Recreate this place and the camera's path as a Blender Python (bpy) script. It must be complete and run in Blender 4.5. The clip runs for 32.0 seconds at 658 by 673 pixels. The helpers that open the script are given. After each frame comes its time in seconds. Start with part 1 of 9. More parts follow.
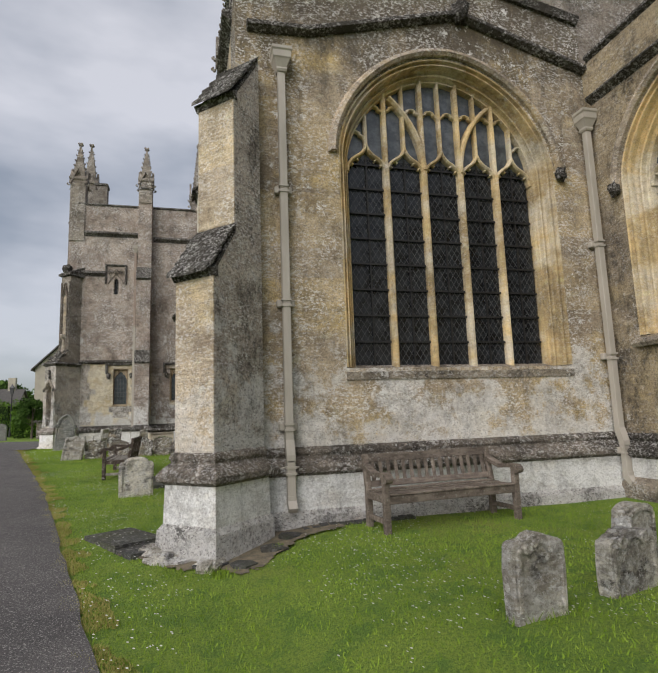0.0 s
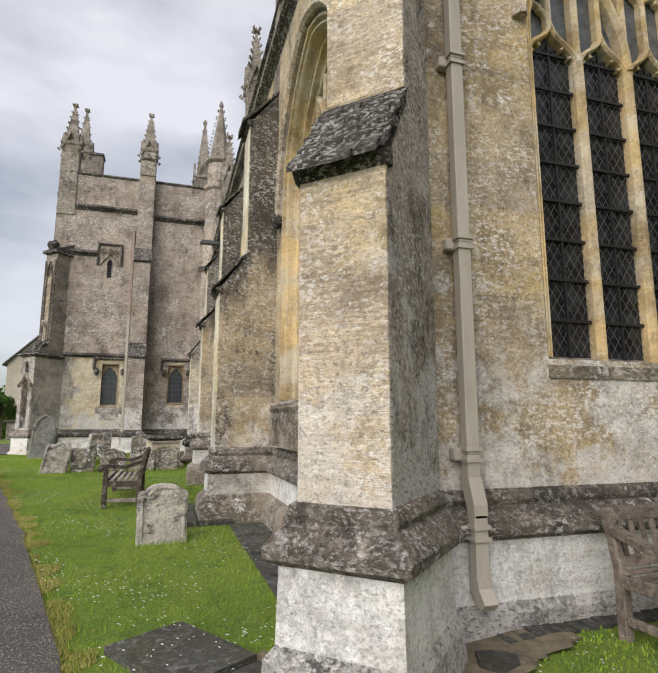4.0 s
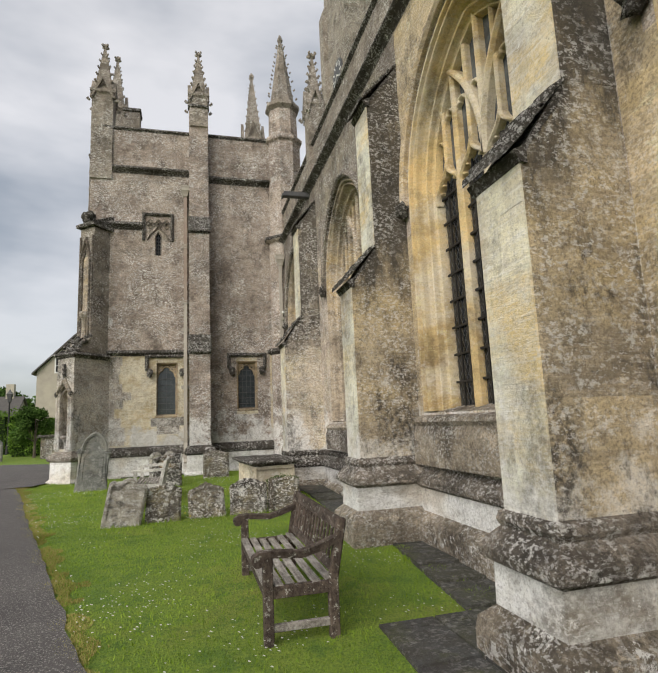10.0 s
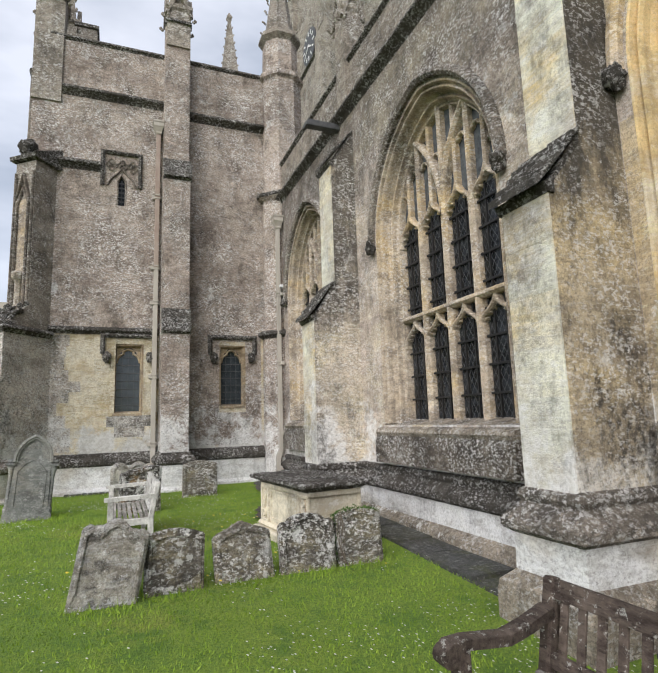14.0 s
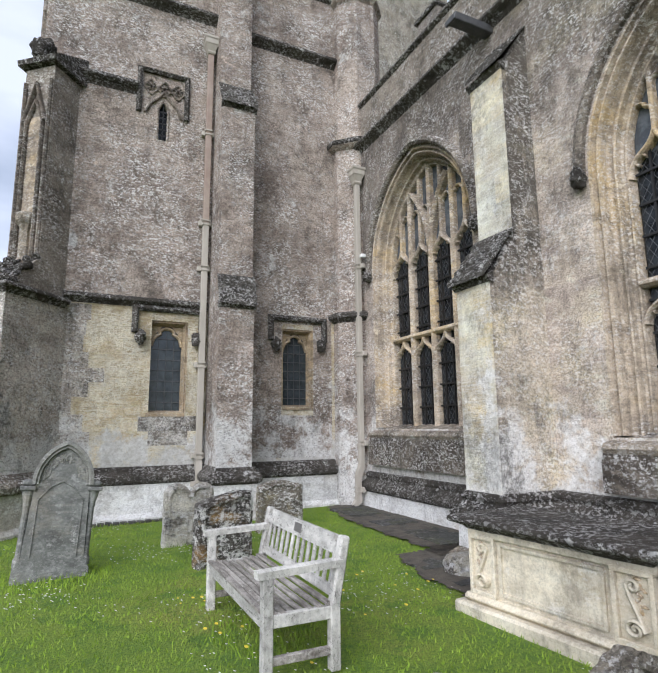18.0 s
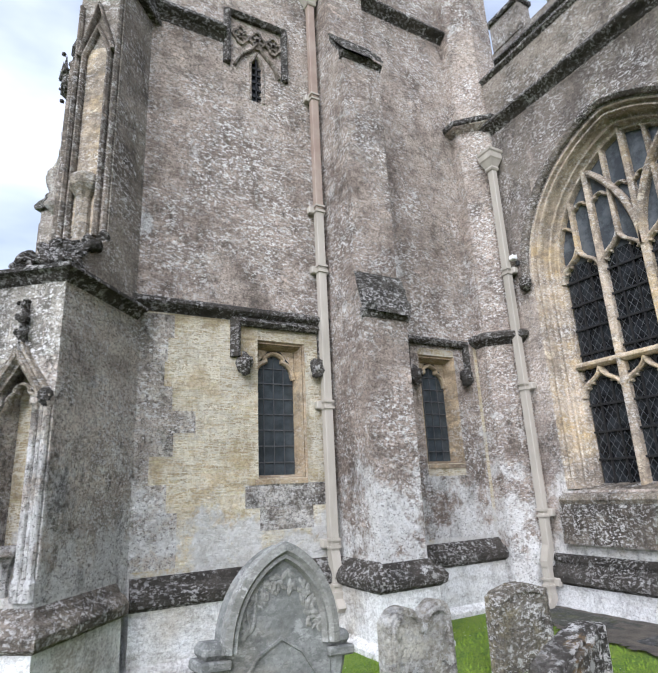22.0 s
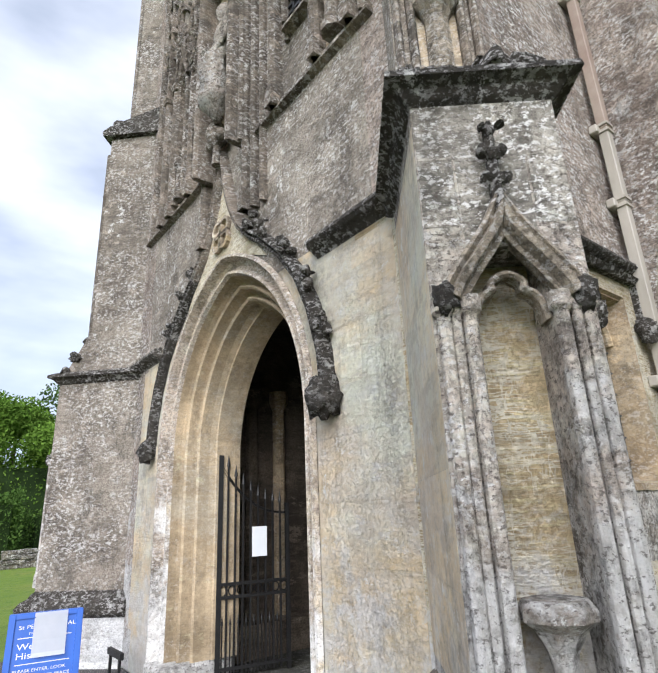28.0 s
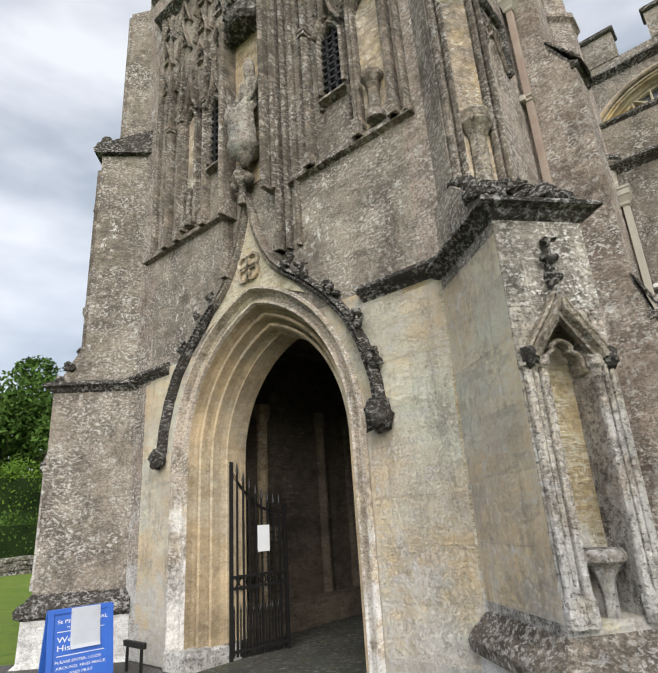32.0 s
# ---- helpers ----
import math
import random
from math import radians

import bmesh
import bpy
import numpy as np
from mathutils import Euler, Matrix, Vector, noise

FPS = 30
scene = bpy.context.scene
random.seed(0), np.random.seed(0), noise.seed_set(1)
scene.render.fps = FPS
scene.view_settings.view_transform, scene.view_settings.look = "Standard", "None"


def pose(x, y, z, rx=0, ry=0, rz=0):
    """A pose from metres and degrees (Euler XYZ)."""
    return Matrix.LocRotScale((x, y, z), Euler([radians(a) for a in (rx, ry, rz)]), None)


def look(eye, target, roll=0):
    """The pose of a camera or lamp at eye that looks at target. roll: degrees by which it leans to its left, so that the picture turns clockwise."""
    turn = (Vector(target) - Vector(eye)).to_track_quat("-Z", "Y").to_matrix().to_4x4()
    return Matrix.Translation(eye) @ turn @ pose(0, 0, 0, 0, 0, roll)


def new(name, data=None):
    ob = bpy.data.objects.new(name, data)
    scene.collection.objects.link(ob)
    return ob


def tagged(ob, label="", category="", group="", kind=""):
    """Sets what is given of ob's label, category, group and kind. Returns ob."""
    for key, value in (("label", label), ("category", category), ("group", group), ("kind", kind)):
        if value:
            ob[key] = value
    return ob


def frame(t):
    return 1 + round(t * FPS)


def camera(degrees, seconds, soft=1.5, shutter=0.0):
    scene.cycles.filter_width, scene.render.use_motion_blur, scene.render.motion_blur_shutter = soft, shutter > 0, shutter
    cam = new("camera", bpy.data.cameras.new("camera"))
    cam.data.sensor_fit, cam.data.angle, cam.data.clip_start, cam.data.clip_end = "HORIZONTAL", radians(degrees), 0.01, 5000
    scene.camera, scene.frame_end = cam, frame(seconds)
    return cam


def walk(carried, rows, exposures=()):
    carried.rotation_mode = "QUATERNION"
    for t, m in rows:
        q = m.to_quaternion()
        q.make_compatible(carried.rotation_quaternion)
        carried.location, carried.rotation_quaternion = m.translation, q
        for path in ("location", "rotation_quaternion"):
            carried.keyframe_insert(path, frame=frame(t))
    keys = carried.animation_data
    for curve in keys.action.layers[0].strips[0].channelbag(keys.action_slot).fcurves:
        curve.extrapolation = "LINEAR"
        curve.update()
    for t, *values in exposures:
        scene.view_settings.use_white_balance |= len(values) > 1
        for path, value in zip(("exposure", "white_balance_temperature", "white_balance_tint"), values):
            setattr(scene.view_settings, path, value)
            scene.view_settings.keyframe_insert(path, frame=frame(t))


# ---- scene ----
cam = camera(63.7, 32.0)
PATH = [
    (0, (0.043, 0.517, 1.503), (0.546, 2.431, 1.794), -2.0),
    (0.5, (-0.049, 0.909, 1.511), (0.475, 2.821, 1.776), -1.6),
    (1, (-0.144, 1.27, 1.526), (0.396, 3.18, 1.777), -1.4),
    (1.5, (-0.275, 1.659, 1.535), (0.288, 3.562, 1.779), -1.1),
    (2, (-0.383, 2.05, 1.545), (0.197, 3.95, 1.781), -0.8),
    (2.5, (-0.526, 2.437, 1.556), (0.05, 4.339, 1.779), -0.7),
    (4.5, (-0.917, 3.974, 1.614), (-0.345, 5.854, 1.987), 0.1),
    (5, (-0.981, 4.318, 1.647), (-0.428, 6.197, 2.053), -0.1),
    (5.5, (-1.11, 4.692, 1.663), (-0.562, 6.572, 2.071), -0.0),
    (6, (-1.202, 5.117, 1.688), (-0.648, 6.997, 2.084), -0.2),
    (6.5, (-1.324, 5.514, 1.7), (-0.762, 7.392, 2.096), -0.6),
    (7, (-1.417, 5.939, 1.712), (-0.847, 7.815, 2.102), -0.9),
    (7.5, (-1.49, 6.337, 1.734), (-0.926, 8.22, 2.105), -0.9),
    (8, (-1.62, 6.736, 1.753), (-1.088, 8.634, 2.093), -1.0),
    (8.5, (-1.688, 7.121, 1.774), (-1.207, 9.036, 2.094), -1.4),
    (9, (-1.82, 7.504, 1.784), (-1.357, 9.425, 2.095), -2.0),
    (9.5, (-2.016, 7.87, 1.826), (-1.538, 9.787, 2.138), -2.4),
    (10, (-2.176, 8.329, 1.87), (-1.669, 10.239, 2.181), -2.5),
    (10.5, (-2.362, 8.707, 1.893), (-1.829, 10.61, 2.198), -2.5),
    (11, (-2.398, 9.227, 1.872), (-1.837, 11.123, 2.173), -2.4),
    (11.5, (-2.519, 9.638, 1.884), (-1.913, 11.522, 2.174), -2.6),
    (12, (-2.622, 10.088, 1.894), (-1.972, 11.957, 2.183), -2.8),
    (12.5, (-2.765, 10.507, 1.926), (-2.074, 12.36, 2.225), -2.9),
    (13, (-2.904, 10.946, 1.938), (-2.18, 12.784, 2.247), -2.8),
    (13.5, (-2.998, 11.368, 1.933), (-2.26, 13.2, 2.247), -2.4),
    (14, (-3.08, 11.769, 1.942), (-2.339, 13.602, 2.247), -1.8),
    (14.5, (-3.213, 12.18, 1.947), (-2.455, 14.007, 2.242), -1.0),
    (16.5, (-3.788, 13.915, 1.93), (-2.988, 15.705, 2.324), 0.1),
    (17, (-3.904, 14.338, 1.971), (-3.125, 16.138, 2.361), 0.5),
    (17.5, (-4.028, 14.793, 1.96), (-3.232, 16.59, 2.329), 0.2),
    (18, (-4.151, 15.241, 1.958), (-3.305, 17.023, 2.291), -0.5),
    (18.5, (-4.226, 15.704, 1.936), (-3.289, 17.449, 2.212), -0.5),
    (19, (-4.321, 16.106, 1.959), (-3.282, 17.795, 2.215), -0.5),
    (19.5, (-4.456, 16.529, 1.95), (-3.33, 18.164, 2.195), -0.9),
    (20, (-4.566, 16.968, 1.966), (-3.423, 18.588, 2.227), -1.2),
    (20.5, (-4.71, 17.403, 1.979), (-3.578, 19.026, 2.271), -1.9),
    (21, (-4.928, 17.943, 2.012), (-3.827, 19.573, 2.372), -2.0),
    (21.5, (-5.06, 18.369, 2.024), (-4.07, 20.043, 2.489), -2.0),
    (22, (-5.226, 18.821, 2.052), (-4.28, 20.495, 2.606), -2.7),
    (22.5, (-5.322, 19.178, 2.071), (-4.436, 20.867, 2.674), -2.7),
    (23, (-5.464, 19.548, 2.091), (-4.599, 21.246, 2.697), -2.7),
    (23.5, (-5.575, 19.93, 2.093), (-4.686, 21.626, 2.671), -2.8),
    (24, (-5.673, 20.339, 2.082), (-4.704, 21.999, 2.635), -3.5),
    (24.5, (-5.787, 20.69, 2.11), (-4.73, 22.306, 2.631), -4.5),
    (25, (-5.885, 21.12, 2.067), (-4.747, 22.677, 2.595), -5.5),
    (25.5, (-6.038, 21.475, 2.075), (-4.864, 23.007, 2.599), -5.5),
    (26, (-6.188, 21.842, 2.084), (-5.026, 23.381, 2.616), -5.0),
    (26.5, (-6.336, 22.169, 2.091), (-5.258, 23.768, 2.62), -4.8),
    (28.5, (-7.428, 22.454, 2.048), (-6.2, 23.871, 2.743), -1.3),
    (29, (-7.749, 22.447, 2.035), (-6.461, 23.785, 2.779), -0.6),
    (29.5, (-8.026, 22.383, 2.03), (-6.717, 23.681, 2.804), -0.4),
    (30, (-8.219, 22.331, 2.023), (-6.922, 23.627, 2.821), 0.2),
    (30.5, (-8.315, 22.337, 2.021), (-7.027, 23.644, 2.816), 0.6),
    (31, (-8.358, 22.367, 2.012), (-7.053, 23.686, 2.759), -0.3),
    (31.5, (-8.466, 22.471, 1.993), (-7.102, 23.767, 2.672), -2.1),
    (32, (-8.633, 22.632, 2.015), (-7.175, 23.841, 2.658), -3.7),
]
walk(cam, [(t, look(eye, target, roll)) for t, eye, target, roll in PATH],
     [(0.0, -0.50, 6450, 13), (2.0, -0.32, 6450, 14), (5.0, -0.14, 6650, 13), (6.0, -0.26, 6650, 12), (7.0, -0.18, 6700, 11), (9.0, -0.26, 6750, 11), (11.0, -0.24, 6750, 11), (12.5, -0.02, 6750, 15), (13.5, -0.04, 6350, 14), (14.5, -0.04, 6200, 11), (17.0, -0.03, 5950, 13), (19.0, 0.23, 5750, 14), (20.5, 0.44, 5650, 15), (22.0, 0.40, 5700, 14), (24.0, 0.40, 5900, 14), (26.0, 0.42, 5950, 14), (29.0, 0.20, 6050, 11), (30.0, 0.07, 6350, 9), (32.0, 0.05, 6500, 10)])

# ---- light: an overcast day, the sun thinly veiled to the south ----
world = bpy.data.worlds.new("overcast")
scene.world = world
world.use_nodes = True
wt = world.node_tree
for n in list(wt.nodes):
    wt.nodes.remove(n)
w_out = wt.nodes.new("ShaderNodeOutputWorld")
w_bg = wt.nodes.new("ShaderNodeBackground")
w_bg2 = wt.nodes.new("ShaderNodeBackground")
w_add = wt.nodes.new("ShaderNodeAddShader")
w_sky = wt.nodes.new("ShaderNodeTexSky")
w_sky.sky_type = "NISHITA"
w_sky.sun_disc = False
w_sky.sun_elevation = radians(36)
w_sky.sun_rotation = radians(-134)
w_tc = wt.nodes.new("ShaderNodeTexCoord")
w_map = wt.nodes.new("ShaderNodeMapping")
w_map.inputs["Scale"].default_value = (1.0, 1.0, 2.6)
w_n = wt.nodes.new("ShaderNodeTexNoise")
w_n.inputs["Scale"].default_value = 2.1
w_n.inputs["Detail"].default_value = 5.0
w_n.inputs["Roughness"].default_value = 0.5
w_r = wt.nodes.new("ShaderNodeValToRGB")
w_r.color_ramp.elements[0].position = 0.36
w_r.color_ramp.elements[0].color = (0.46, 0.505, 0.56, 1)
w_r.color_ramp.elements[1].position = 0.62
w_r.color_ramp.elements[1].color = (1.07, 1.08, 1.11, 1)
wt.links.new(w_tc.outputs["Generated"], w_map.inputs["Vector"])
wt.links.new(w_map.outputs["Vector"], w_n.inputs["Vector"])
wt.links.new(w_n.outputs["Fac"], w_r.inputs["Fac"])
w_sep = wt.nodes.new("ShaderNodeSeparateXYZ")
wt.links.new(w_tc.outputs["Generated"], w_sep.inputs[0])
w_low = wt.nodes.new("ShaderNodeMapRange")
w_low.inputs["From Min"].default_value = -0.05
w_low.inputs["From Max"].default_value = 0.45
w_low.inputs["To Min"].default_value = 0.66
w_low.inputs["To Max"].default_value = 1.0
wt.links.new(w_sep.outputs["Z"], w_low.inputs["Value"])
w_mul = wt.nodes.new("ShaderNodeVectorMath")
w_mul.operation = "SCALE"
wt.links.new(w_r.outputs["Color"], w_mul.inputs[0])
wt.links.new(w_low.outputs["Result"], w_mul.inputs["Scale"])
wt.links.new(w_mul.outputs["Vector"], w_bg.inputs["Color"])
w_bg.inputs["Strength"].default_value = 0.78
wt.links.new(w_sky.outputs["Color"], w_bg2.inputs["Color"])
w_bg2.inputs["Strength"].default_value = 0.05
wt.links.new(w_bg.outputs[0], w_add.inputs[0])
wt.links.new(w_bg2.outputs[0], w_add.inputs[1])
wt.links.new(w_add.outputs[0], w_out.inputs["Surface"])

sun = new("sun", bpy.data.lights.new("sun", "SUN"))
sun.data.energy = 4.35
sun.data.angle = radians(65)
sun.data.color = (1.0, 0.96, 0.90)
sun.matrix_world = look((-27, -26, 27), (0, 0, 0))

# ---- materials ----
def node(nt, kind, **props):
    n = nt.nodes.new("ShaderNode" + kind)
    for k, v in props.items():
        if k in n.inputs:
            n.inputs[k].default_value = v
    return n


def blank(name, rough=0.9, metal=0.0):
    m = bpy.data.materials.new(name)
    m.use_nodes = True
    nt = m.node_tree
    b = nt.nodes["Principled BSDF"]
    b.inputs["Roughness"].default_value = rough
    b.inputs["Metallic"].default_value = metal
    return m, nt, b


def noise_fac(nt, vec, scale, lo, hi, detail=4.0, rough=0.6):
    n = node(nt, "TexNoise", Scale=scale, Detail=detail, Roughness=rough)
    nt.links.new(vec, n.inputs["Vector"])
    r = node(nt, "MapRange")
    r.inputs["From Min"].default_value = lo
    r.inputs["From Max"].default_value = hi
    nt.links.new(n.outputs["Fac"], r.inputs["Value"])
    return r.outputs["Result"]


def mix(nt, fac, a, b):
    n = node(nt, "MixRGB")
    for sock, v in ((n.inputs["Fac"], fac), (n.inputs["Color1"], a), (n.inputs["Color2"], b)):
        if isinstance(v, (int, float)):
            sock.default_value = v
        elif isinstance(v, tuple):
            sock.default_value = (*v, 1)
        else:
            nt.links.new(v, sock)
    return n.outputs["Color"]


def math_node(nt, op, a, b):
    n = node(nt, "Math")
    n.operation = op
    for sock, v in ((n.inputs[0], a), (n.inputs[1], b)):
        if isinstance(v, (int, float)):
            sock.default_value = v
        else:
            nt.links.new(v, sock)
    return n.outputs[0]


def place(nt, stretch=(1, 1, 1)):
    g = node(nt, "NewGeometry")
    mp = node(nt, "Mapping")
    mp.inputs["Scale"].default_value = stretch
    nt.links.new(g.outputs["Position"], mp.inputs["Vector"])
    return mp.outputs["Vector"]


def lichen_spots(nt, p, scale, size):
    """Round crusts of lichen, each of its own size, with frayed rims."""
    wob = node(nt, "TexNoise", Scale=scale * 3.0, Detail=4.0, Roughness=0.7)
    nt.links.new(p, wob.inputs["Vector"])
    add = node(nt, "MixRGB", Fac=0.10)
    add.blend_type = "ADD"
    nt.links.new(p, add.inputs["Color1"])
    nt.links.new(wob.outputs["Color"], add.inputs["Color2"])
    vo = node(nt, "TexVoronoi", Scale=scale)
    nt.links.new(add.outputs["Color"], vo.inputs["Vector"])
    sep = node(nt, "SeparateColor")
    nt.links.new(vo.outputs["Color"], sep.inputs[0])
    lim = math_node(nt, "MULTIPLY", math_node(nt, "POWER", sep.outputs[0], 3.0), size)
    d = math_node(nt, "SUBTRACT", lim, vo.outputs["Distance"])
    r = node(nt, "MapRange")
    r.inputs["From Min"].default_value = 0.0
    r.inputs["From Max"].default_value = 0.05
    nt.links.new(d, r.inputs["Value"])
    return r.outputs["Result"]


def height_ramp(nt, z0, z1):
    """0 at height z0, 1 at height z1."""
    geo = node(nt, "NewGeometry")
    sep = node(nt, "SeparateXYZ")
    nt.links.new(geo.outputs["Position"], sep.inputs[0])
    zr = node(nt, "MapRange")
    zr.inputs["From Min"].default_value = z0
    zr.inputs["From Max"].default_value = z1
    nt.links.new(sep.outputs["Z"], zr.inputs["Value"])
    return zr.outputs["Result"]


def stone(name, base, second, patch=None, patch_amt=(0.5, 0.7), patch_scale=0.9, white=0.0, black=0.0,
          speck=0.5, bump=0.5, streak=0.0, stria=0.3, wash=None, fine=42.0, spots=0.0, flecks=None, comb=0.0, cover=0.0, soot=None, tint=0.5, broken=1.0):
    """Weathered limestone: two body tones, large patches, bedding, pitted grain, crusts of pale and dark lichen, run stains.
    broken: how far the weathered face breaks into small patches; wash: (from z, to z, amount) of old limewash clinging to the stone; soot: (z of its lower edge, z where it is full, amount) of black crust."""
    m, nt, b = blank(name, 0.95)
    b.inputs["Specular IOR Level"].default_value = 0.2
    p = place(nt)
    oi = node(nt, "ObjectInfo")
    flecks = white * 0.8 if flecks is None else flecks
    col = mix(nt, noise_fac(nt, p, 0.9, 0.41, 0.59, 10, 0.64), tuple(min(0.8, c * 1.16) for c in base), tuple(c * 0.66 for c in second))
    if patch:
        own = math_node(nt, "ADD", noise_fac(nt, place(nt, (1, 1, 1.5)), patch_scale, patch_amt[0] - 0.02, patch_amt[1], 9, 0.64), 0.0)
        # each laid stone leans towards the patch tone by its own amount
        lean = math_node(nt, "MULTIPLY", math_node(nt, "POWER", oi.outputs["Random"], 2.2), tint)
        col = mix(nt, math_node(nt, "MAXIMUM", own, lean), col, patch)
    # broken colour of the weathered face
    col = mix(nt, math_node(nt, "MULTIPLY", noise_fac(nt, place(nt, (1, 1, 1.8)), 5.0, 0.48, 0.60, 9, 0.76), 0.5 * broken), col, tuple(min(0.78, c * 1.45) for c in base))
    col = mix(nt, math_node(nt, "MULTIPLY", noise_fac(nt, place(nt, (1.0, 1.0, 2.2)), 3.4, 0.51, 0.62, 10, 0.74), 0.6 * broken), col, tuple(c * 0.50 for c in second))
    beds = noise_fac(nt, place(nt, (1.6, 1.6, 11.0)), 1.4, 0.53, 0.63, 7, 0.7)
    comb_lines = noise_fac(nt, place(nt, (2.2, 2.2, 34.0)), 1.3, 0.50, 0.64, 6, 0.72)
    if stria:
        col = mix(nt, math_node(nt, "MULTIPLY", beds, stria * 0.9), col, tuple(c * 0.5 for c in base))
        col = mix(nt, math_node(nt, "MULTIPLY", comb_lines, min(0.6, stria * 1.1)), col, tuple(min(0.8, c * 1.5) for c in base))
    # flakes of the skin that have fallen, with hard edges
    flake = noise_fac(nt, place(nt, (1, 1, 2.4)), 2.3, 0.575, 0.588, 11, 0.72)
    col = mix(nt, math_node(nt, "MULTIPLY", flake, 0.6 * broken), col, tuple(c * 0.62 for c in base))
    raised = noise_fac(nt, place(nt, (1, 1, 2.0)), 3.1, 0.60, 0.612, 11, 0.72)
    col = mix(nt, math_node(nt, "MULTIPLY", raised, 0.65 * broken), col, tuple(min(0.8, c * 1.8) for c in base))
    grit = noise_fac(nt, p, fine, 0.485, 0.565, 5, 0.8)
    col = mix(nt, math_node(nt, "MULTIPLY", grit, speck), col, tuple(c * 0.40 for c in second))
    if comb:
        for sx, sz, k in ((2.0, 15.0, 1.3), (9.0, 3.0, 1.7), (3.0, 20.0, 0.8), (1.6, 22.0, 1.6), (5.0, 26.0, 1.2)):
            n = node(nt, "TexNoise", Scale=k, Detail=3.0, Roughness=0.55)
            nt.links.new(place(nt, (sx, sx, sz)), n.inputs["Vector"])
            d = math_node(nt, "ABSOLUTE", math_node(nt, "SUBTRACT", n.outputs["Fac"], 0.5), 0.0)
            r = node(nt, "MapRange")
            r.inputs["From Min"].default_value = 0.022
            r.inputs["From Max"].default_value = 0.011
            nt.links.new(d, r.inputs["Value"])
            f = math_node(nt, "MULTIPLY", r.outputs["Result"], noise_fac(nt, p, 3.0, 0.38, 0.52, 4, 0.6))
            col = mix(nt, math_node(nt, "MULTIPLY", f, comb), col, (0.82, 0.76, 0.61))
    if streak:
        s = noise_fac(nt, place(nt, (4.0, 4.0, 0.35)), 1.5, 0.52, 0.68, 9, 0.7)
        s = math_node(nt, "MULTIPLY", s, noise_fac(nt, p, 9.0, 0.34, 0.60, 6, 0.75))
        col = mix(nt, math_node(nt, "MULTIPLY", s, streak * 0.8), col, (0.075, 0.07, 0.062))
    if wash:
        w = math_node(nt, "ADD", math_node(nt, "MULTIPLY", height_ramp(nt, wash[1], wash[0]), 0.26), noise_fac(nt, p, 1.7, 0.0, 1.0, 10, 0.74))
        wr = node(nt, "MapRange")
        wr.inputs["From Min"].default_value = 0.59
        wr.inputs["From Max"].default_value = 0.665
        nt.links.new(w, wr.inputs["Value"])
        lime = mix(nt, noise_fac(nt, p, 14.0, 0.42, 0.60, 6, 0.75), (0.80, 0.79, 0.77), (0.60, 0.58, 0.54))
        col = mix(nt, math_node(nt, "MULTIPLY", wr.outputs["Result"], wash[2]), col, lime)
    if black:
        s = noise_fac(nt, place(nt, (1.4, 1.4, 0.8)), 1.3, 0.50, 0.59, 12, 0.76)
        s = math_node(nt, "MULTIPLY", s, noise_fac(nt, p, 17.0, 0.34, 0.56, 6, 0.75))
        col = mix(nt, math_node(nt, "MULTIPLY", s, black), col, (0.042, 0.038, 0.033))
        s = noise_fac(nt, p, 19.0, 0.59, 0.625, 6, 0.78)
        col = mix(nt, math_node(nt, "MULTIPLY", s, black * 0.6), col, (0.065, 0.058, 0.05))
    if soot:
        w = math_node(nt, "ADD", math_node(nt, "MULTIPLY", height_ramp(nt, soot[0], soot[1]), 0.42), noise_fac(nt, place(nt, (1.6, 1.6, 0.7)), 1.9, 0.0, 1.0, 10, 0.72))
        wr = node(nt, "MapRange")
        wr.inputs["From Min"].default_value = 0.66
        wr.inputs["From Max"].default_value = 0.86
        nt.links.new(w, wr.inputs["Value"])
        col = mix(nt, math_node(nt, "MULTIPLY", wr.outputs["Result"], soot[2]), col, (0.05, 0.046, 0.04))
    if white:
        zone = noise_fac(nt, p, 0.9, 0.40, 0.60, 5, 0.65)
        s = noise_fac(nt, p, 7.5 if not cover else 5.0, 0.575 - cover, 0.60 - cover, 10, 0.80)
        col = mix(nt, math_node(nt, "MULTIPLY", math_node(nt, "MULTIPLY", s, zone), white), col, (0.76, 0.75, 0.72))
    if flecks:
        s = noise_fac(nt, place(nt, (1, 1, 1.7)), 23.0, 0.525, 0.56, 6, 0.74)
        s = math_node(nt, "MULTIPLY", s, noise_fac(nt, p, 1.6, 0.40, 0.58, 8, 0.74))
        col = mix(nt, math_node(nt, "MULTIPLY", s, flecks), col, (0.80, 0.78, 0.75))
        s = noise_fac(nt, place(nt, (1, 1, 1.6)), 31.0, 0.565, 0.60, 5, 0.72)
        col = mix(nt, math_node(nt, "MULTIPLY", s, min(1.0, flecks * 0.7)), col, (0.10, 0.082, 0.07))
    if spots:
        col = mix(nt, math_node(nt, "MULTIPLY", lichen_spots(nt, p, 13.0, 0.44), spots), col, (0.74, 0.73, 0.69))
    tr = node(nt, "MapRange")
    tr.inputs["To Min"].default_value = 0.90
    tr.inputs["To Max"].default_value = 1.08
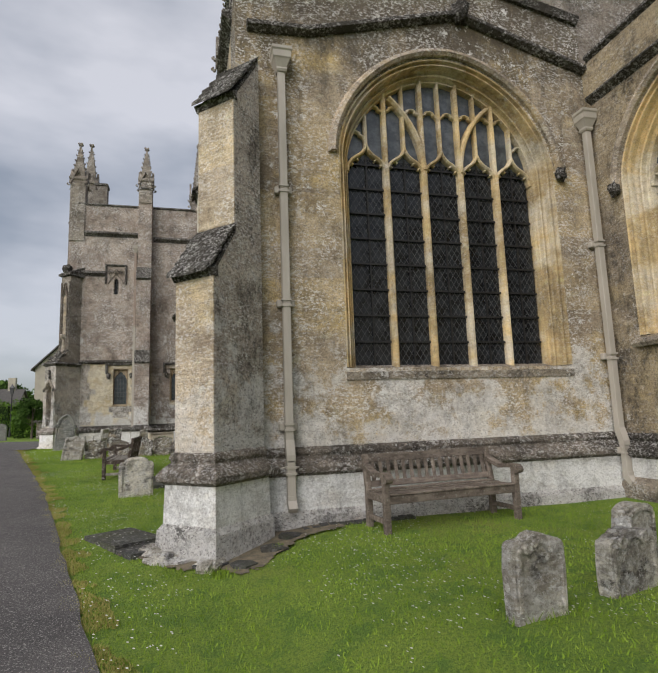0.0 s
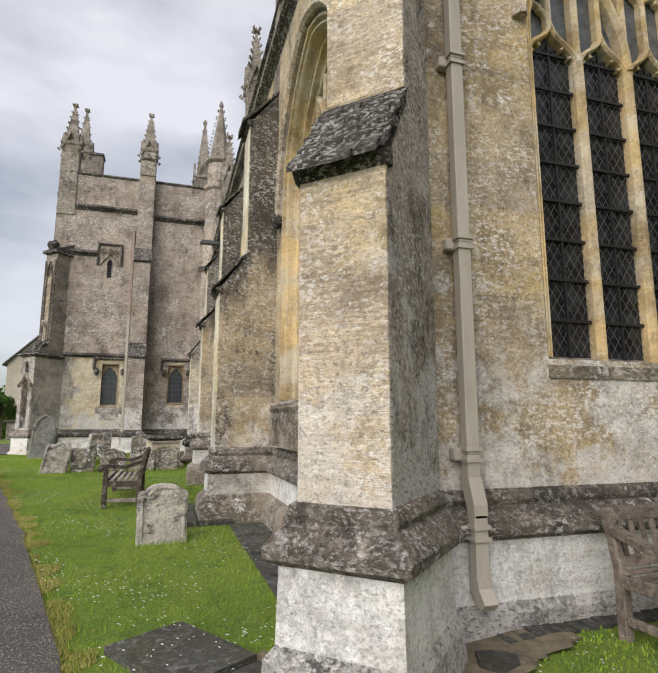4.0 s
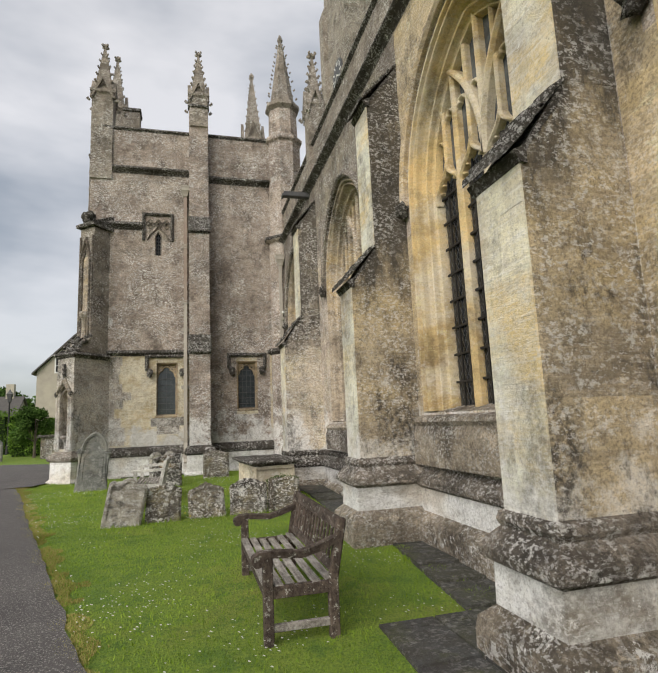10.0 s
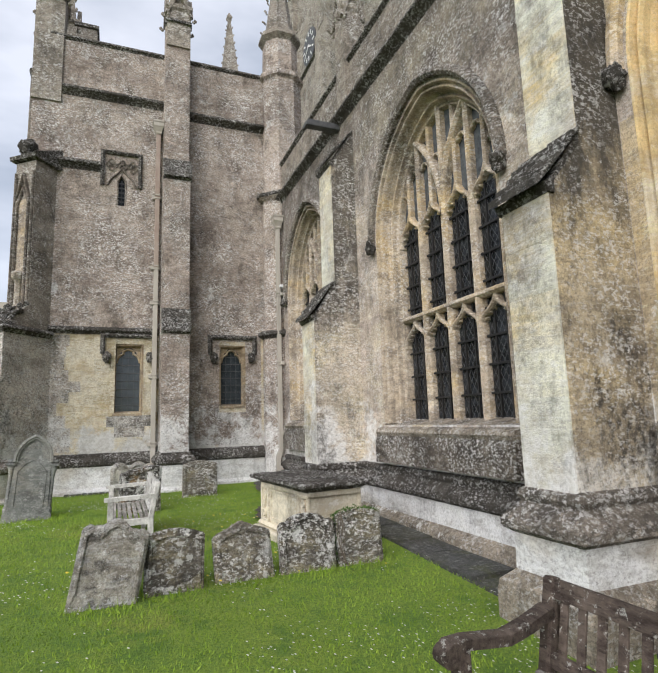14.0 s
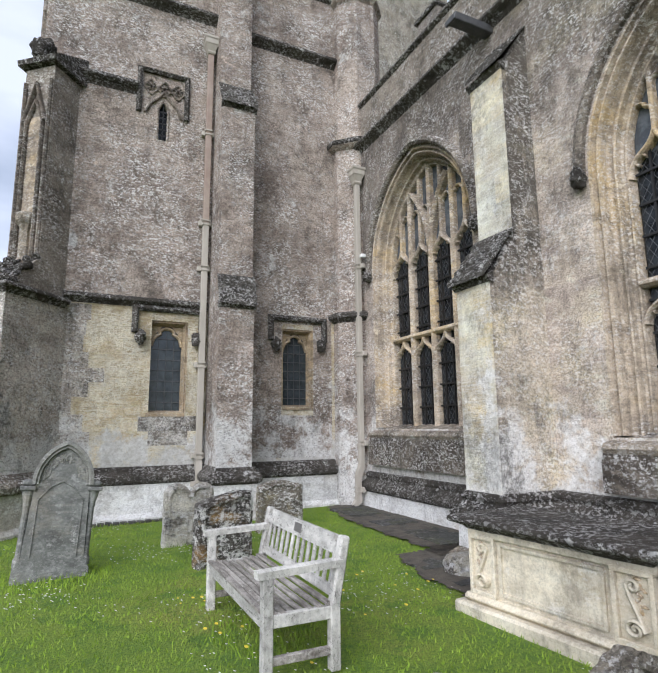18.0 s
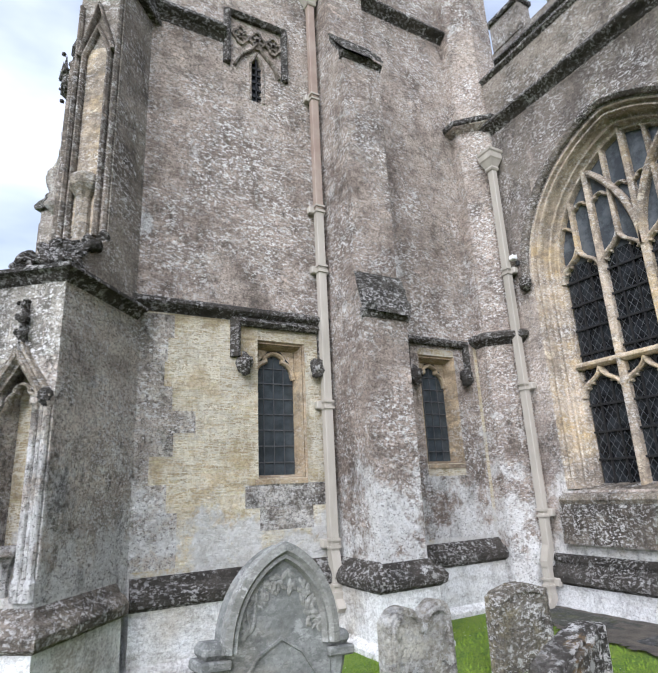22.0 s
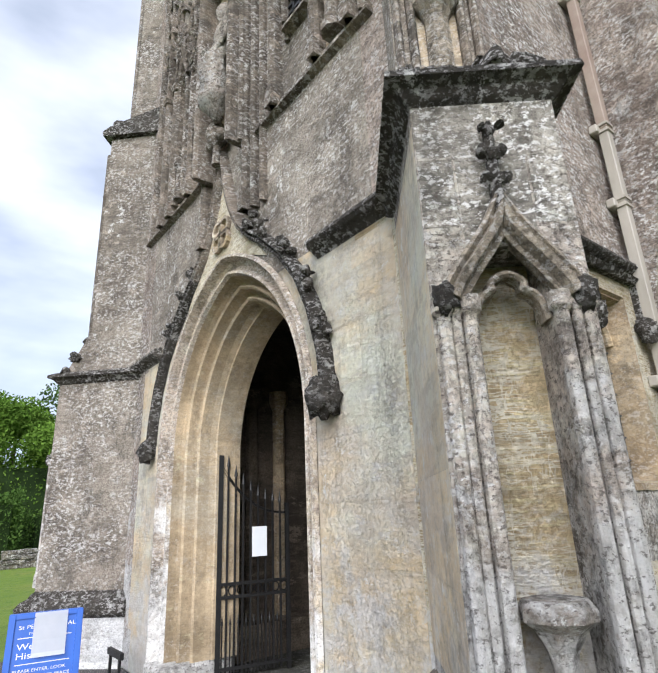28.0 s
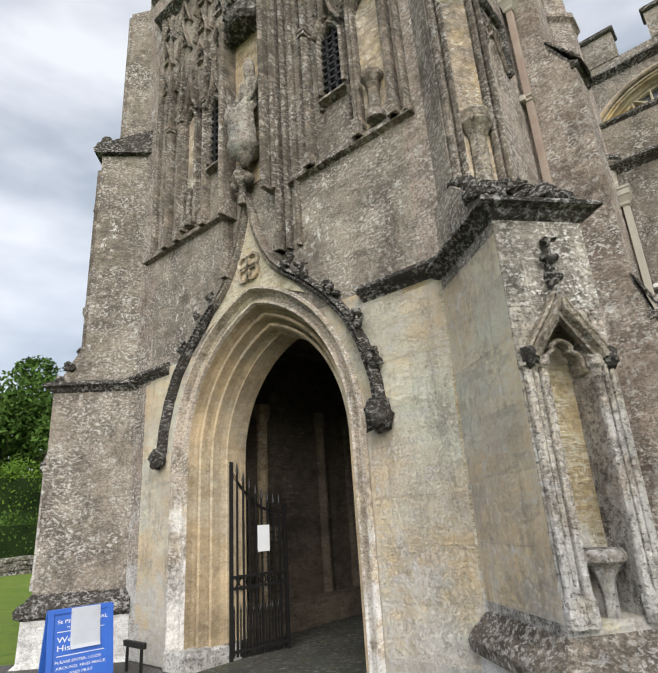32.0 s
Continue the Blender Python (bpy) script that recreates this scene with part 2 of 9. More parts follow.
    nt.links.new(oi.outputs["Random"], tr.inputs["Value"])
    hs = node(nt, "HueSaturation")
    nt.links.new(tr.outputs["Result"], hs.inputs["Value"])
    nt.links.new(col, hs.inputs["Color"])
    nt.links.new(hs.outputs["Color"], b.inputs["Base Color"])
    bp = node(nt, "Bump", Strength=min(1.0, bump * 1.1), Distance=0.022)
    hgt = math_node(nt, "SUBTRACT", noise_fac(nt, place(nt, (1, 1, 1.5)), 12.0, 0.25, 0.75, 9, 0.80), math_node(nt, "ADD", math_node(nt, "MULTIPLY", grit, 0.45), math_node(nt, "MULTIPLY", flake, 0.5)))
    if stria:
        hgt = math_node(nt, "SUBTRACT", hgt, math_node(nt, "MULTIPLY", beds, 0.5 * stria))
        hgt = math_node(nt, "ADD", hgt, math_node(nt, "MULTIPLY", comb_lines, 0.6 * stria))
    nt.links.new(hgt, bp.inputs["Height"])
    nt.links.new(bp.outputs["Normal"], b.inputs["Normal"])
    return m


def plain(name, a, b_col, scale=8.0, rough=0.7, metal=0.0, bump=0.15, stretch=(1, 1, 1)):
    m, nt, b = blank(name, rough, metal)
    p = place(nt, stretch)
    col = mix(nt, noise_fac(nt, p, scale, 0.35, 0.65, 5, 0.65), a, b_col)
    nt.links.new(col, b.inputs["Base Color"])
    bp = node(nt, "Bump", Strength=bump, Distance=0.01)
    nt.links.new(noise_fac(nt, p, scale * 3, 0.3, 0.7, 4, 0.7), bp.inputs["Height"])
    nt.links.new(bp.outputs["Normal"], b.inputs["Normal"])
    return m


CHAPEL = stone("chapel_ashlar", (0.50, 0.41, 0.295), (0.40, 0.315, 0.22), (0.64, 0.48, 0.22), (0.52, 0.60), 0.55, white=0.9, black=0.45, streak=0.4, stria=0.22, wash=(0.6, 2.8, 0.75), flecks=0.7, tint=0.45, soot=(4.6, 7.2, 0.75), broken=0.55)
AISLE = stone("aisle_ashlar", (0.54, 0.44, 0.30), (0.42, 0.34, 0.24), (0.60, 0.46, 0.24), (0.50, 0.62), 0.55, white=0.5, black=0.65, streak=0.5, stria=0.35, wash=(0.9, 2.1, 0.5), flecks=0.35, tint=0.35, broken=0.5)
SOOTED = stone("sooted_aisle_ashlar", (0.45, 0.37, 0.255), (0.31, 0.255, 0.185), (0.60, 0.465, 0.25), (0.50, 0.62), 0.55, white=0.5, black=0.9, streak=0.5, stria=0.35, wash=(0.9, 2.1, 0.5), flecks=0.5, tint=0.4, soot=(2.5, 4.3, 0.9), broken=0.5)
WESTBAY = stone("west_aisle_ashlar", (0.52, 0.44, 0.37), (0.36, 0.295, 0.25), (0.66, 0.57, 0.41), (0.50, 0.61), 0.7, white=0.7, black=0.6, streak=0.5, stria=0.28, wash=(0.9, 2.6, 0.9), flecks=0.6, tint=0.4, soot=(4.3, 6.6, 0.6), broken=0.7)
# west aisle stone made darker: porch corner's shade and soot in one colour
PORCHBAY = stone("porch_bay_ashlar", (0.40, 0.335, 0.285), (0.27, 0.222, 0.19), (0.50, 0.43, 0.35), (0.50, 0.61), 0.7, white=0.6, black=0.7, streak=0.6, stria=0.28, wash=(0.9, 2.4, 0.7), flecks=0.5, tint=0.4, soot=(3.8, 6.2, 0.6), broken=0.7)
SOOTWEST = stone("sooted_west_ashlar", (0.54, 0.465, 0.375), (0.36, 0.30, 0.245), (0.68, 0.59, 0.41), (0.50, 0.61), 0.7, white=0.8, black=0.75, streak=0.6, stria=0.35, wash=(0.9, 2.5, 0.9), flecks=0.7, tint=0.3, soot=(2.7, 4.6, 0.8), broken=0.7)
CRUST = stone("crusted_brown_stone", (0.40, 0.34, 0.265), (0.235, 0.20, 0.155), (0.36, 0.31, 0.235), (0.5, 0.62), 1.3, white=1.0, black=0.75, bump=0.8, speck=0.4, stria=0.1, spots=0.25, flecks=0.6, streak=0.6, cover=0.01, tint=0.0)
DIAGONAL = stone("corner_buttress_ashlar", (0.56, 0.46, 0.335), (0.47, 0.37, 0.265), (0.70, 0.55, 0.28), (0.52, 0.62), 0.8, white=0.8, black=0.4, streak=0.4, stria=0.5, wash=(0.6, 2.6, 0.45), speck=0.35, flecks=0.7, tint=0.4, broken=0.7)
# darker than the chapel stone: dirt plus the corner's shade in the colour
CHANCEL = stone("chancel_ashlar", (0.33, 0.27, 0.19), (0.225, 0.185, 0.14), (0.42, 0.33, 0.18), (0.5, 0.62), 0.8, white=0.5, black=0.8, streak=0.7, stria=0.25, flecks=0.3)
GOLD = stone("golden_arch_stone", (0.55, 0.43, 0.28), (0.45, 0.345, 0.215), (0.46, 0.40, 0.30), (0.52, 0.64), 1.2, white=0.3, black=0.4, bump=0.3, speck=0.25, stria=0.1, streak=0.4, flecks=0.15, broken=0.4)
RUBBLE = stone("mauve_rubble", (0.445, 0.365, 0.305), (0.34, 0.27, 0.225), (0.54, 0.46, 0.385), (0.50, 0.62), 0.6, white=0.55, black=0.6, bump=0.8, speck=0.6, fine=30, stria=0.25, wash=(0.9, 2.7, 1.0), flecks=1.0, streak=0.4, tint=0.3)
FLANK = stone("grey_buttress_rubble", (0.62, 0.54, 0.465), (0.60, 0.51, 0.435), (0.66, 0.58, 0.48), (0.49, 0.60), 0.9, white=1.0, black=0.8, bump=0.9, speck=0.6, fine=30, stria=0.2, wash=(1.0, 2.6, 0.9), flecks=1.0, streak=0.5, tint=0.3)
PALE = stone("pale_ashlar", (0.76, 0.69, 0.565), (0.64, 0.56, 0.44), (0.72, 0.57, 0.30), (0.52, 0.62), 0.7, white=0.8, black=0.5, streak=0.5, stria=0.35, wash=(0.6, 2.6, 0.8), speck=0.22, flecks=0.3, tint=0.4, broken=0.6)
FRONT = stone("porch_front_ashlar", (0.80, 0.695, 0.56), (1.05, 0.89, 0.69), (0.80, 0.63, 0.39), (0.50, 0.61), 0.6, white=0.9, black=0.3, streak=0.5, stria=0.15, wash=(0.7, 2.2, 0.6), speck=0.1, fine=34, flecks=0.15, bump=0.8, tint=0.4, soot=(3.5, 4.6, 0.5), broken=0.6)
OCHRE = stone("ochre_dressing", (0.64, 0.47, 0.235), (0.50, 0.365, 0.19), (0.62, 0.55, 0.43), (0.49, 0.58), 0.8, white=0.3, black=0.45, bump=0.3, speck=0.2, stria=0.15, streak=0.5, flecks=0.2, tint=0.0, broken=0.35)
BUFF = stone("buff_dressing", (0.47, 0.39, 0.295), (0.33, 0.27, 0.21), (0.55, 0.41, 0.22), (0.50, 0.60), 0.9, white=0.6, black=0.5, bump=0.4, speck=0.3, stria=0.15, streak=0.5, flecks=0.5, tint=0.0)
DARK = stone("dark_weathered", (0.085, 0.077, 0.066), (0.14, 0.123, 0.103), (0.045, 0.042, 0.037), (0.47, 0.58), 2.1, white=0.7, black=0.8, bump=0.9, speck=0.55, stria=0.12, spots=0.4, flecks=0.6, cover=0.0)
ROLL = stone("brown_plinth_stone", (0.32, 0.275, 0.225), (0.21, 0.18, 0.147), (0.12, 0.108, 0.093), (0.48, 0.60), 1.6, white=1.0, black=0.7, bump=0.9, speck=0.45, stria=0.15, spots=0.35, flecks=0.8, streak=0.5, cover=0.0, tint=0.0)
WHITE = stone("limewashed_band", (0.60, 0.555, 0.49), (0.45, 0.40, 0.335), (0.80, 0.80, 0.79), (0.39, 0.48), 0.7, white=0.9, black=0.4, streak=0.45, stria=0.2, speck=0.3, flecks=0.5, tint=0.0, broken=0.6)
SCRATCH = stone("tooled_ochre", (0.64, 0.50, 0.30), (0.60, 0.455, 0.26), (0.66, 0.56, 0.40), (0.50, 0.62), 1.2, white=0.4, black=0.15, bump=0.8, speck=0.3, stria=0.5, streak=0.2, wash=(1.2, 2.2, 0.9), flecks=0.3, comb=1.0, tint=0.5, broken=0.4)
NICHEHEAD = stone("blackened_niche_head", (0.50, 0.46, 0.395), (0.34, 0.31, 0.265), (0.13, 0.122, 0.105), (0.46, 0.60), 2.6, white=1.0, black=0.7, bump=0.7, speck=0.5, stria=0.1, streak=0.7, flecks=1.0, tint=0.0)
LICHENED = stone("lichened_sill_wall", (0.40, 0.36, 0.31), (0.22, 0.195, 0.165), (0.66, 0.63, 0.58), (0.48, 0.56), 4.0, white=1.0, black=0.8, bump=0.9, speck=0.6, stria=0.1, flecks=1.0, tint=0.0)
BROWN = stone("brown_window_dressing", (0.36, 0.27, 0.165), (0.26, 0.20, 0.135), (0.42, 0.34, 0.23), (0.5, 0.62), 1.4, white=0.3, black=0.4, bump=0.3, speck=0.3, stria=0.1, streak=0.3)
GREYST = stone("grey_tower", (0.27, 0.232, 0.19), (0.20, 0.17, 0.138), (0.35, 0.31, 0.255), (0.5, 0.62), 0.8, white=0.7, black=0.6, streak=0.5, flecks=0.55)
APRON = stone("streaked_apron_stone", (0.19, 0.16, 0.127), (0.10, 0.085, 0.068), (0.33, 0.29, 0.24), (0.52, 0.62), 1.5, white=1.0, black=0.6, speck=0.4, bump=0.8, stria=0.1, spots=0.3, flecks=0.9, streak=0.9, soot=(1.2, 2.0, 0.75), tint=0.0)
APRONWARM = stone("brown_apron_stone", (0.42, 0.35, 0.265), (0.25, 0.208, 0.16), (0.56, 0.50, 0.41), (0.50, 0.60), 1.5, white=0.9, black=0.7, speck=0.4, bump=0.8, stria=0.15, spots=0.2, flecks=0.6, streak=0.9, soot=(1.2, 2.1, 0.65), tint=0.0)
CARVED = stone("carved_stone", (0.26, 0.215, 0.172), (0.165, 0.138, 0.11), (0.11, 0.098, 0.082), (0.50, 0.60), 2.2, white=0.5, black=0.6, speck=0.5, bump=0.6, stria=0.1, spots=0.2, flecks=0.5, tint=0.0)
# porch interior stone: the shade in there is put into this dark base
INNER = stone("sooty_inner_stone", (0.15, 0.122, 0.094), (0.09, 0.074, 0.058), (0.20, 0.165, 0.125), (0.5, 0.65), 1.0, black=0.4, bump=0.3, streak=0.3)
HEAD = stone("gravestone", (0.20, 0.178, 0.145), (0.105, 0.095, 0.08), (0.36, 0.31, 0.20), (0.50, 0.60), 3.0, cover=0.03, white=1.0, black=0.8, speck=0.5, bump=0.8, stria=0.1, spots=0.6, flecks=1.0, tint=0.0)
HEADPALE = stone("pale_gravestone", (0.70, 0.655, 0.555), (0.48, 0.43, 0.35), (0.09, 0.082, 0.072), (0.55, 0.60), 3.2, white=1.0, black=0.5, speck=0.3, bump=0.9, stria=0.1, spots=0.5, flecks=0.5, tint=0.0)
HEADCRUST = stone("white_crusted_gravestone", (0.17, 0.155, 0.135), (0.10, 0.092, 0.08), (0.40, 0.25, 0.10), (0.56, 0.62), 2.4, cover=0.045, white=1.0, black=0.7, speck=0.4, bump=0.9, stria=0.0, spots=0.5, flecks=0.7, tint=0.0)
SLATEHEAD = stone("grey_slate_stone", (0.185, 0.19, 0.178), (0.145, 0.15, 0.14), (0.25, 0.235, 0.195), (0.53, 0.66), 2.4, white=0.4, black=0.25, speck=0.25, bump=0.25, stria=0.0, streak=0.35, flecks=0.15)
TOMB = stone("cream_tomb", (0.66, 0.595, 0.465), (0.60, 0.53, 0.41), (0.46, 0.39, 0.27), (0.54, 0.66), 1.8, white=0.4, black=0.4, speck=0.25, bump=0.3, stria=0.1, streak=0.45, flecks=0.1, broken=0.4)
SLATE = stone("stone_slate", (0.105, 0.097, 0.083), (0.15, 0.138, 0.115), (0.05, 0.047, 0.042), (0.48, 0.58), 5.0, white=0.9, black=0.6, bump=0.9, speck=0.6, stria=0.0, spots=0.3, flecks=0.7, tint=0.5)
PAVE = stone("blue_slab", (0.055, 0.057, 0.058), (0.085, 0.08, 0.072), (0.07, 0.075, 0.042), (0.52, 0.62), 2.5, white=0.08, black=0.4, bump=0.4, speck=0.4, stria=0.0, spots=0.1, flecks=0.1)
PIPE = plain("stone_painted_iron", (0.40, 0.365, 0.315), (0.31, 0.285, 0.24), 4, 0.5, 0, 0.08, (1, 1, 0.3))
RUSTPIPE = plain("rust_painted_iron", (0.24, 0.175, 0.14), (0.30, 0.24, 0.195), 4, 0.6, 0, 0.1)
LEAD = plain("lead", (0.055, 0.056, 0.06), (0.09, 0.09, 0.092), 12, 0.55, 0.3, 0.2)
IRON = plain("black_iron", (0.012, 0.012, 0.013), (0.022, 0.021, 0.02), 20, 0.5, 0.3, 0.15)
LATTICE = plain("guard_mesh", (0.10, 0.102, 0.105), (0.05, 0.05, 0.053), 20, 0.7, 0.2, 0.1)


def timber(name, dark, light, stretch, moss=0.0):
    """Sun-bleached boards: long grain, darker checks, worn pale ridges, a few crusts of lichen."""
    m, nt, b = blank(name, 0.8)
    b.inputs["Specular IOR Level"].default_value = 0.2
    g = place(nt, stretch)
    p = place(nt)
    oi = node(nt, "ObjectInfo")
    grain = noise_fac(nt, g, 3.0, 0.38, 0.62, 8, 0.7)
    col = mix(nt, grain, dark, light)
    col = mix(nt, math_node(nt, "MULTIPLY", noise_fac(nt, g, 6.0, 0.54, 0.62, 6, 0.7), 0.8), col, tuple(c * 0.35 for c in dark))
    col = mix(nt, math_node(nt, "MULTIPLY", noise_fac(nt, p, 5.0, 0.50, 0.62, 6, 0.7), 0.5), col, tuple(min(0.8, c * 1.4) for c in light))
    if moss:
        col = mix(nt, math_node(nt, "MULTIPLY", noise_fac(nt, p, 22.0, 0.58, 0.62, 6, 0.75), moss), col, (0.52, 0.52, 0.47))
    tr = node(nt, "MapRange")
    tr.inputs["To Min"].default_value = 0.78
    tr.inputs["To Max"].default_value = 1.18
    nt.links.new(oi.outputs["Random"], tr.inputs["Value"])
    hs = node(nt, "HueSaturation")
    nt.links.new(tr.outputs["Result"], hs.inputs["Value"])
    nt.links.new(col, hs.inputs["Color"])
    nt.links.new(hs.outputs["Color"], b.inputs["Base Color"])
    bp = node(nt, "Bump", Strength=0.7, Distance=0.006)
    nt.links.new(grain, bp.inputs["Height"])
    nt.links.new(bp.outputs["Normal"], b.inputs["Normal"])
    return m


TEAKDARK = timber("dark_teak", (0.030, 0.021, 0.017), (0.105, 0.082, 0.066), (14, 2.2, 9), 0.5)
TEAKGREY = timber("silvered_teak", (0.085, 0.068, 0.055), (0.21, 0.175, 0.145), (2.2, 14, 12), 0.3)
TEAKPALE = timber("bleached_teak", (0.30, 0.29, 0.265), (0.52, 0.505, 0.47), (14, 2.2, 9), 0.3)
SEATSILVER = timber("weathered_slat", (0.13, 0.115, 0.10), (0.36, 0.335, 0.305), (18, 2, 18), 0.5)
BLUE = plain("blue_paint", (0.025, 0.10, 0.42), (0.03, 0.12, 0.48), 4, 0.4, 0, 0.03)
PAPER = plain("white_paper", (0.80, 0.82, 0.84), (0.74, 0.77, 0.80), 6, 0.8, 0, 0.03)
BRASS = plain("dull_plaque", (0.16, 0.15, 0.14), (0.22, 0.21, 0.20), 8, 0.5, 0.5, 0.05)
PLASTER = plain("house_render", (0.42, 0.38, 0.31), (0.34, 0.31, 0.26), 1.5, 0.9, 0, 0.2)
ROOFTILE = plain("roof_slate", (0.06, 0.057, 0.054), (0.10, 0.092, 0.085), 2.5, 0.9, 0, 0.5, (1, 1, 6))
WHITEPAINT = plain("white_paint", (0.72, 0.72, 0.70), (0.64, 0.64, 0.62), 5, 0.5, 0, 0.03)
BARK = plain("bark", (0.10, 0.08, 0.06), (0.16, 0.13, 0.10), 6, 0.95, 0, 0.8)
DAMP = plain("damp_earth", (0.045, 0.040, 0.033), (0.10, 0.085, 0.065), 7, 0.9, 0, 0.9)
EARTH = plain("bare_earth", (0.09, 0.078, 0.055), (0.19, 0.155, 0.10), 9, 1.0, 0, 0.8)

def glazing(name, a, b_col, rough, spec):
    m, nt, b = blank(name, rough)
    p = place(nt)
    nt.links.new(mix(nt, noise_fac(nt, p, 5, 0.42, 0.60, 6, 0.7), a, b_col), b.inputs["Base Color"])
    bp = node(nt, "Bump", Strength=0.16, Distance=0.02)
    nt.links.new(noise_fac(nt, p, 7, 0.3, 0.7), bp.inputs["Height"])
    nt.links.new(bp.outputs["Normal"], b.inputs["Normal"])
    b.inputs["Specular IOR Level"].default_value = spec
    return m


GLASS = glazing("window_glass", (0.008, 0.009, 0.010), (0.028, 0.031, 0.035), 0.16, 0.38)
# tracery panes: the sky's reflection is put into a paler blue-grey base
SKYGLASS = glazing("dusty_tracery_glass", (0.045, 0.052, 0.060), (0.10, 0.11, 0.12), 0.25, 0.7)
# small porch panes: base lifted to blue-grey for mirrored sky
BLUEGLASS = glazing("sky_blue_leaded_glass", (0.02, 0.026, 0.03), (0.045, 0.055, 0.062), 0.12, 0.7)

ASPHALT, _nt, _b = blank("asphalt", 0.9)
_b.inputs["Specular IOR Level"].default_value = 0.15
_p = place(_nt)
_c = mix(_nt, noise_fac(_nt, _p, 0.9, 0.35, 0.65, 5, 0.6), (0.075, 0.071, 0.07), (0.115, 0.108, 0.104))
_c = mix(_nt, noise_fac(_nt, _p, 70, 0.55, 0.66, 2, 0.6), _c, (0.30, 0.285, 0.27))
_c = mix(_nt, noise_fac(_nt, _p, 55, 0.60, 0.70, 2, 0.6), _c, (0.04, 0.04, 0.04))
_nt.links.new(_c, _b.inputs["Base Color"])
_bp = node(_nt, "Bump", Strength=0.7, Distance=0.01)
_nt.links.new(noise_fac(_nt, _p, 90, 0.3, 0.7, 3, 0.7), _bp.inputs["Height"])
_nt.links.new(_bp.outputs["Normal"], _b.inputs["Normal"])

TURF, _nt, _b = blank("turf", 1.0)
_p = place(_nt)
_c = mix(_nt, noise_fac(_nt, _p, 1.1, 0.35, 0.65, 6, 0.65), (0.165, 0.265, 0.022), (0.23, 0.315, 0.034))
_c = mix(_nt, noise_fac(_nt, _p, 0.5, 0.55, 0.75, 5, 0.6), _c, (0.30, 0.295, 0.06))
_c = mix(_nt, noise_fac(_nt, _p, 3.2, 0.50, 0.62, 7, 0.7), _c, (0.12, 0.215, 0.02))
_c = mix(_nt, math_node(_nt, "MULTIPLY", noise_fac(_nt, _p, 45, 0.42, 0.62, 4, 0.7), 0.6), _c, (0.05, 0.115, 0.012))
_nt.links.new(_c, _b.inputs["Base Color"])
_bp = node(_nt, "Bump", Strength=0.8, Distance=0.03)
_nt.links.new(noise_fac(_nt, _p, 60, 0.3, 0.7, 4, 0.75), _bp.inputs["Height"])
_nt.links.new(_bp.outputs["Normal"], _b.inputs["Normal"])


def leafy(name, a, b_col):
    m, nt, b = blank(name, 0.9)
    b.inputs["Specular IOR Level"].default_value = 0.1
    oi = node(nt, "NewGeometry")
    p = place(nt)
    c = mix(nt, oi.outputs["Random Per Island"], a, b_col)
    c = mix(nt, noise_fac(nt, p, 0.8, 0.4, 0.7), c, tuple(x * 0.55 for x in a))
    nt.links.new(c, b.inputs["Base Color"])
    return m


BLADE = leafy("grass_blade", (0.17, 0.285, 0.024), (0.27, 0.37, 0.05))
DRYBLADE = leafy("dry_grass_blade", (0.30, 0.29, 0.07), (0.42, 0.36, 0.15))
LEAF = leafy("leaf_mid", (0.085, 0.175, 0.02), (0.17, 0.28, 0.045))
# near-black green: the shade deep inside a hedge, as a colour
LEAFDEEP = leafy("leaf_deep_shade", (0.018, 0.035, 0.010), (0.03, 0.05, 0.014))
LEAFDARK = leafy("leaf_dark", (0.055, 0.115, 0.022), (0.095, 0.16, 0.035))
PETAL = plain("daisy_petal", (0.80, 0.80, 0.74), (0.72, 0.72, 0.66), 30, 0.7, 0, 0.0)
PETALY = plain("buttercup", (0.70, 0.55, 0.04), (0.62, 0.50, 0.05), 30, 0.6, 0, 0.0)

# ---- mesh helpers ----
def part(name, bm, material, parent=None, label="", smooth=False, fix=True):
    if fix:
        bmesh.ops.recalc_face_normals(bm, faces=bm.faces[:])
    me = bpy.data.meshes.new(name)
    bm.to_mesh(me)
    bm.free()
    me.materials.append(material)
    if smooth:
        for f in me.polygons:
            f.use_smooth = True
    ob = new(name, me)
    if parent is not None:
        ob.parent = parent
    if label:
        ob["label"] = label
    return ob


def thing(name, label, category, group="", kind="", at=(0, 0, 0)):
    ob = new(name)
    ob.location = at
    ob.empty_display_size = 0.1
    return tagged(ob, label, category, group, kind)


def quad(bm, pts):
    return bm.faces.new([bm.verts.new(p) for p in pts])


def box(bm, x0, x1, y0, y1, z0, z1, bevel=0.0, m=None):
    v = [bm.verts.new((x, y, z)) for z in (z0, z1) for y in (y0, y1) for x in (x0, x1)]
    fs = [bm.faces.new([v[i] for i in f]) for f in ((0, 2, 3, 1), (4, 5, 7, 6), (0, 1, 5, 4), (2, 6, 7, 3), (0, 4, 6, 2), (1, 3, 7, 5))]
    if bevel:
        es = list({e for f in fs for e in f.edges})
        r = bmesh.ops.bevel(bm, geom=es, offset=bevel, segments=1, affect="EDGES")
        v = list({w for f in r["faces"] for w in f.verts} | {w for w in v if w.is_valid})
    if m is not None:
        bmesh.ops.transform(bm, matrix=m, verts=[w for w in v if w.is_valid])
    return v


